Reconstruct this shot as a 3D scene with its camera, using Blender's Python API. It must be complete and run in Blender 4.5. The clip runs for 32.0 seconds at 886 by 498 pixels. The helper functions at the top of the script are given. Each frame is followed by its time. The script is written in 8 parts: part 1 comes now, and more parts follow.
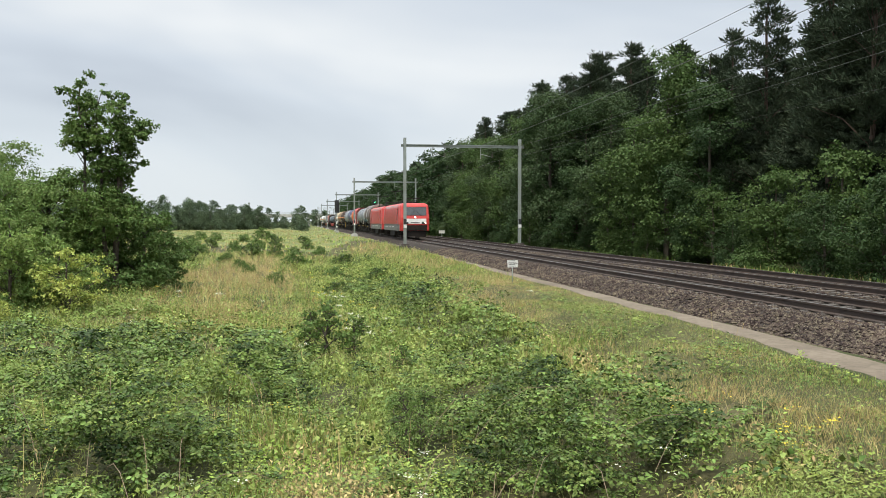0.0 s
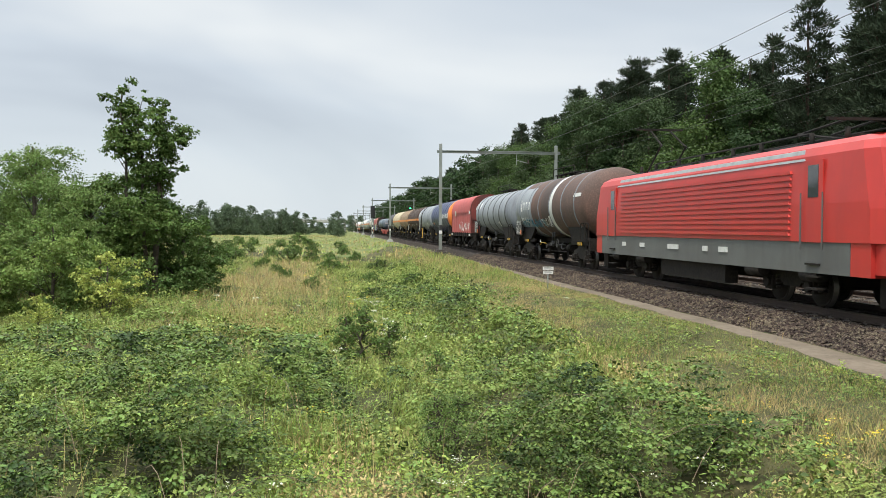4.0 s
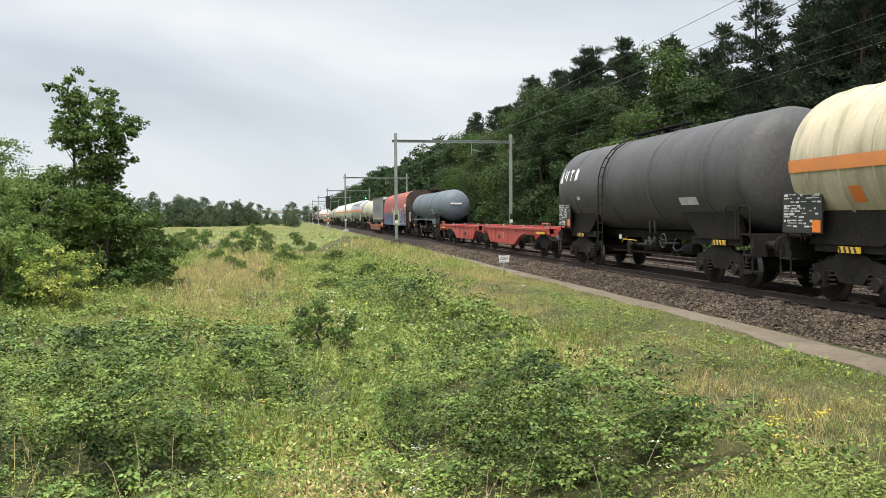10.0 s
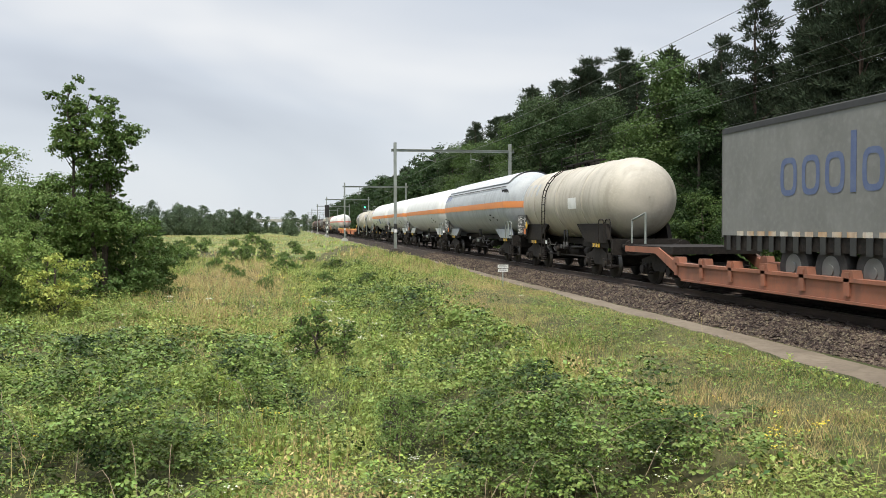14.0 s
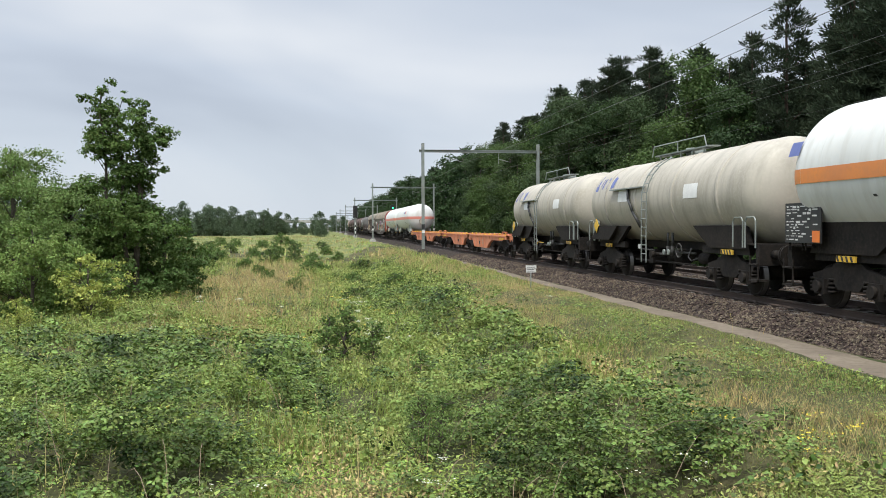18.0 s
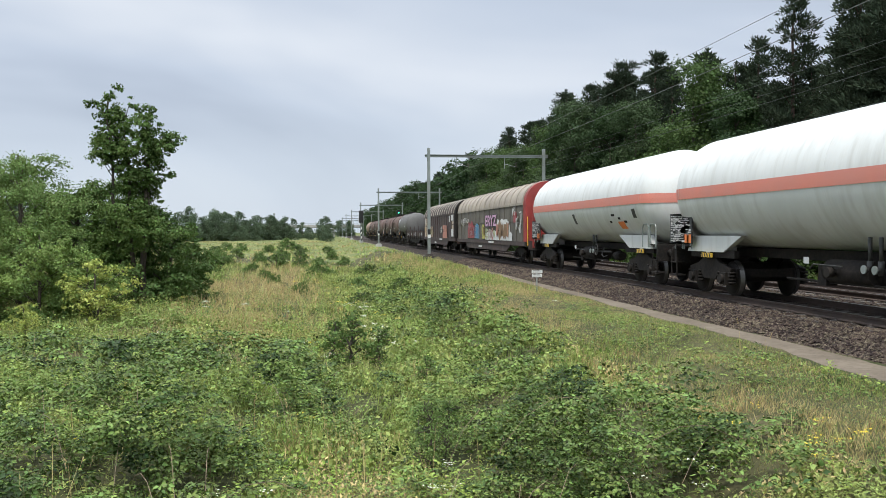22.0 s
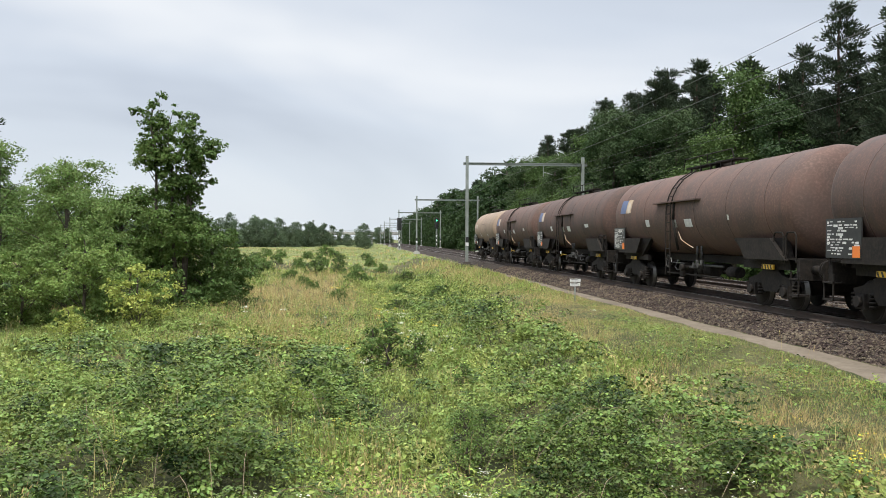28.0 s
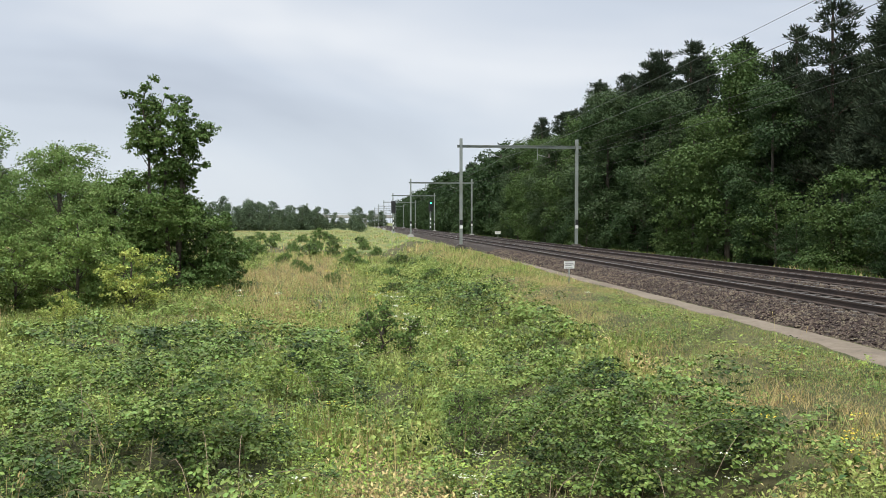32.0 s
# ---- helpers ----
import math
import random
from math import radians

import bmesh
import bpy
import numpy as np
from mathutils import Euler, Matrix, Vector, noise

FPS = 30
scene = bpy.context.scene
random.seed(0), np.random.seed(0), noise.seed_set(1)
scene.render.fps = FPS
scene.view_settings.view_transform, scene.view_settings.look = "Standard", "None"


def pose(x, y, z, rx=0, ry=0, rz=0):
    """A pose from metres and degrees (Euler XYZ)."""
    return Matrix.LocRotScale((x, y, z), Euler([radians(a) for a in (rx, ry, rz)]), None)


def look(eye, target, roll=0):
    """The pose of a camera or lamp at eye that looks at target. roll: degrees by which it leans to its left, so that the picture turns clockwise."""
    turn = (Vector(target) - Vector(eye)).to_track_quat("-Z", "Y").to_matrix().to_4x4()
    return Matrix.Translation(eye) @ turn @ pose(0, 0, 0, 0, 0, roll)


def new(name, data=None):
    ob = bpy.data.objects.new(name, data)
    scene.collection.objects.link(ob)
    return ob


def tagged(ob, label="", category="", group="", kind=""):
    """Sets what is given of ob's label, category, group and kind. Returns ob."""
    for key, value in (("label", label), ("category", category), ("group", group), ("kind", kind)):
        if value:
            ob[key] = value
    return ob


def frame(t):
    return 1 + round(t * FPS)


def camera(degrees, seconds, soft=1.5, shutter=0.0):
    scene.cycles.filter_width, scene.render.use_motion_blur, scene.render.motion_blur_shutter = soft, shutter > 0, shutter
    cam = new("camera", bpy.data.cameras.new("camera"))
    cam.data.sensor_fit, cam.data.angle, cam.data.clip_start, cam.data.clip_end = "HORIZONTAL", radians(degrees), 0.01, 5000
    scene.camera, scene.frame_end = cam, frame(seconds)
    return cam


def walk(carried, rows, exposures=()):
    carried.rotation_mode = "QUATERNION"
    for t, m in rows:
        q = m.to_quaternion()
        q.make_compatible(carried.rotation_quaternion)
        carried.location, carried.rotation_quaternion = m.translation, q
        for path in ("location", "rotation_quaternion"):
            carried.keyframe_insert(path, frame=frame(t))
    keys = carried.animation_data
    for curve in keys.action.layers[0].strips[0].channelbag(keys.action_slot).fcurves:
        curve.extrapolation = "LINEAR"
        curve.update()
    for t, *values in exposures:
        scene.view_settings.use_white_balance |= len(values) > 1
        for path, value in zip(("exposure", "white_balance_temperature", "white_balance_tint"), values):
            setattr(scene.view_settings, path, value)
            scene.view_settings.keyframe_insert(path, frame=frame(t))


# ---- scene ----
# ---- camera: held by hand from a low bank, turning a little ----
cam = camera(54.5, 32.0, 0.9)
EYE = (0.0, 0.0, 1.726)  # above the rail heads, which lie at z = 0; y runs along the track
ROWS = [  # seconds, yaw, pitch, roll
    (0, -9.51, -1.82, 0.03), (0.5, -9.63, -1.57, -0.03), (1, -9.4, -1.48, -0.04), (1.5, -9.17, -1.31, -0.1),
    (2, -8.87, -1.18, -0.15), (2.5, -8.39, -1.3, -0.29), (4.5, -7.04, -1.45, -0.22), (5, -8.02, -1.54, -0.29),
    (5.5, -10.02, -1.44, -0.4), (6, -11.37, -1.19, -0.32), (6.5, -11.58, -1.12, -0.12), (7, -11.33, -1.24, -0.09),
    (7.5, -10.92, -1.54, -0.02), (8, -10.67, -1.82, 0.12), (8.5, -10.72, -2.02, 0.17), (9, -10.72, -2.11, 0.16),
    (9.5, -10.49, -2.31, 0.23), (10, -10.09, -2.13, 0.35), (10.5, -10.09, -1.63, 0.23), (11, -11.01, -1.58, 0.08),
    (11.5, -12.05, -1.72, -0.05), (12, -11.81, -1.71, -0.02), (12.5, -10.92, -1.69, 0.09), (13, -10.14, -1.68, 0.22),
    (13.5, -10.09, -1.61, 0.19), (14, -10.15, -1.51, 0.12), (14.5, -9.79, -1.45, 0.24), (15, -9.04, -1.53, 0.33),
    (15.5, -8.28, -1.6, 0.35), (17.5, -8.49, -1.47, 0.28), (18, -8.3, -1.47, 0.2), (18.5, -8.33, -1.5, 0.23),
    (19, -7.98, -1.43, 0.22), (19.5, -7.44, -1.31, 0.18), (20, -7.33, -1.26, 0.21), (20.5, -7.57, -1.24, 0.11),
    (21, -7.91, -1.12, 0.02), (21.5, -8.14, -0.96, 0.1), (22, -7.91, -1.15, 0.27), (22.5, -7.61, -1.31, 0.2),
    (23, -7.43, -1.24, 0.14), (23.5, -6.87, -1.31, 0.3), (24, -6.18, -1.32, 0.38), (24.5, -5.79, -1.37, 0.28),
    (25, -5.84, -1.3, -0.01), (25.5, -6.07, -1.17, -0.09), (27.5, -5.47, -0.71, -0.23), (28, -5.39, -0.63, -0.21),
    (28.5, -5.64, -0.58, -0.29), (29, -5.93, -0.7, -0.37), (29.5, -6.01, -0.82, -0.19), (30, -6.3, -0.98, -0.15),
    (30.5, -6.35, -1.1, -0.25), (31, -6.3, -1.33, -0.22), (31.5, -6.09, -1.5, -0.1), (32, -5.78, -1.77, 0),
]
EXPOSURES = [  # seconds, stops, kelvin, tint
    (0, 0.14, 6550, 8), (2, 0.12, 6550, 8), (5, 0.1, 6500, 7), (7, 0.13, 6500, 7), (9, 0.19, 6650, 8), (11, 0.2, 6650, 8), (13, 0.16, 6550, 8), (14, 0.1, 6600, 10), (15.5, 0.08, 6500, 10),
    (18, 0.0, 6300, 10), (20, 0.0, 6350, 10), (22, 0.0, 6150, 10), (23, -0.01, 6200, 11), (24, 0.0, 6400, 11), (25, 0.06, 6450, 10), (28, 0.15, 6450, 10), (30, 0.18, 6450, 10), (31, 0.08, 6400, 10), (32, 0.07, 6400, 10)]
walk(cam, [(t, pose(*EYE, 90 + pitch, roll, yaw)) for t, yaw, pitch, roll in ROWS], EXPOSURES)

# ---- light: a bright overcast sky with a veiled sun ----
SUN_EL, SUN_ROT = radians(66), radians(215)
world = bpy.data.worlds.new("overcast_sky")
scene.world = world
world.use_nodes = True


def overcast():
    nt = world.node_tree
    nt.nodes.clear()
    N, L = nt.nodes.new, nt.links.new
    out, back = N("ShaderNodeOutputWorld"), N("ShaderNodeBackground")
    sky = N("ShaderNodeTexSky")
    sky.sky_type, sky.sun_disc, sky.sun_elevation, sky.sun_rotation = "NISHITA", False, SUN_EL, SUN_ROT
    dim = N("ShaderNodeVectorMath"); dim.operation = "SCALE"; dim.inputs["Scale"].default_value = 0.10
    L(sky.outputs["Color"], dim.inputs[0])
    tc, sep = N("ShaderNodeTexCoord"), N("ShaderNodeSeparateXYZ")
    L(tc.outputs["Generated"], sep.inputs[0])
    # the cloud deck is flat: spread the direction over a plane high above
    lift = N("ShaderNodeMath"); lift.operation = "ADD"; lift.inputs[1].default_value = 0.42
    L(sep.outputs["Z"], lift.inputs[0])
    low = N("ShaderNodeMath"); low.operation = "MAXIMUM"; low.inputs[1].default_value = 0.05
    L(lift.outputs[0], low.inputs[0])
    flat = []
    for ax in "XY":
        d = N("ShaderNodeMath"); d.operation = "DIVIDE"
        L(sep.outputs[ax], d.inputs[0]); L(low.outputs[0], d.inputs[1]); flat.append(d)
    pos = N("ShaderNodeCombineXYZ")
    L(flat[0].outputs[0], pos.inputs["X"]); L(flat[1].outputs[0], pos.inputs["Y"])
    stretch = N("ShaderNodeMapping")
    stretch.inputs["Scale"].default_value = (0.62, 0.75, 1)
    stretch.inputs["Location"].default_value = (1.9, 0.55, 0)
    L(pos.outputs[0], stretch.inputs["Vector"])
    big, fine = N("ShaderNodeTexNoise"), N("ShaderNodeTexNoise")
    big.inputs["Scale"].default_value, big.inputs["Detail"].default_value, big.inputs["Roughness"].default_value = 1.25, 4, 0.5
    fine.inputs["Scale"].default_value, fine.inputs["Detail"].default_value, fine.inputs["Roughness"].default_value = 1.9, 5, 0.5
    big.inputs["Distortion"].default_value = 0.5
    for n in (big, fine):
        L(stretch.outputs[0], n.inputs["Vector"])
    mix = N("ShaderNodeMix"); mix.data_type = "FLOAT"; mix.inputs["Factor"].default_value = 0.16
    L(big.outputs["Fac"], mix.inputs[2]); L(fine.outputs["Fac"], mix.inputs[3])
    ramp = N("ShaderNodeValToRGB")
    L(mix.outputs[0], ramp.inputs[0])
    e = ramp.color_ramp.elements
    e[0].position, e[0].color = 0.36, (0.45, 0.50, 0.585, 1)
    e[1].position, e[1].color = 0.60, (0.83, 0.855, 0.885, 1)
    k = e.new(0.48); k.color = (0.62, 0.675, 0.755, 1)
    # an overcast sky is about three times as bright overhead as at the horizon
    up = N("ShaderNodeMapRange"); up.interpolation_type = "SMOOTHSTEP"
    up.inputs["From Min"].default_value, up.inputs["From Max"].default_value = 0.28, 0.95
    up.inputs["To Min"].default_value, up.inputs["To Max"].default_value = 1.0, 3.2
    L(sep.outputs["Z"], up.inputs["Value"])
    # clouds melt into even haze towards the horizon
    near, haze = N("ShaderNodeMapRange"), N("ShaderNodeMix")
    near.interpolation_type = "SMOOTHSTEP"
    near.inputs["From Min"].default_value, near.inputs["From Max"].default_value = 0.02, 0.2
    near.inputs["To Min"].default_value, near.inputs["To Max"].default_value = 0.8, 0.0
    L(sep.outputs["Z"], near.inputs["Value"])
    haze.data_type = "RGBA"
    L(near.outputs[0], haze.inputs["Factor"]); L(ramp.outputs["Color"], haze.inputs[6]); haze.inputs[7].default_value = (0.69, 0.745, 0.80, 1)
    gain = N("ShaderNodeVectorMath"); gain.operation = "SCALE"
    L(haze.outputs[2], gain.inputs[0]); L(up.outputs[0], gain.inputs["Scale"])
    deck = N("ShaderNodeMix"); deck.data_type = "RGBA"; deck.inputs["Factor"].default_value = 0.93
    L(dim.outputs[0], deck.inputs[6]); L(gain.outputs[0], deck.inputs[7])
    L(deck.outputs[2], back.inputs["Color"])
    back.inputs["Strength"].default_value = 1.0
    L(back.outputs[0], out.inputs["Surface"])


overcast()
sun_data = bpy.data.lights.new("sun", "SUN")
sun_data.energy, sun_data.angle, sun_data.color = 3.75, radians(10), (1.0, 0.94, 0.82)
sun = new("sun", sun_data)
sun.matrix_world = look((0, 0, 60), (0 + 40 * math.sin(radians(35)), 40 * math.cos(radians(35)), 60 - 40 * math.tan(SUN_EL)))

# ---- materials ----


def mat(name, c1, c2=None, rough=0.7, metal=0.0, scale=6.0, c3=None, fine=60.0, bump=0.15, blotch=(0.35, 0.65), per_piece=0.0, stretch=(1, 1, 1),
        sheen=0.0, leaf=0.0, streaks=None, spec=0.5, generated=False):
    """A painted, grown or mineral surface: two colours mixed by large blotches, a third by fine grain, with bump."""
    m = bpy.data.materials.new(name)
    m.use_nodes = True
    nt = m.node_tree
    N, L = nt.nodes.new, nt.links.new
    b = nt.nodes["Principled BSDF"]
    b.inputs["Roughness"].default_value, b.inputs["Metallic"].default_value = rough, metal
    b.inputs["Specular IOR Level"].default_value = spec
    tc, mp = N("ShaderNodeTexCoord"), N("ShaderNodeMapping")
    mp.inputs["Scale"].default_value = stretch
    L(tc.outputs["Object"], mp.inputs["Vector"])
    n1, n2 = N("ShaderNodeTexNoise"), N("ShaderNodeTexNoise")
    n1.inputs["Scale"].default_value, n1.inputs["Detail"].default_value = scale, 5
    n2.inputs["Scale"].default_value, n2.inputs["Detail"].default_value = fine, 3
    L(mp.outputs[0], n1.inputs["Vector"]); L(tc.outputs["Object"], n2.inputs["Vector"])
    r = N("ShaderNodeValToRGB")
    c2, c3 = c2 or [c * 0.8 for c in c1], c3 or [c * 0.75 for c in c1]
    r.color_ramp.elements[0].position, r.color_ramp.elements[1].position = blotch
    r.color_ramp.elements[0].color, r.color_ramp.elements[1].color = (*c1, 1), (*c2, 1)
    L(n1.outputs["Fac"], r.inputs[0])
    g = N("ShaderNodeMix"); g.data_type = "RGBA"
    gr = N("ShaderNodeMapRange"); gr.inputs["From Min"].default_value, gr.inputs["From Max"].default_value = 0.45, 0.75
    gr.inputs["To Max"].default_value = 0.55
    L(n2.outputs["Fac"], gr.inputs["Value"]); L(gr.outputs[0], g.inputs["Factor"])
    L(r.outputs["Color"], g.inputs[6]); g.inputs[7].default_value = (*c3, 1)
    last = g.outputs[2]
    if streaks:  # dirt washed down in long upright runs
        n3, ms, rs, mx = N("ShaderNodeTexNoise"), N("ShaderNodeMapping"), N("ShaderNodeMapRange"), N("ShaderNodeMix")
        ms.inputs["Scale"].default_value = (1.0, 2.4, 0.4)
        n3.inputs["Scale"].default_value, n3.inputs["Detail"].default_value = 1.6, 6
        L(tc.outputs["Object"], ms.inputs["Vector"]); L(ms.outputs[0], n3.inputs["Vector"])
        rs.inputs["From Min"].default_value, rs.inputs["From Max"].default_value = 0.48, 0.72
        rs.inputs["To Max"].default_value = 0.6
        L(n3.outputs["Fac"], rs.inputs["Value"]); L(rs.outputs[0], mx.inputs["Factor"])
        mx.data_type = "RGBA"
        L(last, mx.inputs[6]); mx.inputs[7].default_value = (*streaks, 1)
        last = mx.outputs[2]
    if per_piece:
        oi, geo, ad, fr = N("ShaderNodeObjectInfo"), N("ShaderNodeNewGeometry"), N("ShaderNodeMath"), N("ShaderNodeMath")
        L(oi.outputs["Random"], ad.inputs[0]); L(geo.outputs["Random Per Island"], ad.inputs[1])
        fr.operation = "FRACT"; L(ad.outputs[0], fr.inputs[0])
        mr, hs = N("ShaderNodeMapRange"), N("ShaderNodeHueSaturation")
        mr.inputs["To Min"].default_value, mr.inputs["To Max"].default_value = 1 - per_piece, 1 + per_piece
        L(fr.outputs[0], mr.inputs["Value"]); L(mr.outputs[0], hs.inputs["Value"])
        hm = N("ShaderNodeMapRange")
        hm.inputs["To Min"].default_value, hm.inputs["To Max"].default_value = 0.5 - per_piece * 0.06, 0.5 + per_piece * 0.04
        L(fr.outputs[0], hm.inputs["Value"]); L(hm.outputs[0], hs.inputs["Hue"])
        L(last, hs.inputs["Color"])
        last = hs.outputs["Color"]
    L(last, b.inputs["Base Color"])
    if bump:
        bp = N("ShaderNodeBump")
        bp.inputs["Strength"].default_value, bp.inputs["Distance"].default_value = bump, 0.02
        L(n2.outputs["Fac"], bp.inputs["Height"]); L(bp.outputs[0], b.inputs["Normal"])
    if leaf:  # thin leaves let light through
        tr, ms2 = N("ShaderNodeBsdfTranslucent"), N("ShaderNodeMixShader")
        L(last, tr.inputs["Color"]); ms2.inputs[0].default_value = leaf
        L(b.outputs[0], ms2.inputs[1]); L(tr.outputs[0], ms2.inputs[2])
        L(ms2.outputs[0], nt.nodes["Material Output"].inputs["Surface"])
    return m


def glow(name, c, strength):
    m = bpy.data.materials.new(name)
    m.use_nodes = True
    b = m.node_tree.nodes["Principled BSDF"]
    b.inputs["Base Color"].default_value = (*c, 1)
    b.inputs["Emission Color"].default_value = (*c, 1)
    b.inputs["Emission Strength"].default_value = strength
    return m


# ---- mesh helpers ----


class Shape:
    """Collects corners and faces for one mesh."""

    def __init__(self):
        self.v, self.f, self.m, self.s = [], [], [], []

    def add(self, vs, fs, mi=0, smooth=False):
        k = len(self.v)
        self.v += vs
        self.f += [tuple(i + k for i in f) for f in fs]
        self.m += [mi] * len(fs)
        self.s += [smooth] * len(fs)
        return self

    def box(self, x0, x1, y0, y1, z0, z1, mi=0, turn=None):
        vs = [(x, y, z) for z in (z0, z1) for y in (y0, y1) for x in (x0, x1)]
        if turn:
            vs = [tuple(turn @ Vector(p)) for p in vs]
        return self.add(vs, [(0, 2, 3, 1), (4, 5, 7, 6), (0, 1, 5, 4), (2, 6, 7, 3), (0, 4, 6, 2), (1, 3, 7, 5)], mi)

    def rod(self, p, q, r, n=8, r2=None, mi=0, caps=True):
        p, q = Vector(p), Vector(q)
        d = (q - p).normalized()
        a = d.orthogonal().normalized()
        b = d.cross(a)
        r2 = r if r2 is None else r2
        vs = []
        for c, rad in ((p, r), (q, r2)):
            vs += [tuple(c + (a * math.cos(t) + b * math.sin(t)) * rad) for t in [2 * math.pi * i / n for i in range(n)]]
        fs = [(i, (i + 1) % n, n + (i + 1) % n, n + i) for i in range(n)]
        self.add(vs, fs, mi, n > 6)
        if caps:
            k = len(self.v) - 2 * n
            self.f += [tuple(k + n - 1 - i for i in range(n)), tuple(k + n + i for i in range(n))]
            self.m += [mi] * 2
            self.s += [False] * 2
        return self

    def pipe(self, pts, r, n=6, mi=0):
        for p, q in zip(pts, pts[1:]):
            self.rod(p, q, r, n, mi=mi)
        return self

    def spin(self, prof, x, z, n=48, pick=None, axis="y", y=0, x_axis=False):
        """Turns a profile of (along, radius) about a line along y (or along x); pick(along, angle) gives the material."""
        k = len(self.v)
        for a, r in prof:
            for i in range(n):
                t = 2 * math.pi * i / n
                p, q = r * math.cos(t), r * math.sin(t)
                self.v.append((x + a, y + p, z + q) if x_axis else (x + p, a, z + q))
        for j in range(len(prof) - 1):
            for i in range(n):
                i2 = (i + 1) % n
                f = (k + j * n + i, k + j * n + i2, k + (j + 1) * n + i2, k + (j + 1) * n + i)
                self.f.append(f if x_axis else f[::-1])
                self.m.append(pick(0.5 * (prof[j][0] + prof[j + 1][0]), 2 * math.pi * (i + 0.5) / n) if pick else 0)
                self.s.append(True)
        return self

    def plate(self, outline, x0, x1, mi=0):
        """An outline of (y, z) given a thickness along x."""
        n = len(outline)
        vs = [(x0, y, z) for y, z in outline] + [(x1, y, z) for y, z in outline]
        fs = [tuple(range(n)), tuple(range(2 * n - 1, n - 1, -1))] + [(i, n + i, n + (i + 1) % n, (i + 1) % n) for i in range(n)]
        return self.add(vs, fs, mi)

    def mesh(self, name, mats):
        me = bpy.data.meshes.new(name)
        me.from_pydata(self.v, [], self.f)
        for m in mats if isinstance(mats, (list, tuple)) else [mats]:
            me.materials.append(m)
        me.polygons.foreach_set("material_index", self.m)
        me.polygons.foreach_set("use_smooth", self.s)
        me.update()
        return me


def part(name, shape, mats, parent=None, label="", at=None):
    me = shape if isinstance(shape, bpy.types.Mesh) else shape.mesh(name, mats)
    ob = new(name, me)
    if parent:
        ob.parent = parent
    if at is not None:
        ob.matrix_basis = at
    if label:
        ob["label"] = label
    return ob


def thing(name, label, category, at=None, group=""):
    ob = new(name)
    ob.empty_display_size = 0.5
    if at is not None:
        ob.matrix_basis = at
    return tagged(ob, label, category, group)


def leaf_mesh(name, P, D, U, size, mats, mi=None, shape=((0, -0.5), (0.42, 0.0), (0, 0.62), (-0.42, 0.0)), fold=0.18):
    """Leaves at points P, pointing along D with normals U: each a folded blade of two triangles."""
    P, D, U, size = (np.asarray(a, dtype=np.float64) for a in (P, D, U, size))
    D = D / (np.linalg.norm(D, axis=1, keepdims=True) + 1e-9)
    S = np.cross(D, U)
    S /= np.linalg.norm(S, axis=1, keepdims=True) + 1e-9
    U = np.cross(S, D)
    n, k = len(P), len(shape)
    V = np.empty((n, k, 3))
    for i, (a, b) in enumerate(shape):
        V[:, i] = P + size[:, None] * (S * a + D * b + U * (fold * abs(a) * 2))
    tris = [(0, i, i + 1) for i in range(1, k - 1)] if k != 4 else [(0, 1, 2), (0, 2, 3)]
    F = (np.arange(n)[:, None, None] * k + np.array(tris)[None]).reshape(-1, 3)
    me = bpy.data.meshes.new(name)
    me.vertices.add(n * k)
    me.vertices.foreach_set("co", V.reshape(-1).astype(np.float32))
    nf = len(F)
    me.loops.add(nf * 3)
    me.loops.foreach_set("vertex_index", F.reshape(-1).astype(np.int32))
    me.polygons.add(nf)
    me.polygons.foreach_set("loop_start", np.arange(0, nf * 3, 3, dtype=np.int32))
    for m in mats if isinstance(mats, (list, tuple)) else [mats]:
        me.materials.append(m)
    if mi is not None:
        me.polygons.foreach_set("material_index", np.repeat(np.asarray(mi, dtype=np.int32), len(tris)))
    me.update(calc_edges=True)
    return me


rng = np.random.default_rng(7)


def unit(n):
    d = rng.normal(size=(n, 3))
    return d / np.linalg.norm(d, axis=1, keepdims=True)

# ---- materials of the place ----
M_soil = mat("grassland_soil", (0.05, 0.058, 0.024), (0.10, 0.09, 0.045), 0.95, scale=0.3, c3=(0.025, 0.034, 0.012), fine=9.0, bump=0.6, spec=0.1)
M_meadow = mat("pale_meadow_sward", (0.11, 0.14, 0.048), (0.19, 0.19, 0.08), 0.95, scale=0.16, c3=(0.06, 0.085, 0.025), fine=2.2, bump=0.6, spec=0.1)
M_ballast = mat("ballast_stone", (0.034, 0.026, 0.020), (0.020, 0.015, 0.012), 0.95, scale=6.0, c3=(0.088, 0.072, 0.06), fine=55.0, bump=0.6, spec=0.2)
M_stone = mat("loose_ballast_stone", (0.064, 0.047, 0.035), (0.030, 0.022, 0.017), 0.9, scale=1.0, c3=(0.22, 0.175, 0.135), fine=30.0, per_piece=0.75, spec=0.25)
M_path = mat("sandy_gravel_path", (0.19, 0.157, 0.12), (0.135, 0.11, 0.084), 0.95, scale=0.9, c3=(0.085, 0.07, 0.05), fine=9.0, bump=0.5, spec=0.15)
M_rail = mat("rusty_rail_side", (0.038, 0.026, 0.021), (0.06, 0.04, 0.03), 0.85, scale=2.0, bump=0.1)
M_head = mat("polished_rail_head", (0.42, 0.41, 0.4), (0.34, 0.32, 0.3), 0.32, 1.0, scale=1.0, bump=0.0)
M_sleeper = mat("grey_concrete_sleeper", (0.10, 0.085, 0.075), (0.065, 0.055, 0.048), 0.9, scale=2.0, per_piece=0.25)
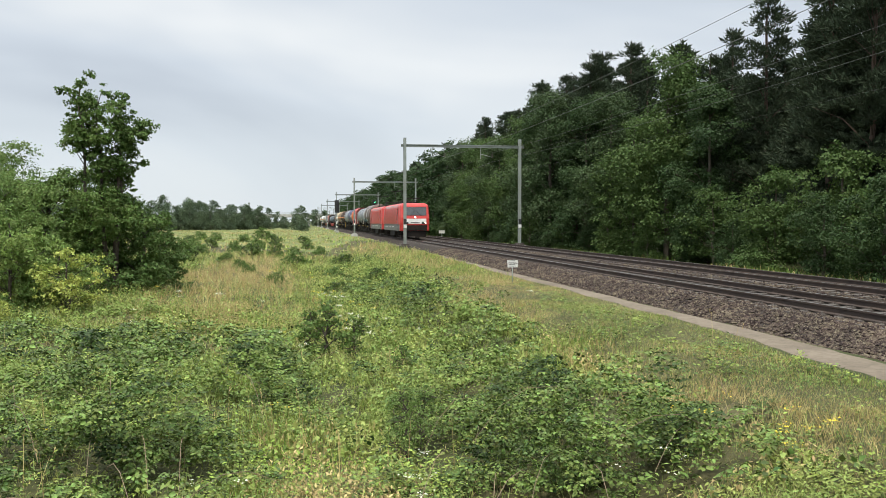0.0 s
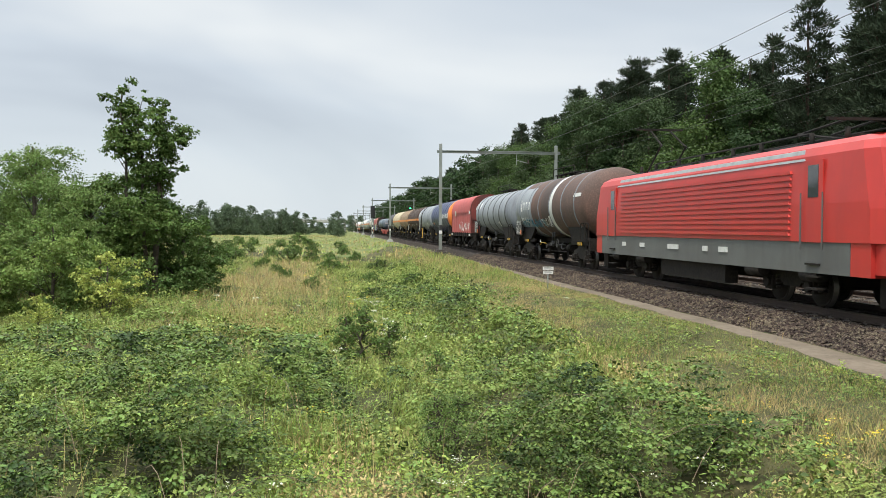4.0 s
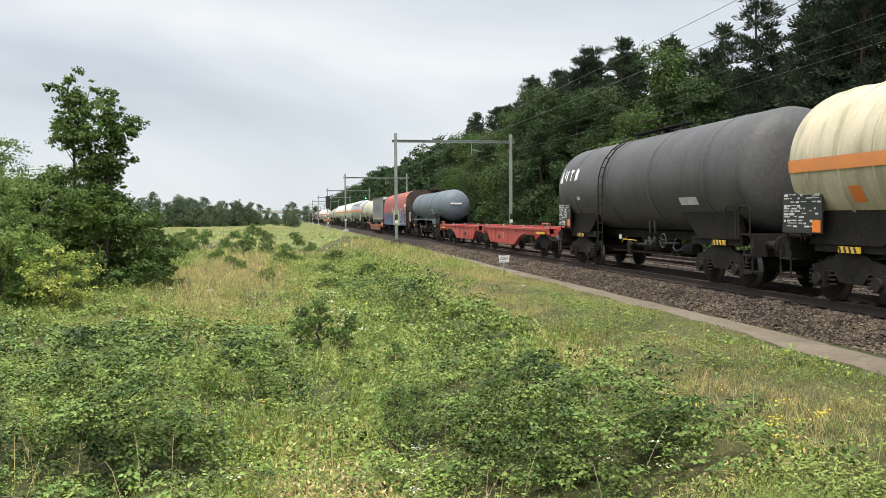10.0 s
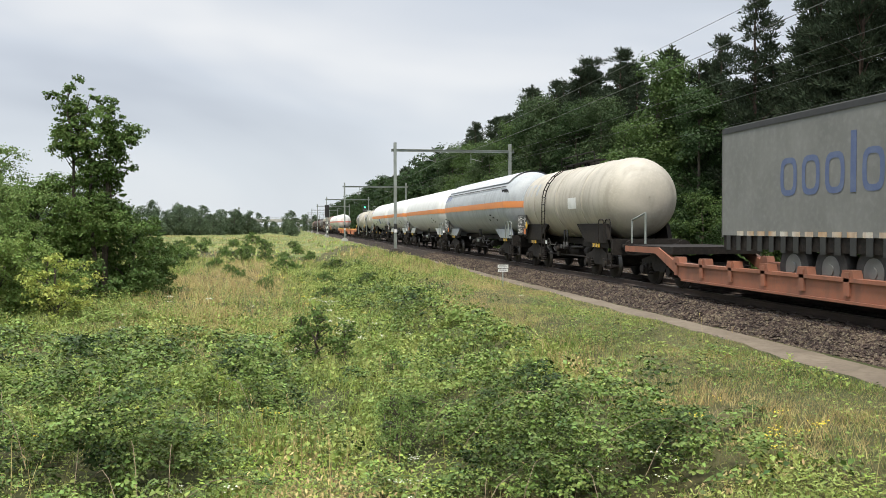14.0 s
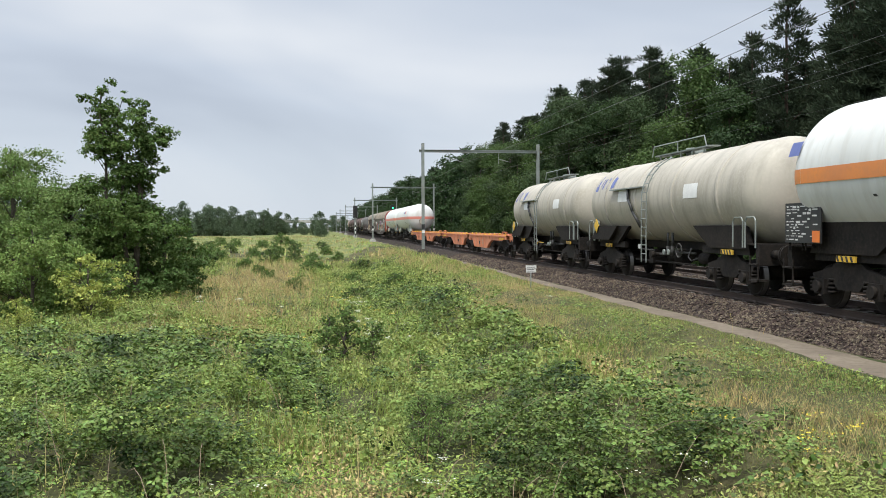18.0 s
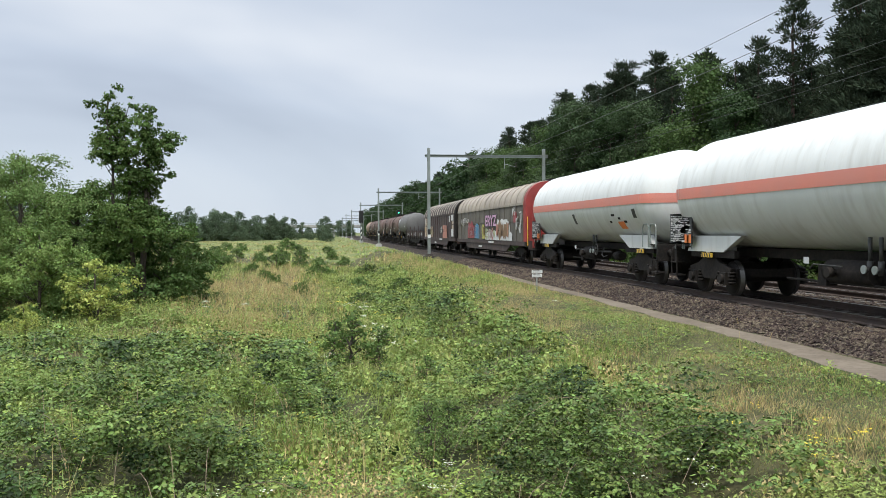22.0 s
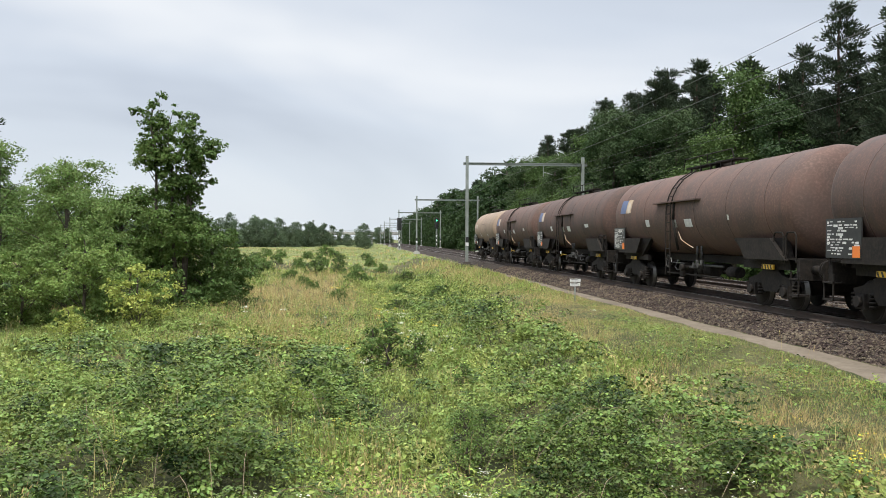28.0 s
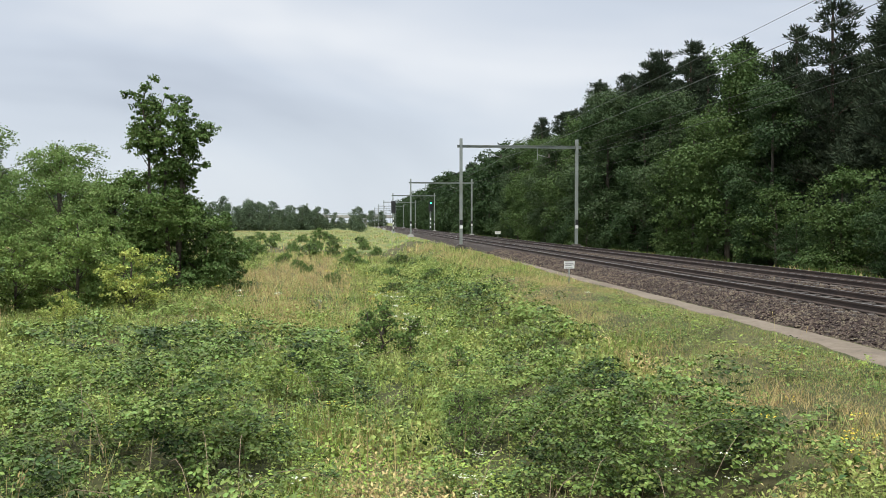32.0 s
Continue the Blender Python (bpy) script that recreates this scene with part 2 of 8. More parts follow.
M_fitting = mat("grimy_grey_fittings", (0.075, 0.074, 0.07), (0.045, 0.044, 0.042), 0.7, 0.3, scale=5.0, fine=30.0, bump=0.1)
M_galv = mat("weathered_galvanised_steel", (0.30, 0.33, 0.31), (0.23, 0.26, 0.24), 0.6, 0.35, scale=1.2, bump=0.05, streaks=(0.2, 0.2, 0.17))
M_conc = mat("pale_concrete", (0.5, 0.49, 0.46), (0.36, 0.35, 0.33), 0.9, scale=1.0)
M_dark = mat("black_enamel", (0.02, 0.02, 0.022), (0.03, 0.03, 0.03), 0.5, bump=0.02)
M_wire = mat("dull_copper_wire", (0.13, 0.14, 0.125), (0.10, 0.10, 0.10), 0.6, 0.3, bump=0.0)
M_white = mat("white_paint", (0.78, 0.78, 0.76), (0.66, 0.66, 0.64), 0.5, scale=3.0, bump=0.02)

XN, XF = 11.51, 15.4  # middles of the near and the far track


def smooth(a, b, t):
    t = min(1.0, max(0.0, (t - a) / (b - a)))
    return t * t * (3 - 2 * t)


CROSS = [(-2500, -1.1), (-50, -1.2), (-10, -1.2), (-2.2, -1.2), (1.4, -1.72), (2.9, -1.72), (4.9, -0.98), (6.4, -0.52), (7.7, -0.5), (18.6, -0.52),
         (20.2, -0.8), (26, -0.88), (2500, -0.7)]


def ground_z(x, y):
    for (x0, z0), (x1, z1) in zip(CROSS, CROSS[1:]):
        if x <= x1:
            z = z0 + (z1 - z0) * smooth(x0, x1, x) if x1 - x0 < 100 else z0 + (z1 - z0) * (x - x0) / (x1 - x0)
            break
    else:
        z = CROSS[-1][1]
    if x < 7.3 or x > 20:
        z += 0.10 * noise.noise((x * 0.35, y * 0.3, 0)) + 0.16 * noise.noise((x * 0.09, y * 0.07, 3)) * min(1, abs(y) / 10)
    # the bank on which the camera stands
    z += 1.54 * math.exp(-((x * 0.8) ** 2 + (y + 0.5) ** 2) / 7.5)
    return z


def steps(lo, hi, near0, near1, fine_step, grow):
    out = [near0]
    while out[-1] < near1:
        out.append(out[-1] + fine_step)
    st, top, bot = fine_step, [], []
    a = out[-1]
    while a < hi:
        st *= grow
        a += st
        top.append(min(a, hi))
    a, st = out[0], fine_step
    while a > lo:
        st *= grow
        a -= st
        bot.append(max(a, lo))
    return bot[::-1] + out + top


def path_edge(y):
    """Where the grass of the bank ends and the trodden path begins."""
    return 8.42 - 0.5 * (1 - smooth(10, 19, y)) + 0.4 * smooth(38, 60, y) + 0.2 * noise.noise((0.4, y * 0.45, 1)) + 0.14 * noise.noise((3.1, y * 0.17, 1)) + 0.09 * noise.noise((5.2, y * 1.7, 1))


def build_ground():
    xs, ys = steps(-2500, 2500, -12, 20, 0.4, 1.22), steps(-400, 3500, -4, 50, 0.5, 1.16)
    s = Shape()
    nx = len(xs)
    vs = [(x, y, ground_z(x, y)) for y in ys for x in xs]
    fs = [(j * nx + i, j * nx + i + 1, (j + 1) * nx + i + 1, (j + 1) * nx + i) for j in range(len(ys) - 1) for i in range(nx - 1)]
    s.add(vs, fs, 0, True)
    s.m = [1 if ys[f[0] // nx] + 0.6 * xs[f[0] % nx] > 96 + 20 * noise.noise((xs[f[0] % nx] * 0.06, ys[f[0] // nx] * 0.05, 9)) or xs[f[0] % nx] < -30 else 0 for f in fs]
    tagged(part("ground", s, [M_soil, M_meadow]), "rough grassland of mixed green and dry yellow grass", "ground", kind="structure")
    # footpath of trodden gravel along the foot of the ballast
    s = Shape()
    ys2 = steps(-60, 600, 0, 60, 0.6, 1.12)
    row = []
    for y in ys2:
        w = path_edge(y)
        w2 = 0.12 * noise.noise((9.4, y * 0.8, 1)) + 9.3
        row.append([(w + k * (w2 - w) / 4, y, -0.49 - 0.03 * (k in (0, 4)) + 0.015 * noise.noise((k, y * 2, 5))) for k in range(5)])
    vs = [p for r in row for p in r]
    s.add(vs, [(j * 5 + i, j * 5 + i + 1, (j + 1) * 5 + i + 1, (j + 1) * 5 + i) for j in range(len(row) - 1) for i in range(4)], 0, True)
    tagged(part("footpath", s, M_path), "narrow sandy gravel path beside the railway ballast", "path", kind="structure")
    # ballast bed under both tracks
    s = Shape()
    prof = [(9.12, -0.55), (9.32, -0.45), (9.98, -0.24), (10.3, -0.2), (11.5, -0.215), (12.75, -0.2), (13.45, -0.27), (14.15, -0.2), (15.4, -0.215), (16.7, -0.2), (17.2, -0.26), (18.0, -0.5), (18.3, -0.58)]
    ys3 = steps(-120, 900, 4, 60, 0.35, 1.15)
    vs = [(x + 0.05 * noise.noise((x, y * 1.3, 2)), y, z + 0.03 * noise.noise((x * 3, y * 2.4, 7))) for y in ys3 for x, z in prof]
    k = len(prof)
    s.add(vs, [(j * k + i, j * k + i + 1, (j + 1) * k + i + 1, (j + 1) * k + i) for j in range(len(ys3) - 1) for i in range(k - 1)], 0, True)
    tagged(part("ballast_bed", s, M_ballast), "brown-grey crushed stone ballast bed under two tracks", "ballast", kind="structure")


build_ground()


def build_track(xc, label):
    t = thing("railway_track", label, "track", pose(xc, 0, 0), "two parallel tracks")
    for sx in (-1, 1):
        s = Shape()
        prof = [(-0.07, -0.17), (0.07, -0.17), (0.07, -0.155), (0.012, -0.13), (0.012, -0.045), (0.036, -0.035), (0.036, -0.004), (0.028, 0.0), (-0.028, 0.0), (-0.036, -0.004),
                (-0.036, -0.035), (-0.012, -0.045), (-0.012, -0.13), (-0.07, -0.155)]
        n = len(prof)
        vs = [(sx * 0.755 + a, y, b) for y in (-120, 900) for a, b in prof]
        for i in range(n):
            s.add([vs[i], vs[(i + 1) % n], vs[n + (i + 1) % n], vs[n + i]], [(0, 1, 2, 3)], 1 if i == 7 else 0)
        part("rail", s, [M_rail, M_head], t)
    one = Shape()
    one.plate([(-0.13, -0.3), (0.13, -0.3), (0.11, -0.18), (-0.11, -0.18)], -1.3, 1.3)
    for sx in (-1, 1):
        one.box(sx * 0.755 - 0.1, sx * 0.755 + 0.1, -0.08, 0.08, -0.185, -0.168)
        for o in (-0.085, 0.085):
            one.rod((sx * 0.755 + o, 0, -0.18), (sx * 0.755 + o, 0, -0.135), 0.022, 6)
    me = one.mesh("sleeper", M_sleeper)
    far = Shape()
    for i in range(-30, 700):
        y = i * 0.6
        if 8 <= y <= 92:
            part("sleeper", me, None, t, at=pose(0, y, 0))
        elif y < 400:
            far.plate([(y - 0.13, -0.3), (y + 0.13, -0.3), (y + 0.11, -0.18), (y - 0.11, -0.18)], -1.3, 1.3)
    tagged(part("sleeper_row", far, M_sleeper, t), kind="stuff")


build_track(XN, "near railway track with rust-brown rails on concrete sleepers")
build_track(XF, "second railway track with rust-brown rails on concrete sleepers")


def portal(y, k):
    t = thing("catenary_portal", "grey steel catenary portal with two masts across the tracks", "catenary portal", pose(0, y, -0.36), "row of catenary portals")
    for x in (8.3, 17.65):
        s = Shape()
        s.box(x - 0.11, x + 0.11, -0.12, -0.1, 0.3, 8.72).box(x - 0.11, x + 0.11, 0.1, 0.12, 0.3, 8.72).box(x - 0.01, x + 0.01, -0.1, 0.1, 0.3, 8.72)
        part("mast", s, M_galv, t)
        part("foundation", Shape().box(x - 0.45, x + 0.45, -0.45, 0.45, -0.3, 0.2).box(x - 0.3, x + 0.3, -0.3, 0.3, 0.2, 0.34), M_conc if k else M_sleeper, t)
        part("number_plate", Shape().box(x - 0.12, x + 0.12, -0.15, -0.13, 1.6, 1.85), M_white, t, "small white plate")
        part("warning_band", Shape().box(x - 0.115, x + 0.115, -0.147, -0.125, 1.9, 2.3), M_dark, t, "black band round the mast")
    s = Shape()
    s.box(8.0, 18.0, -0.09, 0.09, 8.0, 8.04).box(8.0, 18.0, -0.09, 0.09, 8.17, 8.21).box(8.0, 18.0, -0.012, 0.012, 8.04, 8.17)
    part("beam", s, M_galv, t)
    for xc in (XN, XF):
        s = Shape()
        s.box(xc - 0.99, xc - 0.95, -0.03, 0.03, 7.1, 8.0).rod((xc - 0.97, 0, 7.5), (xc, 0, 7.25), 0.025)
        part("hanger", s, M_galv, t)
        s = Shape()
        for zz in (7.5, 7.42, 7.34, 7.26):
            s.rod((xc - 0.02, 0, zz - 0.02), (xc - 0.02, 0, zz + 0.02), 0.075, 10)
        part("insulator", s, M_sleeper, t)


for k in range(9):
    portal(4.9 + 62.9 * k, k - 1)


def wires():
    for xc, spans in ((XN, ((7.5, 0.25, 0.008, "feeder"), (6.8, 0.33, 0.010, "messenger"), (5.3, 0.02, 0.0025, "contact"))),
                      (XF, ((7.25, 0.38, 0.006, "feeder"), (6.55, 0.4, 0.006, "messenger"), (5.3, 0.02, 0.0025, "contact")))):
        for z0, sag, r, lab in spans:
            s = Shape()
            for k in range(-1, 8):
                s.pipe([(xc, 4.9 + 62.9 * (k + i / 10), z0 - 4 * sag * (i / 10) * (1 - i / 10)) for i in range(11)], r, 5)
            tagged(part("overhead_wire", s, M_wire), f"thin dark overhead {lab} wire above the track", "wire", "overhead wires")


wires()

# ---- the train ----
def travelled(t):
    return 22.5664 * t - 0.01936 * t * t


TRAIN = []
M_under = mat("grimy_underframe_steel", (0.012, 0.0108, 0.010), (0.021, 0.0175, 0.015), 0.85, 0.1, scale=3.0, c3=(0.042, 0.033, 0.026), fine=14.0, bump=0.2, spec=0.25)
M_wheel = mat("dark_wheel_steel", (0.015, 0.013, 0.012), (0.025, 0.02, 0.017), 0.7, 0.4, scale=4.0)
M_tread = mat("worn_wheel_tread", (0.12, 0.115, 0.11), (0.08, 0.075, 0.07), 0.45, 0.8, bump=0.0)
M_spring = mat("oily_spring_steel", (0.06, 0.055, 0.05), (0.1, 0.09, 0.08), 0.6, 0.3)
M_rust = mat("rust_brown_paint", (0.09, 0.05, 0.04), (0.058, 0.037, 0.031), 0.75, scale=1.2, c3=(0.16, 0.085, 0.06), fine=18.0, streaks=(0.05, 0.04, 0.036))
M_rust2 = mat("faded_oxide_paint", (0.118, 0.064, 0.05), (0.076, 0.048, 0.04), 0.75, scale=1.0, c3=(0.2, 0.12, 0.09), fine=16.0, streaks=(0.07, 0.05, 0.042))
M_beige = mat("dusty_beige_paint", (0.29, 0.21, 0.148), (0.21, 0.155, 0.112), 0.7, scale=1.0, c3=(0.40, 0.30, 0.215), fine=14.0, streaks=(0.2, 0.14, 0.11))
M_grey = mat("mid_grey_tank_paint", (0.20, 0.22, 0.25), (0.15, 0.165, 0.19), 0.55, scale=0.9, c3=(0.24, 0.26, 0.28), fine=12.0, streaks=(0.09, 0.09, 0.095))
M_lgrey = mat("light_grey_tank_paint", (0.37, 0.395, 0.41), (0.30, 0.32, 0.335), 0.5, scale=0.9, c3=(0.4, 0.44, 0.46), fine=12.0, streaks=(0.2, 0.21, 0.22))
M_dgrey = mat("dark_grey_tank_paint", (0.075, 0.075, 0.08), (0.055, 0.052, 0.054), 0.6, scale=1.0, c3=(0.11, 0.105, 0.1), fine=12.0, streaks=(0.04, 0.036, 0.034))
M_bluegrey = mat("blue_grey_tank_paint", (0.105, 0.132, 0.158), (0.088, 0.11, 0.132), 0.55, scale=0.7, c3=(0.16, 0.2, 0.24), fine=10.0, bump=0.05)
M_dustgrey = mat("dusty_dark_grey_tank_paint", (0.13, 0.125, 0.12), (0.10, 0.096, 0.092), 0.7, scale=0.9, c3=(0.16, 0.155, 0.145), fine=12.0, streaks=(0.08, 0.07, 0.062))
M_slate = mat("pale_slate_tank_paint", (0.26, 0.285, 0.31), (0.20, 0.22, 0.24), 0.5, scale=0.9, c3=(0.3, 0.32, 0.34), fine=12.0, streaks=(0.13, 0.135, 0.14))
M_blue = mat("navy_blue_tank_paint", (0.02, 0.034, 0.105), (0.016, 0.026, 0.075), 0.42, scale=0.8, c3=(0.05, 0.06, 0.12), fine=10.0, bump=0.05)
M_orange = mat("orange_paint", (0.78, 0.20, 0.03), (0.66, 0.17, 0.035), 0.5, scale=1.2, c3=(0.6, 0.2, 0.06), fine=14.0)
M_stripe = mat("orange_warning_stripe", (0.72, 0.25, 0.06), (0.62, 0.23, 0.08), 0.55, scale=1.0, c3=(0.55, 0.22, 0.09), fine=14.0, bump=0.03)
M_pink = mat("faded_red_stripe", (0.68, 0.23, 0.17), (0.6, 0.24, 0.19), 0.55, scale=1.0, bump=0.02)
M_dbrown = mat("dark_brown_tank_paint", (0.060, 0.034, 0.026), (0.045, 0.028, 0.023), 0.65, scale=1.0, c3=(0.09, 0.055, 0.042), fine=12.0, streaks=(0.07, 0.05, 0.035))
M_tan = mat("grimy_tan_tank_paint", (0.33, 0.23, 0.155), (0.23, 0.175, 0.115), 0.65, scale=0.8, c3=(0.37, 0.25, 0.15), fine=12.0, streaks=(0.085, 0.08, 0.05))
M_cream = mat("dirty_cream_tank_paint", (0.56, 0.49, 0.36), (0.42, 0.37, 0.25), 0.6, scale=0.8, c3=(0.58, 0.5, 0.34), fine=12.0, streaks=(0.17, 0.155, 0.085))
M_white_t = mat("white_tank_paint", (0.66, 0.67, 0.65), (0.57, 0.58, 0.56), 0.45, scale=0.7, c3=(0.62, 0.61, 0.57), fine=10.0, bump=0.03, streaks=(0.46, 0.45, 0.41))
M_offwhite = mat("dirty_white_tank_paint", (0.45, 0.415, 0.35), (0.355, 0.325, 0.265), 0.55, scale=0.9, c3=(0.49, 0.445, 0.375), fine=12.0, streaks=(0.25, 0.23, 0.19))
M_shield = mat("pale_grey_sun_shield", (0.5, 0.52, 0.54), (0.42, 0.44, 0.46), 0.5, scale=1.0, bump=0.04, streaks=(0.33, 0.33, 0.34))
M_redtarp = mat("red_tarpaulin", (0.44, 0.075, 0.065), (0.35, 0.062, 0.056), 0.6, scale=1.0, c3=(0.5, 0.13, 0.12), fine=7.0, bump=0.25)
M_redtarp2 = mat("faded_red_tarpaulin", (0.36, 0.085, 0.065), (0.27, 0.07, 0.058), 0.65, scale=0.9, c3=(0.4, 0.12, 0.1), fine=7.0, bump=0.2, streaks=(0.18, 0.075, 0.06))
M_redsteel = mat("dark_red_wagon_paint", (0.2, 0.035, 0.028), (0.12, 0.03, 0.026), 0.65, scale=1.5, streaks=(0.07, 0.035, 0.03))
M_redend = mat("dull_red_end_wall_paint", (0.33, 0.042, 0.036), (0.22, 0.036, 0.03), 0.6, scale=1.4, streaks=(0.12, 0.035, 0.03))
M_redflat = mat("red_flat_wagon_paint", (0.50, 0.062, 0.048), (0.36, 0.055, 0.045), 0.6, scale=1.4, c3=(0.4, 0.1, 0.08), fine=14.0, streaks=(0.22, 0.055, 0.045))
M_orflat = mat("salmon_orange_wagon_paint", (0.70, 0.255, 0.12), (0.55, 0.2, 0.105), 0.65, scale=1.4, c3=(0.5, 0.2, 0.12), fine=14.0, streaks=(0.3, 0.12, 0.075))
M_pocket = mat("weathered_orange_brown_paint", (0.30, 0.11, 0.06), (0.2, 0.08, 0.047), 0.7, scale=1.4, c3=(0.2, 0.1, 0.07), fine=14.0, streaks=(0.13, 0.07, 0.05))
M_yellow = mat("yellow_paint", (0.75, 0.46, 0.04), (0.6, 0.38, 0.05), 0.55, bump=0.03)
M_curtain = mat("grey_trailer_curtain", (0.18, 0.182, 0.172), (0.135, 0.137, 0.13), 0.6, scale=0.8, c3=(0.215, 0.215, 0.205), fine=8.0, bump=0.12, streaks=(0.14, 0.14, 0.13))
M_navy = mat("dark_blue_paint", (0.03, 0.06, 0.13), (0.03, 0.05, 0.1), 0.5, bump=0.03)
M_roofbeige = mat("beige_wagon_roof", (0.36, 0.31, 0.245), (0.28, 0.245, 0.2), 0.7, scale=1.0, streaks=(0.2, 0.175, 0.15))
M_wallgrey = mat("grimy_taupe_wagon_wall", (0.135, 0.12, 0.095), (0.09, 0.08, 0.066), 0.75, scale=1.0, streaks=(0.07, 0.06, 0.052))
M_wallbrown = mat("dark_brown_wagon_wall", (0.058, 0.034, 0.03), (0.037, 0.026, 0.024), 0.75, scale=1.0, streaks=(0.1, 0.08, 0.068))
M_rustpale = mat("pale_weathered_patch", (0.52, 0.50, 0.45), (0.42, 0.25, 0.11), 0.8, scale=1.3, c3=(0.3, 0.24, 0.17), fine=9.0, streaks=(0.22, 0.13, 0.08))
M_locored = mat("traffic_red_loco_paint", (0.52, 0.042, 0.034), (0.44, 0.038, 0.032), 0.38, scale=0.8, c3=(0.5, 0.04, 0.035), fine=9.0, bump=0.02, streaks=(0.42, 0.04, 0.035))
M_locogrey = mat("grey_loco_skirt_paint", (0.125, 0.13, 0.125), (0.10, 0.10, 0.098), 0.55, scale=1.2, streaks=(0.09, 0.085, 0.08))
M_locoroof = mat("light_grey_loco_roof", (0.36, 0.39, 0.40), (0.29, 0.31, 0.32), 0.55, scale=1.0, streaks=(0.2, 0.2, 0.2))
M_glass = mat("dark_window_glass", (0.05, 0.055, 0.06), (0.07, 0.075, 0.08), 0.04, bump=0.0, spec=0.8)
M_lamp = glow("lit_headlamp", (1.0, 0.95, 0.82), 2.2)
M_green = glow("green_signal_light", (0.05, 0.9, 0.35), 5.0)
M_logoblue = mat("blue_logo_paint", (0.09, 0.12, 0.32), (0.11, 0.14, 0.34), 0.5, bump=0.0)
M_fadeblue = mat("faded_blue_lettering", (0.075, 0.105, 0.21), (0.1, 0.13, 0.22), 0.6, bump=0.0)
M_bar = mat("white_stencil_paint", (0.66, 0.66, 0.64), (0.52, 0.52, 0.5), 0.6, scale=8.0, bump=0.0)
M_rubber = mat("tyre_rubber", (0.02, 0.02, 0.02), (0.035, 0.034, 0.033), 0.85)
GRAFFITI = [mat("sprayed_paint_" + n, c, None, 0.6, scale=4.0, bump=0.0) for n, c in (("blue", (0.05, 0.055, 0.2)), ("lime", (0.45, 0.62, 0.24)), ("white", (0.66, 0.66, 0.64)), ("black", (0.02, 0.02, 0.024)),
            ("violet", (0.32, 0.2, 0.45)), ("yellow", (0.55, 0.5, 0.12)), ("cyan", (0.06, 0.2, 0.27)), ("salmon", (0.55, 0.25, 0.18)), ("pale_green", (0.50, 0.60, 0.32)), ("dull_red", (0.30, 0.05, 0.055)),
            ("pink", (0.60, 0.36, 0.52)), ("purple", (0.105, 0.065, 0.22)), ("teal", (0.08, 0.36, 0.33)), ("brown", (0.24, 0.145, 0.075)), ("sky_blue", (0.10, 0.29, 0.46)))]


def make_bogie():
    f = Shape()
    for sx in (-1, 1):
        x0, x1 = sorted((sx * 0.93, sx * 1.05))
        f.plate([(-1.25, 0.72), (-1.1, 0.42), (-0.72, 0.42), (-0.55, 0.62), (-0.35, 0.42), (0.35, 0.42), (0.55, 0.62), (0.72, 0.42), (1.1, 0.42), (1.25, 0.72), (0.6, 0.86), (0.4, 0.98), (-0.4, 0.98), (-0.6, 0.86)], x0, x1)
        for yy in (-0.9, 0.9):
            f.box(*sorted((sx * 0.90, sx * 1.12)), yy - 0.17, yy + 0.17, 0.30, 0.62)
            f.rod((sx * 1.1, yy, 0.46), (sx * 1.2, yy, 0.46), 0.12, 12)
            for d in (-0.33, 0.33):
                for k in range(4):
                    f.rod((sx * 1.0, yy + d, 0.34 + k * 0.085), (sx * 1.0, yy + d, 0.385 + k * 0.085), 0.095, 10)
        f.box(*sorted((sx * 0.8, sx * 0.98)), -0.25, 0.25, 0.6, 1.02)
    f.box(-0.95, 0.95, -0.22, 0.22, 0.55, 0.85).box(-0.9, 0.9, -1.28, -1.18, 0.5, 0.72).box(-0.9, 0.9, 1.18, 1.28, 0.5, 0.72)
    w = Shape()
    for sx in (-1, 1):
        a = sx * 0.69
        w.spin([(a, 0.10), (a, 0.40), (a + sx * 0.03, 0.41), (a + sx * 0.135, 0.40), (a + sx * 0.135, 0.10)][::sx], 0, 0.46, 28, lambda al, t: 0, x_axis=True)
        w.spin([(a - sx * 0.0, 0.40), (a, 0.485), (a + sx * 0.03, 0.485), (a + sx * 0.035, 0.46), (a + sx * 0.135, 0.455), (a + sx * 0.135, 0.40)][::sx], 0, 0.46, 28, lambda al, t: 1 if abs(al) > 0.72 and abs(al) < 0.8 else 0, x_axis=True)
    w.rod((-0.95, 0, 0.46), (0.95, 0, 0.46), 0.09, 10)
    return f.mesh("bogie", M_under), w.mesh("wheelset", [M_wheel, M_tread])


ME_BOGIE, ME_WHEELS = make_bogie()
_b = Shape()
_b.rod((0, 0, 0), (0, 0.4, 0), 0.1, 12).rod((0, 0.4, 0), (0, 0.6, 0), 0.075, 12).rod((0, 0.58, 0), (0, 0.62, 0), 0.23, 18)
ME_BUFFER = _b.mesh("buffer", M_under)
_b = Shape().rod((0, 0, 0), (0, 0.5, 0), 0.04).box(-0.06, 0.06, 0.1, 0.3, -0.25, 0.05)
ME_COUPLING = _b.mesh("coupling", M_under)


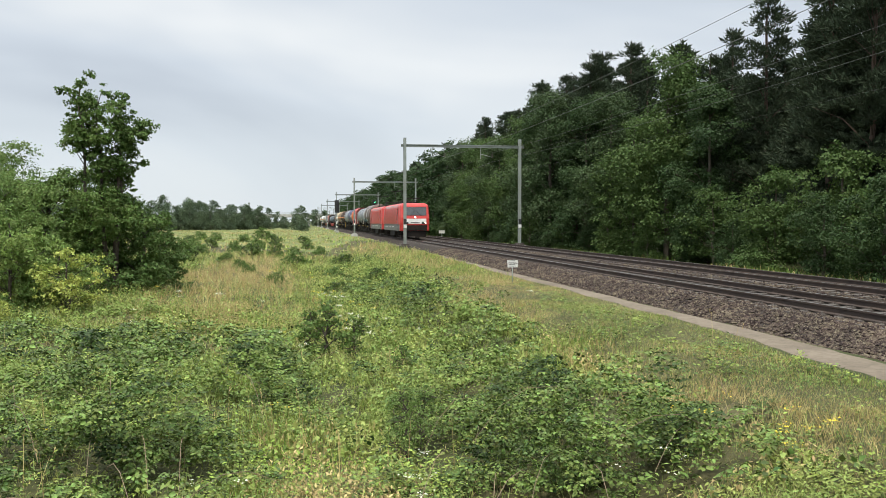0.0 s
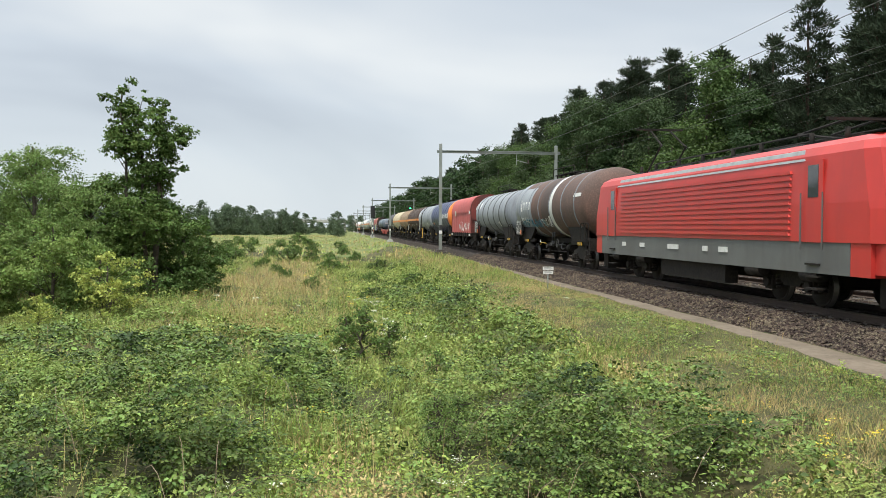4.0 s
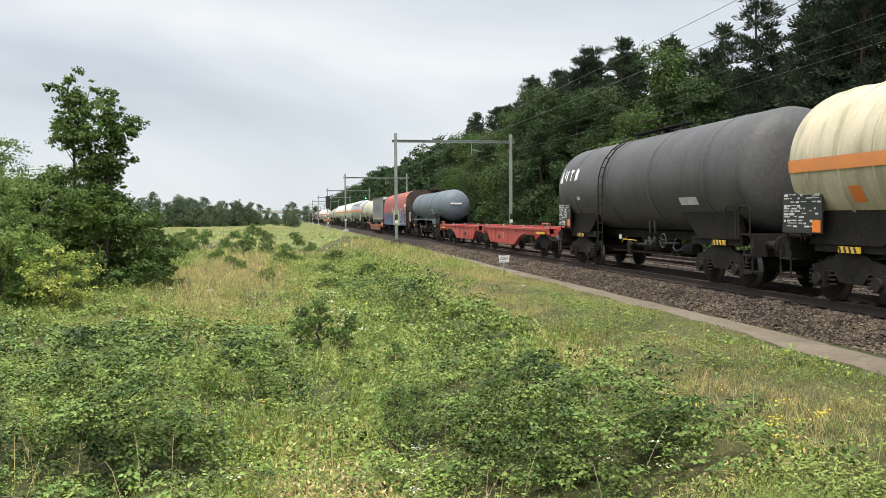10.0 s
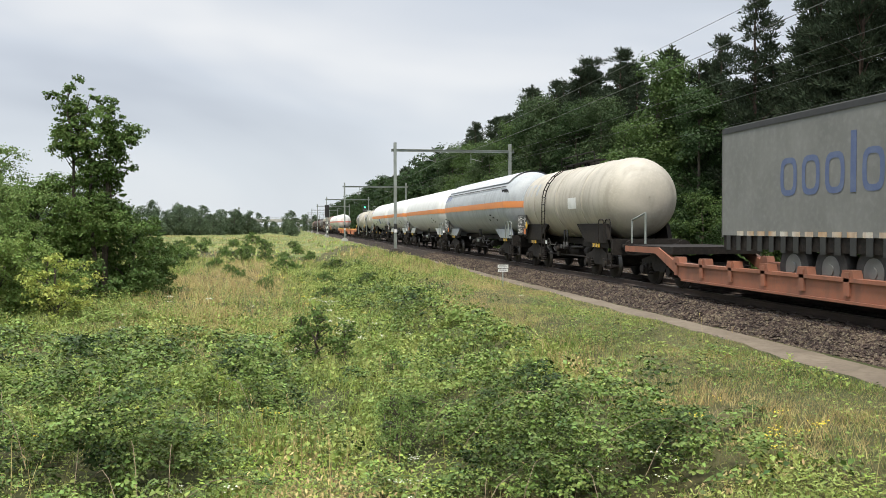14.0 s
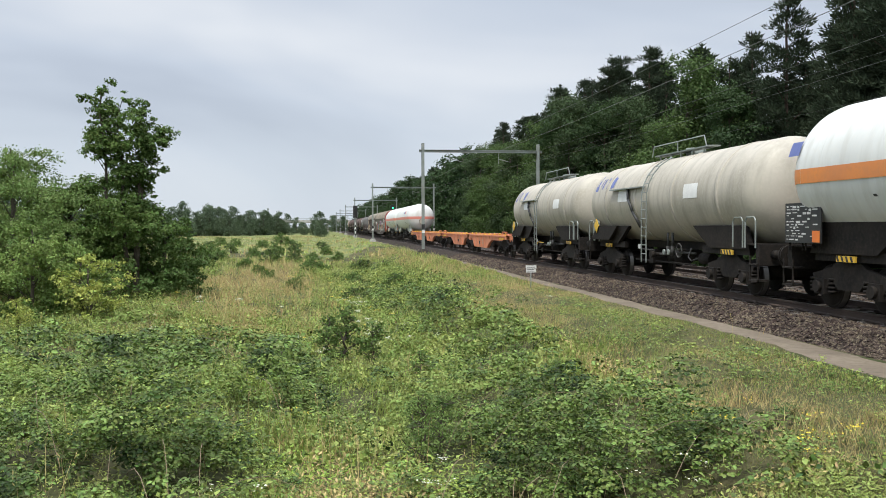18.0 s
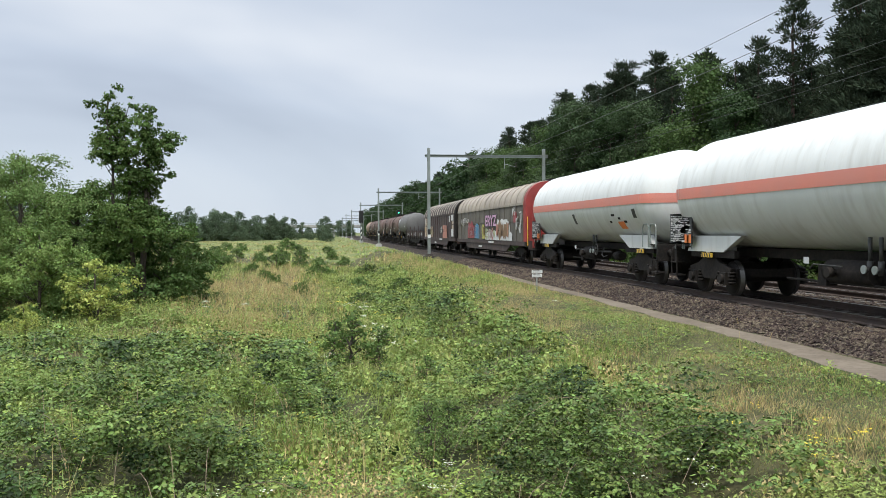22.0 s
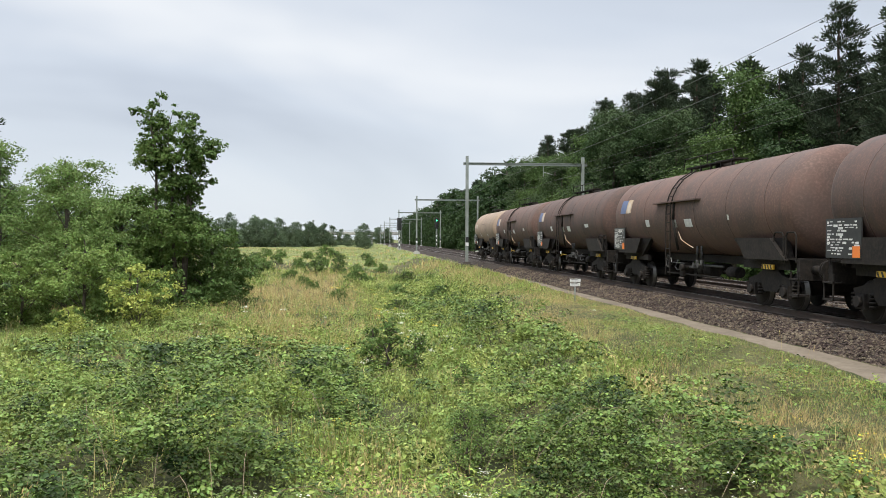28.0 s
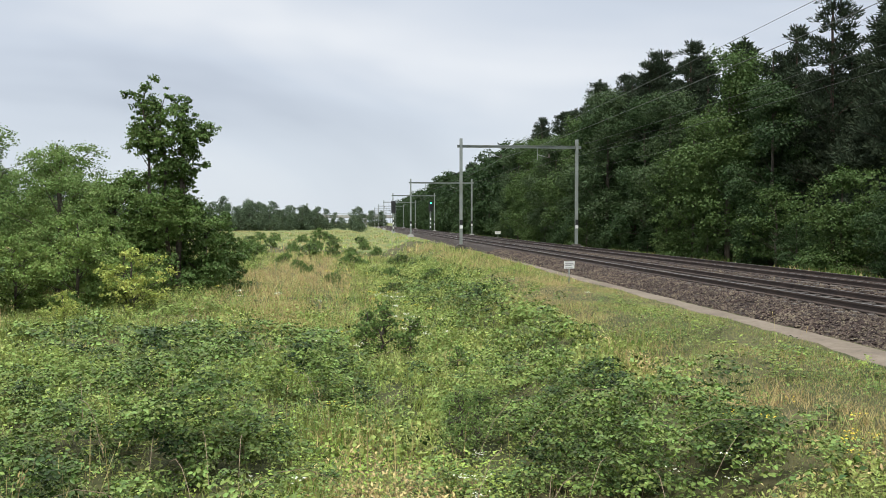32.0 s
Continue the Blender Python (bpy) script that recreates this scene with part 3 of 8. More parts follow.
def running_gear(t, L, bogies, buffers=True, bz=0.0):
    for y in bogies:
        b = part("bogie", ME_BOGIE, None, t, at=pose(0, y, bz))
        for d in (-0.9, 0.9):
            part("wheelset", ME_WHEELS, None, b, at=pose(0, d, 0))
    for sy in (-1, 1):
        turn = 0 if sy > 0 else 180
        if buffers:
            for sx in (-1, 1):
                part("buffer", ME_BUFFER, None, t, at=pose(sx * 0.875, sy * (L / 2 - 0.64), 1.05, 0, 0, turn))
        part("coupling", ME_COUPLING, None, t, at=pose(0, sy * (L / 2 - 0.5), 1.0, 0, 0, turn))


def wagon(name, label, category, s0, s1):
    mid = (s0 + s1) / 2
    t = thing(name, label, category, pose(XN, mid, 0), "wagons of the freight train")
    TRAIN.append((t, mid))
    return t, s1 - s0


def on_tank(shape, r, zc, rects, mi=0, rr=0.008):
    """Rectangles (y0, y1, z0, z1) laid round the near side of a tank."""
    for y0, y1, z0, z1 in rects:
        n = max(1, int((z1 - z0) / 0.12))
        zs = [z0 + (z1 - z0) * i / n for i in range(n + 1)]
        pts = []
        for z in zs:
            h = max(-0.999, min(0.999, (z - zc) / (r + rr)))
            x = -(r + rr) * math.sqrt(1 - h * h)
            pts += [(x, y0, z), (x, y1, z)]
        shape.add(pts, [(2 * i, 2 * i + 1, 2 * i + 3, 2 * i + 2) for i in range(n)], mi, True)
    return shape


def lettering(words, y_far, y_near, z0, height, on=None, x=None, fat=0.0):
    """Letters on the near side, read from far end to near end; on=(r, zc) bends them round a tank."""
    cu = bpy.data.curves.new("letters", "FONT")
    cu.body, cu.size, cu.offset = words, 1.0, fat
    ob = bpy.data.objects.new("letters", cu)
    me = bpy.data.meshes.new_from_object(ob)
    bpy.data.objects.remove(ob)
    vs = [v.co.copy() for v in me.vertices]
    fs = [tuple(p.vertices) for p in me.polygons]
    bpy.data.meshes.remove(me)
    w0, w1 = min(v.x for v in vs), max(v.x for v in vs)
    h0, h1 = min(v.y for v in vs), max(v.y for v in vs)
    s, out = Shape(), []
    for v in vs:
        y = y_far + (y_near - y_far) * (v.x - w0) / (w1 - w0)
        z = z0 + height * (v.y - h0) / (h1 - h0)
        if on:
            h = (z - on[1]) / (on[0] + 0.008)
            out.append((-(on[0] + 0.008) * math.sqrt(max(0.0, 1 - h * h)), y, z))
        else:
            out.append((x, y, z))
    s.add(out, fs)
    return s


def data_panel(t, y, z=1.36, x=-1.35, w=1.35, h=0.85, orange=False, name="data_panel"):
    p = part(name, Shape().box(x, x + 0.03, y - w / 2, y + w / 2, z, z + h), M_dark, t, "black panel with white stencilled lines")
    s, r = Shape(), random.Random(int(y * 100) + int(z * 10))
    zz = z + h - 0.06
    while zz > z + 0.08:
        a = y + w / 2 - 0.06
        while a > y - w / 2 + 0.15:
            l = r.uniform(0.05, 0.2)
            hh = r.choice((0.018, 0.026, 0.034, 0.05))
            if r.random() < (0.8 if a > y + 0.05 * w or zz > z + 0.75 * h else 0.35):
                s.box(x - 0.006, x - 0.001, max(a - l, y - w / 2 + 0.04), a, zz - hh, zz)
            a -= l + r.uniform(0.02, 0.09)
        zz -= r.uniform(0.05, 0.075)
    tagged(part("stencilling", s, M_bar, p), kind="stuff")
    if orange:
        part("hazard_plate", Shape().box(x - 0.012, x - 0.008, y - w / 2 + 0.03, y - w / 2 + 0.3, z + 0.02, z + 0.26), M_orange, p, "orange hazard plate")


def ladder(t, y, z0, z1, r, zc, mats):
    pts = []
    for i in range(13):
        z = z0 + (z1 - z0) * i / 12
        h = (z - zc) / (r + 0.09)
        x = -(r + 0.09) * math.sqrt(max(0.0, 1 - h * h)) if z > zc - 0.3 else -(r + 0.09)
        pts.append((x, z))
    q = part("ladder", Shape().pipe([(x, y - 0.2, z) for x, z in pts], 0.022, 5), mats, t)
    part("side_rail", Shape().pipe([(x, y + 0.2, z) for x, z in pts], 0.022, 5), mats, q)
    for x, z in pts[1:-1]:
        part("rung", Shape().rod((x, y - 0.2, z), (x, y + 0.2, z), 0.016, 5), mats, q)


def top_gear(t, ztop, y0, y1, mats, dome=True, rail=True):
    s = Shape()
    s.box(-0.42, -0.08, y0, y1, ztop + 0.10, ztop + 0.14)
    for i in range(5):
        y = y0 + (y1 - y0) * (i + 0.5) / 5
        s.box(-0.4, -0.36, y - 0.03, y + 0.03, ztop - 0.08, ztop + 0.1)
    part("walkway", s, mats, t)
    if rail:
        s = Shape()
        s.pipe([(-0.5, y0, ztop + 0.1), (-0.5, y0 + 0.15, ztop + 0.42), (-0.5, y1 - 0.15, ztop + 0.42), (-0.5, y1, ztop + 0.1)], 0.02, 5)
        s.rod((-0.5, (y0 + y1) / 2, ztop + 0.1), (-0.5, (y0 + y1) / 2, ztop + 0.42), 0.018, 5)
        part("handrail", s, mats, t)
    if dome:
        s = Shape().rod((0.1, (y0 + y1) / 2, ztop - 0.1), (0.1, (y0 + y1) / 2, ztop + 0.22), 0.3, 16)
        part("manhole", s, mats, t)


def fittings(t, z, seed, metal):
    """Valves, levers, pipes and a hand wheel under the belly of a tank."""
    q = random.Random(seed)
    y = q.uniform(1.4, 2.1) * q.choice((-1, 1))
    ring = [(-1.16, y + 0.2 * math.cos(a), 1.02 + 0.2 * math.sin(a)) for a in [math.pi * k / 7 for k in range(15)]]
    w = part("hand_wheel", Shape().pipe(ring, 0.018, 6), M_fitting, t, "dull grey hand wheel")
    for k in range(3):
        a = k * 2.09 + 0.5
        part("spoke", Shape().rod((-1.16, y, 1.02), (-1.16, y + 0.19 * math.cos(a), 1.02 + 0.19 * math.sin(a)), 0.012, 5), M_fitting, w)
    part("axle", Shape().rod((-1.18, y, 1.02), (-0.6, y, 1.02), 0.03, 8), M_under, w)
    p = q.uniform(-0.6, 0.5)
    part("belly_pipe", Shape().pipe([(-0.75, p - 1.6, 0.94), (-0.8, p - 0.4, 0.94), (-0.95, p - 0.2, 0.86), (-0.95, p + 1.3, 0.86)], 0.035, 8), M_fitting, t, "dull grey pipe under the tank")
    part("lever", Shape().pipe([(-1.14, p + 0.5, 0.98), (-1.16, p + 1.5, 1.0), (-1.16, p + 1.62, 0.9)], 0.016, 6), M_yellow if seed % 3 == 0 else M_fitting, t, "thin operating lever")
    for k in range(2):
        o = p - 0.5 + k * 0.34
        v = part("valve", Shape().rod((-0.98, o, 0.84), (-0.98, o, 1.12), 0.06, 12).rod((-0.98, o, 0.95), (-1.12, o, 0.95), 0.05, 10).rod((-0.98, o, 1.12), (-0.98, o, z + 0.3), 0.04, 8), M_fitting, t, "dull grey valve")
        part("flange", Shape().rod((-1.1, o, 0.95), (-1.13, o, 0.95), 0.085, 12), metal, v)
    part("valve_cover", Shape().rod((-0.7, p + 0.1, 0.66), (-0.7, p + 0.1, 0.86), 0.13, 12, 0.1), M_under, t)
    part("brake_cylinder", Shape().rod((-0.6, p - 2.4, 0.8), (-0.6, p - 1.75, 0.8), 0.16, 14).rod((-0.6, p - 1.75, 0.8), (-0.6, p - 1.3, 0.8), 0.03, 6), M_under, t)
    part("hose", Shape().pipe([(-1.0, y - 0.5, 1.1), (-1.12, y - 0.55, 0.85), (-1.12, y - 0.75, 0.75), (-1.05, y - 1.0, 0.82)], 0.018, 6), M_dark, t)
    part("inspection_plate", Shape().box(-1.12, -1.11, p + 1.75, p + 1.95, 1.0, 1.14), M_bar, t, "small white plate")


def tank_wagon(label, s0, s1, paint, r=1.45, zc=2.78, inset=0.55, bands=5, band_mat=None, pick=None, paints=None, end=0.55, gear=True, lad=None, panel=1, white_under=None,
               bogie_in=2.3, sections=48, band_w=0.09, band_h=0.02, bottom=True, rail_mat=None):
    t, L = wagon("tank_wagon", label, "tank wagon", s0, s1)
    h = L / 2 - inset
    ends = [(-h + end * (1 - math.cos(a)), max(0.02, r * math.sin(a) ** 0.8)) for a in [math.pi / 2 * i / 7 for i in range(8)]]
    body = [(-h + end + (2 * h - 2 * end) * i / 24, r) for i in range(1, 24)]
    prof = ends + body + [(-a, rr) for a, rr in ends[::-1]]
    part("tank", Shape().spin(prof, 0, zc, sections, pick), paints or paint, t)
    for i in range(bands):
        y = -h + end + (2 * h - 2 * end) * (i + 0.5) / bands
        part("tank_band", Shape().spin([(y - band_w, r - 0.01), (y - band_w, r + band_h), (y + band_w, r + band_h), (y + band_w, r - 0.01)], 0, zc, 40), band_mat or paint, t)
    b = h - bogie_in + inset - 0.2
    u = white_under or M_under
    part("centre_sill", Shape().box(-0.3, 0.3, -L / 2 + 0.7, L / 2 - 0.7, 1.03, 1.26), M_under, t)
    for sy in (-1, 1):
        for sx in (-1, 1):
            part("side_sill", Shape().box(*sorted((sx * 0.95, sx * 1.08)), *sorted((sy * (b + 1.1), sy * (b - 1.5))), 1.0, 1.2), M_under, t)
        part("headstock", Shape().box(-1.25, 1.25, *sorted((sy * (L / 2 - 0.62), sy * (L / 2 - 0.78))), 0.78, 1.28), M_under, t)
        part("end_platform", Shape().box(-1.2, 1.2, *sorted((sy * (L / 2 - 0.78), sy * (L / 2 - 1.5))), 1.26, 1.3), M_under, t)
    for sy in (-1, 1):
        s = Shape()
        zb = zc - r * (0.8 if white_under else 0.62)
        for sx in (-1, 1):
            x0, x1 = sorted((sx * 1.0, sx * 1.14))
            s.plate([(sy * (b + 1.2), 1.15), (sy * (b - 1.0), 1.15), (sy * (b - 2.0), zb), (sy * (b + 0.9), zb)], x0, x1)
        s.box(-1.1, 1.1, *sorted((sy * (b + 0.1), sy * (b - 0.1))), 1.1, zb)
        part("saddle", s, u, t)
        # end rails and steps
        s = Shape()
        ye = sy * (L / 2 - 0.75)
        for q in (0.0, 0.62):
            hoop = [(-1.28, ye - sy * (q + a), z) for a, z in ((0, 1.2), (0, 1.84), (0.07, 1.93), (0.42, 1.93), (0.5, 1.84), (0.5, 1.2))]
            part("grab_hoop", Shape().pipe(hoop, 0.02, 6), rail_mat or M_under, t)
        s.box(-1.35, -1.05, ye - 0.2, ye + 0.2, 0.42, 0.46).box(-1.35, -1.05, ye - 0.2, ye + 0.2, 0.8, 0.83).box(-1.33, -1.3, ye - 0.2, ye - 0.17, 0.42, 1.0).box(-1.33, -1.3, ye + 0.17, ye + 0.2, 0.42, 1.0)
        part("step", s, M_under, t)
        bp = part("brake_handle", Shape().box(-1.19, -1.15, sy * b - 0.42, sy * b + 0.2, 1.0, 1.12), M_yellow, t, "yellow and black brake plate")
        s = Shape()
        for q in range(4):
            o = sy * b - 0.36 + q * 0.15
            s.plate([(o, 1.005), (o + 0.06, 1.005), (o + 0.11, 1.115), (o + 0.05, 1.115)], -1.195, -1.186)
        part("black_stripe", s, M_dark, bp)
    s = Shape()
    s.rod((-0.55, -0.9, 0.78), (-0.55, 0.2, 0.78), 0.2, 14).rod((0.4, 0.4, 0.8), (0.4, 1.4, 0.8), 0.18, 14).box(-1.0, -0.75, 0.7, 1.0, 0.55, 1.0)
    s.rod((-0.9, -2.2, 0.62), (-0.9, 2.4, 0.62), 0.03, 6)
    part("brake_gear", s, M_under, t)
    fittings(t, zc - r, int(s0), rail_mat or M_fitting)
    if bottom:
        s = Shape().rod((0, 0, zc - r - 0.25), (0, 0, zc - r + 0.1), 0.2, 12).rod((-1.15, 0.3, 0.85), (0, 0.3, 0.85), 0.07, 8).rod((-1.25, 0.3, 0.85), (-1.12, 0.3, 0.85), 0.11, 12)
        part("discharge_valve", s, M_under, t)
    if gear:
        top_gear(t, zc + r, -2.0, 2.0, M_under if gear is True else gear)
    if lad is not None:
        ladder(t, lad, 0.6, zc + r * 0.97, r, zc, M_under if gear is True else gear)
    if panel:
        data_panel(t, panel * (L / 2 - 1.35), orange=True)
    running_gear(t, L, (-b, b))
    return t, L, r, zc


def marks(t, r, zc, rects, m=None, label=""):
    tagged(part("stencilling", on_tank(Shape(), r, zc, rects), m or M_bar, t, label or "small white stencilled marks"), kind="stuff")


def logo(t, r, zc, y, z, hgt, m):
    """A company mark as plain shapes: a triangle of three blades and three bars."""
    k = hgt
    rects = [(y - 0.55 * k, y - 0.05 * k, z, z + k * 0.32), (y - 0.42 * k, y - 0.18 * k, z + k * 0.3, z + k * 0.7), (y - 0.34 * k, y - 0.24 * k, z + k * 0.7, z + k)]
    for j in range(3):
        y1 = y - (0.85 + j * 1.0) * k
        rects += [((y1 - 0.58 * k, y1 - 0.36 * k, z + 0.12 * k, z + 0.8 * k), (y1 - 0.38 * k, y1 - 0.2 * k, z + 0.12 * k, z + 0.8 * k), (y1 - 0.6 * k, y1, z + 0.14 * k, z + 0.78 * k))[j]]
        rects += [((y1 - 0.15 * k, y1, z + 0.3 * k, z + 0.8 * k), (y1 - 0.6 * k, y1, z + 0.64 * k, z + 0.82 * k), (y1 - 0.3 * k, y1 - 0.12 * k, z + 0.05 * k, z + 0.86 * k))[j]]
    p = part("company_mark", on_tank(Shape(), r, zc, rects[:3]), m, t, "company mark of plain blocks")
    for j in range(3):
        part("mark_block", on_tank(Shape(), r, zc, rects[3 + 2 * j:5 + 2 * j]), m, p)


def graffiti(t, y0, y1, z0, z1, surf, cols, seed, dense=1.0):
    """Sprayed shapes, each a part: broad strokes with an outline. surf(z) gives x of the wall; the last colour is the outline."""
    r = random.Random(seed)
    h = z1 - z0
    n = max(2, int((y1 - y0) / (h * 0.62)))
    w = (y1 - y0) / n
    for i in range(n):
        c = y0 + w * (i + 0.5)
        f, o = r.choice(cols[:-1]), cols[-1]
        f2 = r.choice(cols[:-1])
        s = Shape()

        def stroke(pts, wd, mi, off):
            vs, fs = [], []
            for q, (a, b) in enumerate(pts):
                a2, b2 = pts[min(q + 1, len(pts) - 1)]
                a1, b1 = pts[max(q - 1, 0)]
                dx, dz = a2 - a1, b2 - b1
                l = math.hypot(dx, dz) + 1e-6
                ww = wd * (1.0 - 0.25 * (q in (0, len(pts) - 1)))
                for sg in (-1, 1):
                    yy, zz = a - sg * dz / l * ww, b + sg * dx / l * ww
                    vs.append((surf(zz) - off, yy, zz))
                if q:
                    fs.append((2 * q - 2, 2 * q - 1, 2 * q + 1, 2 * q))
            s.add(vs, fs, mi)

        lines = []
        bot, top = z0 + h * r.uniform(0.05, 0.16), z1 - h * r.uniform(0.05, 0.16)
        lft, rgt = c + w * 0.36, c - w * 0.36
        style = r.randrange(4)
        mz, hz = (bot + top) / 2, (top - bot) / 2
        if style == 0:  # open bow
            lines = [[(c + 0.32 * w * math.cos(0.7 + 5.0 * q / 9), mz + hz * math.sin(0.7 + 5.0 * q / 9)) for q in range(10)]]
        elif style == 1:  # wave
            lines = [[(lft + (rgt - lft) * q / 9, mz + hz * 0.8 * math.sin(q * 1.15 + i)) for q in range(10)]]
        elif style == 2:  # ring
            lines = [[(c + 0.34 * w * math.cos(2 * math.pi * q / 10), (bot + top) / 2 + 0.5 * (top - bot) * math.sin(2 * math.pi * q / 10)) for q in range(11)]]
        else:  # zigzag
            lines = [[(lft, bot), (lft - 0.18 * w, top)], [(c, bot), (c - 0.2 * w, top)], [(rgt + 0.1 * w, bot), (rgt, top)]]
        j = lambda p: (p[0] + r.uniform(-0.05, 0.05) * w, p[1] + r.uniform(-0.04, 0.04) * h)
        lines = [[j(p) for p in l] for l in lines]
        wd = 0.115 * h * dense
        for q, l in enumerate(lines):
            stroke(l, wd * 1.55, o, 0.004 + 0.0006 * q)
        for q, l in enumerate(lines):
            stroke(l, wd, f if q % 2 == 0 else f2, 0.008 + 0.0006 * q)
        part("graffiti_shape", s, GRAFFITI, t, "sprayed shape with an outline")


def sprayed(t, words, y_far, y_near, z0, h, x, fill, edge):
    """A sprayed word in fat letters with an outline."""
    part("graffiti_outline", lettering(words, y_far + 0.07 * h, y_near - 0.07 * h, z0 - 0.07 * h, 1.14 * h, x=x - 0.004, fat=0.075), GRAFFITI[edge], t, "outline of the sprayed word")
    part("graffiti_word", lettering(words, y_far, y_near, z0, h, x=x - 0.009, fat=0.03), GRAFFITI[fill], t, "sprayed word in fat letters")


def backing(t, y0, y1, z0, z1, x, paint, seed):
    """A rolled-on patch of paint with a ragged upper edge."""
    n = max(8, int((y1 - y0) / 0.12))
    top = [(x, y0 + (y1 - y0) * i / n, z1 + 0.16 * (z1 - z0) * noise.noise((i * 0.21, seed, 1)) + 0.06 * noise.noise((i * 0.9, seed, 2)) - (z1 - z0) * 0.35 * (abs(2 * i / n - 1) ** 6)) for i in range(n + 1)]
    low = [(x, q[1], z0 + 0.03 * noise.noise((i * 0.7, seed, 3))) for i, q in enumerate(top)]
    part("graffiti_patch", Shape().add(low + top, [(i, i + 1, n + 2 + i, n + 1 + i) for i in range(n)]), paint, t, "rolled-on patch of paint")


def rings(t, spots, x, colour):
    """Sprayed bubbles: thin rings of (y, z, radius)."""
    for y, z, q in spots:
        s = Shape()
        k = [2 * math.pi * i / 18 for i in range(18)]
        s.add([(x, y + f * q * math.cos(a), z + f * q * math.sin(a)) for f in (1.0, 0.72) for a in k], [(i, (i + 1) % 18, 18 + (i + 1) % 18, 18 + i) for i in range(18)])
        part("graffiti_bubble", s, GRAFFITI[colour], t, "sprayed white ring")


def tag_lines(t, y0, y1, z0, z1, surf, mi, seed, wd=0.025):
    r = random.Random(seed)
    s = Shape()
    y = y0
    while y < y1:
        w = (z1 - z0) * r.uniform(0.35, 0.7)
        pts = [(y + r.uniform(0, 1) * w, z0 + (z1 - z0) * r.uniform(0, 1)) for _ in range(5)]
        for p, q in zip(pts, pts[1:]):
            s.rod((surf(p[1]) - 0.004, *p), (surf(q[1]) - 0.004, *q), wd, 4, mi=mi, caps=False)
        y += w * 1.15
    tagged(part("graffiti_tag", s, GRAFFITI, t, "thin sprayed tag"), kind="stuff")


def striped(stripe_lo, stripe_hi, zc, r, lower=None, upper=None):
    def pick(a, ang):
        z = zc + r * math.sin(ang)
        if stripe_lo < z < stripe_hi:
            return 1
        if lower is not None and z <= stripe_lo:
            return lower
        if upper is not None and z >= stripe_hi:
            return upper
        return 0
    return pick


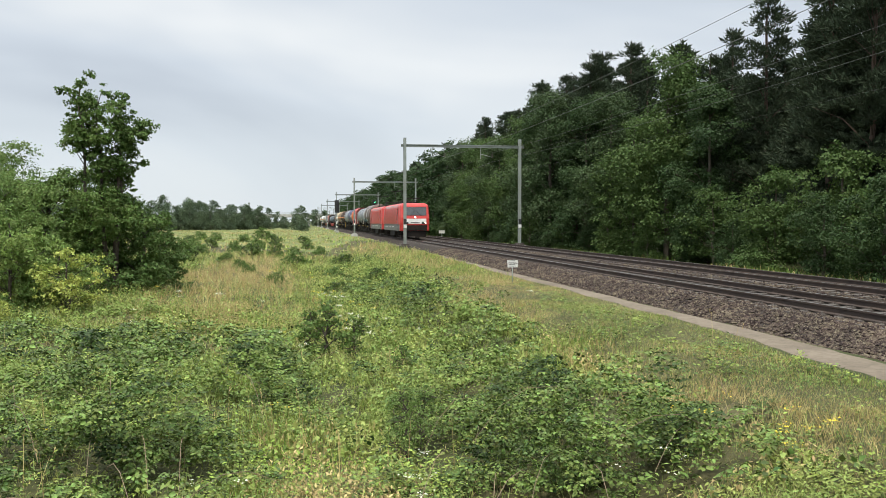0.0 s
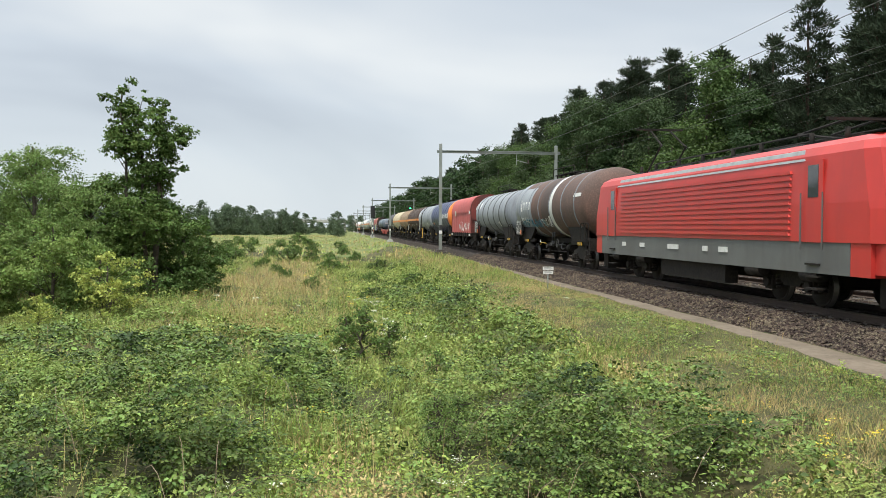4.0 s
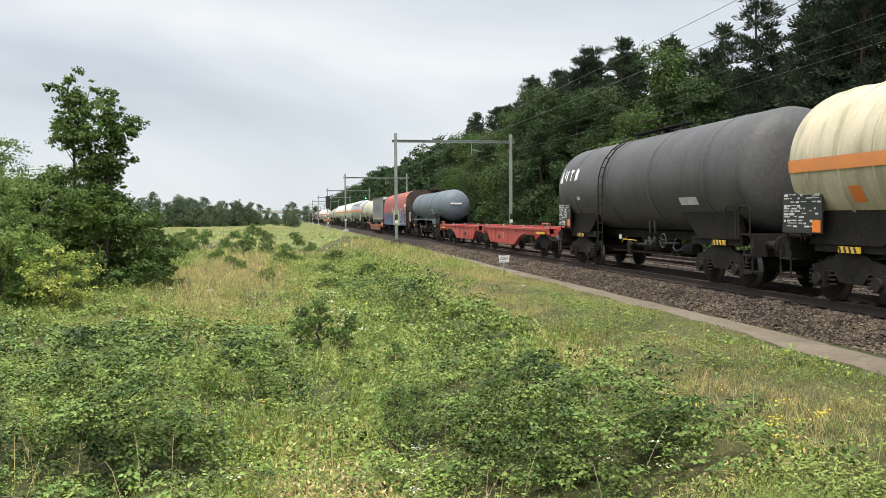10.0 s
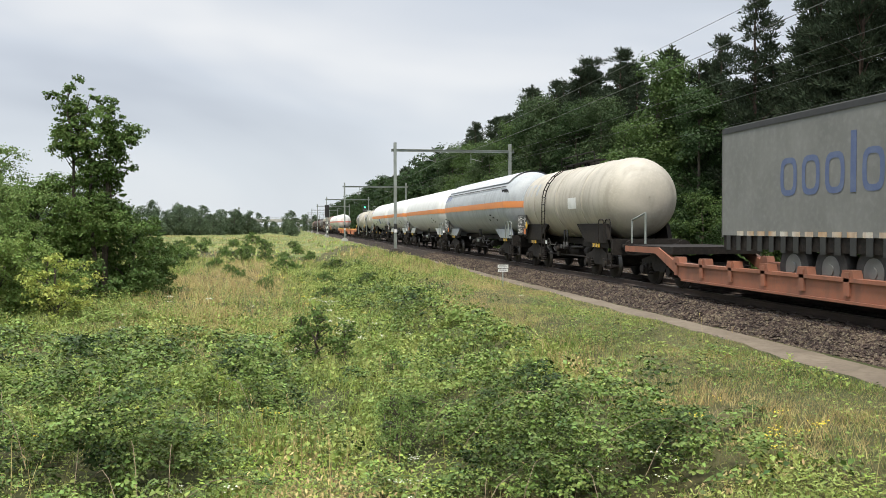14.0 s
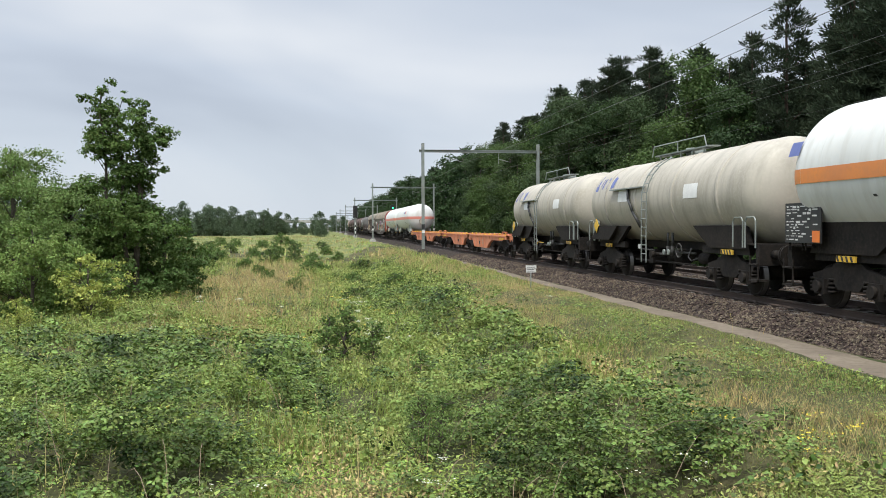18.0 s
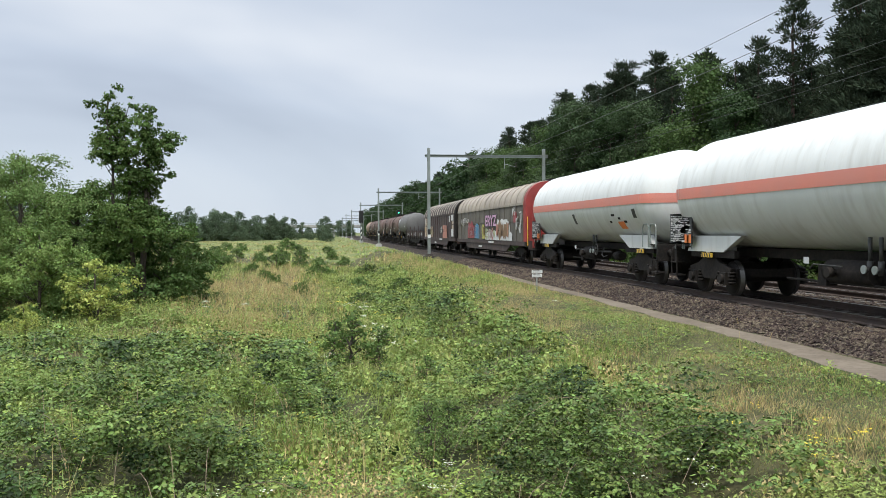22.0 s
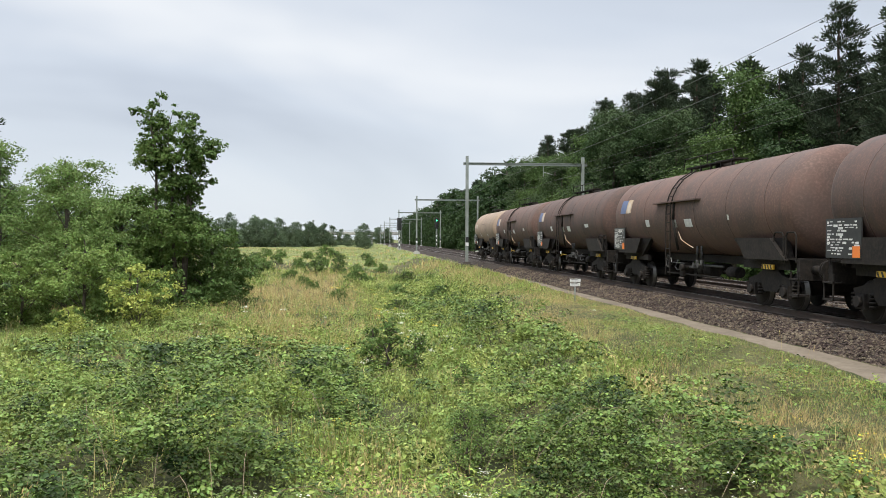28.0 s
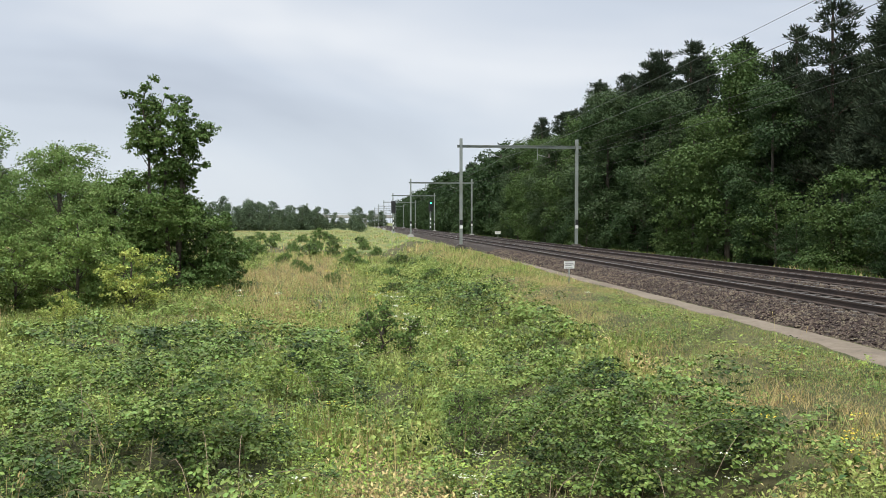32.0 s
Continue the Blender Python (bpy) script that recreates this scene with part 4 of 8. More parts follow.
def locomotive(s0, s1, lit):
    t, L = wagon("electric_locomotive", "traffic-red electric locomotive with grey skirt and roof equipment", "locomotive", s0, s1)
    tagged(t, group="two locomotives at the head")
    h = L / 2 - 0.7
    W = 1.5
    # lower skirt, red body, roof
    part("skirt", Shape().box(-W + 0.02, W - 0.02, -h + 1.0, h - 1.0, 0.8, 1.46), M_locogrey, t, "grey painted skirt")
    for sy in (-1, 1):
        part("nose_apron", Shape().box(-W + 0.03, W - 0.03, *sorted((sy * (h - 1.0), sy * (h - 0.35))), 0.8, 1.46).box(-W + 0.12, W - 0.12, *sorted((sy * (h - 0.35), sy * (h - 0.02))), 0.86, 1.46), M_locored, t)
    body = Shape()
    rows = [(z, w, e) for z, w, e in ((1.46, W, 0.0), (2.12, W, 0.02), (2.26, W, 0.06), (3.28, W - 0.05, 0.32), (3.46, W - 0.14, 0.42), (3.6, W - 0.4, 0.62))]
    for (za, wa, ea), (zb, wb, eb) in zip(rows, rows[1:]):
        ring = []
        for z, w, e in ((za, wa, ea), (zb, wb, eb)):
            y = h - e
            c = 0.35
            ring.append([(-w + 0.12, -y, z), (-w, -y + c, z), (-w, y - c, z), (-w + 0.12, y, z), (w - 0.12, y, z), (w, y - c, z), (w, -y + c, z), (w - 0.12, -y, z)])
        body.add(ring[0] + ring[1], [(i, 8 + i, 8 + (i + 1) % 8, (i + 1) % 8) for i in range(8)])
    z, w, e = rows[-1]
    y = h - e
    body.add([(-w, -y, z), (-w, y, z), (w, y, z), (w, -y, z)], [(0, 3, 2, 1)])
    part("body", body, M_locored, t)
    # horizontal ribs along both machine-room sides
    for sx in (-1, 1):
        for k in range(11):
            z = 1.58 + k * 0.136
            xx = W - 0.055 * max(0, (z - 2.3)) / 1.1
            x0, x1 = sorted((sx * (xx - 0.01), sx * (xx + 0.05)))
            part("side_rib", Shape().plate([(-h + 3.2, z), (h - 3.2, z), (h - 3.25, z + 0.075), (-h + 3.25, z + 0.075)], x0, x1), M_locored, t)
        # louvre band, cab doors and windows
        for sy in (-1, 1):
            yd = sy * (h - 2.3)
            x0, x1 = sorted((sx * (W - 0.02), sx * (W + 0.012)))
            d = part("cab_door", Shape().box(x0, x1, yd - 0.36, yd + 0.36, 1.45, 3.18), M_locored, t)
            part("door_window", Shape().box(*sorted((sx * W, sx * (W + 0.018))), yd - 0.2, yd + 0.2, 2.4, 3.08), M_glass, d, "dark window")
            s = Shape()
            for o in (-0.42, 0.42):
                s.rod((sx * (W + 0.05), yd + o, 1.3), (sx * (W + 0.05), yd + o, 2.5), 0.018, 6)
            part("grab_rail", s, M_locogrey, d)
            s = Shape()
            for k in range(3):
                s.box(*sorted((sx * (W - 0.15), sx * (W + 0.04))), yd - 0.25, yd + 0.25, 0.45 + k * 0.26, 0.49 + k * 0.26)
            part("cab_step", s, M_under, t)
        s = Shape()
        for k in range(6):
            a = -h + 3.6 + k * 2.05
            s.box(*sorted((sx * (W - 0.55), sx * (W - 0.5))), a, a + 1.5, 3.55, 3.66)
        part("roof_grille", s, M_dark, t, "dark ventilation grilles")
    roof = Shape()
    half = ((W - 0.03, 3.19, 2.7), (W - 0.11, 3.43, 2.85), (W - 0.42, 3.6, 3.0), (0.3, 3.64, 3.1))
    ring = [(-1, *q) for q in half] + [(1, *q) for q in half[::-1]]
    roof.add([(sx * x, sy * (h - e), z) for sy in (-1, 1) for sx, x, z, e in ring], [(i, i + 1, 9 + i, 8 + i) for i in range(7)] + [tuple(range(7, -1, -1)), tuple(range(8, 16))])
    part("roof", roof, M_locoroof, t, "light grey roof cowling")
    s = Shape()
    for yy in (-6.2, -4.8, -2.4, -0.8, 1.2, 3.0, 5.0, 6.4):
        s.box(-0.4, 0.4, yy - 0.35, yy + 0.35, 3.62, 3.78)
        for xx in (-0.5, 0.5):
            s.rod((xx, yy, 3.62), (xx, yy, 3.95), 0.06, 8)
    s.pipe([(0.5, -6.2, 3.95), (0.5, 6.4, 3.95)], 0.025, 5).pipe([(-0.5, -4.8, 3.95), (-0.5, 5.0, 3.95)], 0.025, 5)
    part("roof_equipment", s, M_under, t, "dark insulators and cables")
    for yy, raised in ((-6.0, False), (6.0, lit)):
        s = Shape()
        top = 5.25 if raised else 4.15
        mid = (top + 3.85) / 2
        k = 1.3 if raised else 1.9
        for xx in (-0.45, 0.45):
            s.rod((xx, yy, 3.7), (xx, yy + (k if yy < 0 else -k), mid), 0.035, 6).rod((xx * 0.9, yy + (k if yy < 0 else -k), mid), (xx * 0.8, yy, top), 0.028, 6)
        s.box(-0.85, 0.85, yy - 0.06, yy + 0.06, top - 0.03, top + 0.03).box(-0.75, 0.75, yy - 0.3, yy - 0.25, top - 0.06, top - 0.02)
        part("pantograph", s, M_under, t, "raised pantograph" if raised else "folded pantograph")
    # cab fronts
    for sy in (-1, 1):
        def fy(z):
            for (za, _, ea), (zb, _, eb) in zip(rows, rows[1:]):
                if z <= zb:
                    return sy * (h - (ea + (eb - ea) * (z - za) / (zb - za)))
            return sy * (h - 1.1)
        def panel(name, x0, x1, z0, z1, m, out, lab="", par=None):
            q = [(x, fy(z) + sy * o, z) for o in (-0.02, out) for x, z in ((x0, z0), (x1, z0), (x1, z1), (x0, z1))]
            return part(name, Shape().add(q, [(0, 1, 2, 3), (7, 6, 5, 4), (0, 4, 5, 1), (1, 5, 6, 2), (2, 6, 7, 3), (3, 7, 4, 0)]), m, par or t, lab)
        fr = panel("windscreen_frame", -1.16, 1.16, 2.34, 3.2, M_dark, 0.01, "black windscreen surround")
        panel("windscreen", -1.11, 1.11, 2.38, 3.16, M_glass, 0.018, "dark glass windscreen", fr)
        panel("wiper", -0.035, 0.035, 2.38, 3.16, M_dark, 0.035, "", fr)
        for a, b in ((-0.5, -0.06), (0.62, 0.1)):
            part("wiper", Shape().rod((a, fy(2.36) + sy * 0.05, 2.36), (b, fy(2.82) + sy * 0.05, 2.82), 0.018, 5), M_dark, fr)
        panel("front_band", -1.13, 1.13, 1.52, 2.03, M_white, 0.012, "white band across the front")
        panel("number_bars", -0.45, 0.45, 1.58, 1.68, M_locogrey, 0.018, "grey plain bars")
        for sx in (-1, 1):
            panel("lamp_housing", *sorted((sx * 0.68, sx * 1.16)), 1.5, 1.7, M_dark, 0.02, "black lamp housing")
        for xx in (-1.06, 1.06, -0.8, 0.8):
            outer = abs(xx) > 1
            s = Shape().rod((xx * 0.98, sy * (h - 0.02), 1.6), (xx * 0.98, sy * (h + 0.05), 1.6), 0.085, 16)
            part("headlamp", s, M_lamp if outer and lit and sy < 0 else M_dark, t, "lit round headlamp" if outer and lit and sy < 0 else "dark round lamp")
        part("headlamp", Shape().rod((0, fy(2.17) - sy * 0.06, 2.17), (0, fy(2.17) + sy * 0.05, 2.17), 0.095, 16), M_lamp if lit and sy < 0 else M_dark, t, "top headlamp")
        s = Shape().box(-1.2, 1.2, *sorted((sy * (h - 0.3), sy * (h + 0.03))), 0.85, 1.38).plate([(sy * (h - 0.6), 0.22), (sy * (h - 0.1), 0.22), (sy * (h - 0.05), 0.8), (sy * (h - 0.6), 0.8)], -1.1, 1.1)
        part("buffer_beam", s, M_under, t, "black buffer beam and snow plough")
    s = Shape()
    s.box(-1.3, 1.3, -h + 0.6, h - 0.6, 0.8, 0.97).box(-1.35, -1.0, -2.2, 2.2, 0.3, 0.9).box(1.0, 1.35, -2.2, 2.2, 0.3, 0.9)
    for yy in (-5.1, 5.1):
        s.rod((-1.32, yy - 1.6, 0.75), (-1.32, yy - 0.9, 0.75), 0.16, 12).rod((-1.32, yy + 0.9, 0.75), (-1.32, yy + 1.6, 0.75), 0.16, 12)
    part("underframe", s, M_under, t)
    s = Shape()
    for a, l in ((-2.6, 0.5), (-1.4, 0.3), (0.6, 0.8), (3.4, 0.4), (5.2, 0.35)):
        s.box(-W - 0.004, -W + 0.03, a, a + l, 1.12, 1.26)
    part("stencilling", s, M_bar, t, "small white stencilled bars")
    running_gear(t, L, (-4.95, 4.95))


locomotive(84.9, 104.0, True)
locomotive(104.0, 123.2, True)


def w1():
    r, zc = 1.5, 2.75
    def pick(a, ang):
        if a > 2.6:
            return 1 if math.sin(ang) < 0.66 or a > 5.6 else 0
        return 2 if -0.9 < a < 0.6 else (3 if -1.75 < a < -1.25 else 0)
    t, L, r, zc = tank_wagon("rust-brown tank wagon with a pale grey rear section and sprayed tags", 123.2, 138.3, M_rust2, r, zc, bands=6, band_mat=M_grey, band_w=0.05, paints=[M_rust2, M_slate, M_dbrown, M_white_t], pick=pick)
    logo(t, r, zc, 5.05, 2.6, 0.6, M_white)
    sf = lambda z: -math.sqrt(max(0.01, r * r - (z - zc) ** 2))
    tag_lines(t, 0.2, 5.2, 1.75, 2.2, sf, 6, 4, 0.022)
    tag_lines(t, -1.0, 0.8, 1.8, 2.2, sf, 2, 5, 0.018)
    tag_lines(t, 3.6, 5.4, 2.0, 2.3, sf, 2, 7, 0.014)
    marks(t, r, zc, [(-6.3, -5.2, 3.05, 3.2), (-1.5, -0.7, 2.0, 2.3)])


def w2():
    def pick(a, ang):
        return 1 if a < -4.6 or math.sin(ang) < -0.55 else 0
    t, L, r, zc = tank_wagon("blue-grey tank wagon with black bands and a white mark", 138.3, 152.9, M_grey, 1.4, 2.66, inset=0.95, bands=6, band_mat=M_dgrey, paints=[M_slate, M_grey], pick=pick)
    logo(t, r, zc, 6.1, 3.0, 0.6, M_white)
    marks(t, r, zc, [(-3.0, -2.2, 2.0, 2.12), (-3.0, -2.5, 1.85, 1.95)])


def w4():
    def pick(a, ang):
        return 1 if a < -6.5 else (2 if a > 7.05 else 0)
    t, L, r, zc = tank_wagon("navy-blue tank wagon with an orange end and white letter blocks", 165.0, 180.8, M_blue, 1.5, 2.78, bands=8, band_mat=M_blue, band_w=0.045, paints=[M_blue, M_orange, M_orange], pick=pick, panel=0)
    marks(t, r, zc, [(-6.5 + k * 0.6, -6.5 + k * 0.6 + 0.34, 2.58, 2.58 + (0.36 if k % 3 else 0.44)) for k in range(7)], M_white, "white plain letter blocks")
    marks(t, r, zc, [(-0.75, -0.5, 2.2, 2.5), (-0.68, -0.45, 2.55, 3.2)], M_white, "white segment of a ring mark")
    marks(t, r, zc, [(-0.85, -0.65, 3.27, 3.6), (4.9, 5.5, 2.05, 2.25)], M_orange, "orange segment")
    marks(t, r, zc, [(6.0, 6.9, 2.1, 2.17), (-1.5, -0.6, 1.95, 2.02)])


def w5():
    t, L, r, zc = tank_wagon("light grey tank wagon with a dark ladder and white mark", 180.8, 194.8, M_slate, 1.47, 2.76, bands=3, band_mat=M_grey, lad=1.6)
    logo(t, r, zc, 5.85, 2.95, 0.6, M_white)
    marks(t, r, zc, [(1.2, 2.2, 2.3, 2.36), (-4.0, -3.0, 2.05, 2.25), (4.2, 4.5, 2.0, 2.2)])
    part("ladder_cage", Shape().pipe([(-1.5, 2.2, 0.5), (-1.5, 2.2, 1.6), (-1.5, 1.0, 1.6), (-1.5, 1.0, 0.5)], 0.03, 6), M_yellow, t, "yellow step frame")


def end_stripe(t, L, inset, end, r, zc, z0, z1, m):
    """The stripe carried round both domed ends at one height."""
    h = L / 2 - inset
    for sy in (-1, 1):
        row = [(sy * (h - end * (1 - math.cos(a)) + 0.008), max(0.02, r * math.sin(a) ** 0.8) + 0.012) for a in [math.pi / 2 * i / 12 for i in range(12, -1, -1)]]
        s = Shape()
        for z0_, z1_ in ((z0, (z0 + z1) / 2), ((z0 + z1) / 2, z1)):
            left = []
            for y, q in row:
                if q <= max(abs(z0_ - zc), abs(z1_ - zc)) + 0.01:
                    break
                left.append([(-math.sqrt(q * q - (z - zc) ** 2), y, z) for z in (z0_, z1_)])
            right = [[(-p[0], p[1], p[2]) for p in c] for c in left[::-1]]
            cols = left + right
            s.add([p for c in cols for p in c], [(2 * i, 2 * i + 2, 2 * i + 3, 2 * i + 1) for i in range(len(cols) - 1)], 0, True)
        part("end_stripe", s, m, t, "stripe round the tank end")


def ribbed(label, s0, s1, paints, seed, graf=False):
    r, zc = 1.5, 2.78
    t, L, r, zc = tank_wagon(label, s0, s1, paints[0], r, zc, bands=13, band_mat=None, paints=paints, sections=60, end=0.7, band_w=0.028, band_h=0.03, gear=False)
    h = L / 2 - 0.55
    part("stripe", on_tank(Shape(), r, zc, [(-h + 0.7, h - 0.7, 2.57, 2.82)], rr=0.034), M_stripe, t, "orange stripe along the tank")
    end_stripe(t, L, 0.55, 0.7, r, zc, 2.57, 2.82, M_stripe)
    part("end_manhole", Shape().rod((0, -L / 2 + 0.6, 2.25), (0, -L / 2 + 0.52, 2.25), 0.55, 24), paints[0], t)
    rr = random.Random(seed)
    marks(t, r, zc, [(-5.6 + k * 2.1, -5.6 + k * 2.1 + rr.uniform(0.3, 0.8), 1.95, 2.2) for k in range(6) if rr.random() < 0.7])
    marks(t, r, zc, [(4.4, 4.75, 1.95, 2.25), (2.2, 2.5, 2.0, 2.25)], M_orange, "small red hazard diamonds")
    part("pressure_vessel", Shape().rod((-0.75, -1.6, 0.85), (-0.75, 0.6, 0.85), 0.3, 16), M_under, t)


def w9():
    t, L, r, zc = tank_wagon("dark grey tank wagon with a ladder and white mark", 240.9, 256.1, M_dgrey, 1.48, 2.76, bands=4, band_mat=M_dgrey, lad=1.9)
    logo(t, r, zc, 6.4, 2.95, 0.55, M_white)
    marks(t, r, zc, [(-4.4, -3.4, 2.0, 2.2), (4.3, 4.6, 2.3, 2.42)], M_bar)


def w11():
    t, L, r, zc = tank_wagon("smooth blue-grey tank wagon with a railed top walkway", 282.6, 298.3, M_bluegrey, 1.14, 2.54, bands=2, band_mat=M_dgrey, band_w=0.05, end=0.8, bottom=False)
    part("dome", Shape().rod((0, -0.4, zc + r - 0.1), (0, -0.4, zc + r + 0.3), 0.4, 20), M_under, t)
    part("long_rail", Shape().pipe([(-0.5, 5.6, zc + r + 0.1), (-0.5, 5.4, zc + r + 0.55), (-0.5, -3.0, zc + r + 0.55), (-0.5, -3.2, zc + r)], 0.02, 5), M_under, t)
    part("side_sill", Shape().box(-1.16, -1.08, -5.6, 7.0, 1.5, 1.6).plate([(-6.6, 1.2), (-4.6, 1.2), (-3.9, 1.6), (-6.8, 1.6)], -1.2, -1.1), M_bluegrey, t)
    marks(t, r, zc, [(-4.1 + k * 0.02, -3.2 + k * 0.02, 1.95 + k * 0.11, 2.0 + k * 0.11) for k in range(4)])
    part("end_plate", Shape().box(-0.4, 0.4, -L / 2 + 0.5, -L / 2 + 0.58, 2.62, 2.72), M_white, t, "white bar on the tank end")


w1(), w2(), w4(), w5()
ribbed("dark brown ribbed gas tank wagon with an orange stripe", 194.8, 210.8, [M_dbrown, M_stripe], 1)
ribbed("grimy tan ribbed gas tank wagon with an orange stripe", 210.8, 225.6, [M_tan, M_stripe], 2)
ribbed("dirty cream ribbed gas tank wagon with an orange stripe", 225.6, 240.9, [M_cream, M_stripe], 3)
w9(), w11()


def tarp_wagon(label, s0, s1, tarp, steel, wavy, seed, bogie_in):
    t, L = wagon("tarpaulin_wagon", label, "covered wagon", s0, s1)
    h = L / 2 - 0.75
    zt, zb = 4.36, 1.32
    k_ = 0.94 if wavy else 0.9
    prof = [(-1.38, zb), (-1.40, 2.2), (-1.38, 3.1), (-1.30, 3.68), (-1.05, 4.06), (-0.6, 4.28), (0, zt), (0.6, 4.28), (1.05, 4.06), (1.30, 3.68), (1.38, 3.1), (1.40, 2.2), (1.38, zb)]
    prof = [(x, z if z < 2.3 else 2.2 + (z - 2.2) * k_) for x, z in prof]
    s = Shape()
    n = int(2 * (h - 0.25) / 0.12)
    vs = []
    for i in range(n + 1):
        y = -(h - 0.25) + 2 * (h - 0.25) * i / n
        for x, z in prof:
            d = 0.03 * noise.noise((y * 1.9, z * 1.1, seed)) + 0.016 * math.sin(y * 5.2 + 2 * noise.noise((y, z, seed)))
            d *= 1.0 if z < 3.4 else 0.5
            vs.append((x * (1 + d * 0.7), y, z + (d if z > 3.4 else 0)))
    k = len(prof)
    s.add(vs, [(i * k + j, i * k + j + 1, (i + 1) * k + j + 1, (i + 1) * k + j) for i in range(n) for j in range(k - 1)], 0, True)
    part("tarpaulin", s, tarp, t, "drawn red tarpaulin with folds")
    if wavy:  # upper flap with a scalloped edge
        s = Shape()
        vs = []
        for i in range(n + 1):
            y = -(h - 0.2) + 2 * (h - 0.2) * i / n
            e = 3.05 - 0.14 * abs(math.sin(y * 1.75)) - (0.12 if i % 9 == 4 else 0)
            vs += [(x_, y, 2.2 + (z_ - 2.2) * k_) for x_, z_ in ((-1.455, e), (-1.42, 3.32), (-1.33, 3.73), (-1.06, 4.11), (-0.6, 4.32), (0, 4.40))]
        s.add(vs, [(i * 6 + j, i * 6 + j + 1, (i + 1) * 6 + j + 1, (i + 1) * 6 + j) for i in range(n) for j in range(5)], 0, True)
        part("top_flap", s, tarp, t, "scalloped upper flap")
    for sy in (-1, 1):
        s = Shape()
        vs = [(x * 1.01, sy * h, z + 0.02) for x, z in prof] + [(x * 1.01, sy * (h - 0.28), z + 0.02) for x, z in prof]
        s.add(vs, [tuple(range(k))] + [(j, j + 1, k + j + 1, k + j) for j in range(k - 1)])
        e = part("end_wall", s, steel, t, "dark red steel end wall")
        for xx in (-0.95, -0.35, 0.35, 0.95):
            part("end_post", Shape().box(xx - 0.06, xx + 0.06, *sorted((sy * h, sy * (h + 0.09))), zb, 3.7), steel, e)
        part("end_beam", Shape().box(-1.3, 1.3, *sorted((sy * h, sy * (h + 0.07))), 2.3, 2.42), steel, e)
        part("end_handrail", Shape().pipe([(-1.35, sy * (h + 0.12), 1.4), (-1.35, sy * (h + 0.12), 2.6)], 0.02, 5), M_under, t)
    s = Shape().box(-1.38, 1.38, -h, h, 1.05, 1.3).box(-0.4, 0.4, -L / 2 + 0.7, L / 2 - 0.7, 0.85, 1.05)
    for i in range(int(2 * h / 1.1)):
        y = -h + 0.6 + i * 1.1
        s.box(-1.43, -1.38, y - 0.05, y + 0.05, 1.08, 1.36)
    for sy in (-1, 1):
        s.box(-1.25, 1.25, *sorted((sy * (L / 2 - 0.62), sy * h)), 0.8, 1.3)
    part("underframe", s, steel if not wavy else M_under, t)
    b = L / 2 - bogie_in
    part("brake_cylinder", Shape().rod((-0.9, -1.2, 0.75), (-0.9, -0.3, 0.75), 0.2, 12), M_under, t)
    part("brake_box", Shape().box(-1.1, -0.9, 0.4, 1.2, 0.6, 1.05), M_under, t)
    data = Shape()
    for a in (-0.5, 0.5):
        data.box(-1.45, -1.43, a * L * 0.8 - 0.25, a * L * 0.8 + 0.35, 1.1, 1.26)
    part("stencilling", data, M_bar, t, "small white stencilled bars")
    running_gear(t, L, (-b, b))
    return t, L


def w3():
    t, L = tarp_wagon("short wagon covered by a bright red tarpaulin with chalky tags", 152.9, 165.0, M_redtarp, M_redsteel, True, 1, 2.55)
    tag_lines(t, -4.8, 0.6, 1.45, 2.2, lambda z: -1.44, 2, 8, 0.011)
    part("maker_plate", Shape().box(-1.47, -1.455, 2.2, 2.9, 2.7, 3.1), M_rustpale, t, "pale square patch")
    part("end_board", Shape().box(-1.46, -1.44, -L / 2 + 1.05, -L / 2 + 1.5, 2.75, 3.0), M_white, t, "white bar on the corner")


def w12():
    t, L = tarp_wagon("long wagon with a faded red tarpaulin covered with colourful graffiti", 298.3, 317.9, M_redtarp2, M_dbrown, False, 5, 3.0)
    sf = lambda z: -1.445
    backing(t, 0.1, 8.2, 0.98, 1.75, -1.447, GRAFFITI[11], 1)
    sprayed(t, "TUCA·NERA", 8.1, 0.4, 1.1, 1.05, -1.45, 11, 12)
    rings(t, [(0.75, 2.45, 0.17), (0.45, 2.2, 0.1), (0.3, 2.6, 0.22), (1.9, 2.62, 0.13), (3.1, 2.58, 0.11), (4.4, 2.45, 0.12), (-9.0, 2.3, 0.2), (-8.5, 2.55, 0.14)], -1.46, 2)
    backing(t, -4.7, 0.25, 0.98, 2.5, -1.447, GRAFFITI[8], 2)
    rings(t, [(-0.6, 2.0, 0.42), (-2.3, 1.9, 0.45), (-3.6, 2.1, 0.4)], -1.456, 2)
    graffiti(t, -4.4, 0.0, 1.05, 2.3, lambda z: -1.452, [8, 1, 8, 13], 10, dense=0.7)
    backing(t, -9.2, -4.75, 0.98, 2.0, -1.447, GRAFFITI[0], 3)
    graffiti(t, -9.0, -4.8, 1.05, 2.5, lambda z: -1.452, [0, 3, 11, 2], 9, dense=0.8)
    tag_lines(t, -9.3, -8.2, 2.6, 2.9, sf, 2, 31, 0.03)
    part("warning_triangle", Shape().plate([(-L / 2 + 0.9, 3.5), (-L / 2 + 1.25, 3.5), (-L / 2 + 1.08, 3.75)], -1.36, -1.33), M_yellow, t, "small yellow triangle")


w3(), w12()


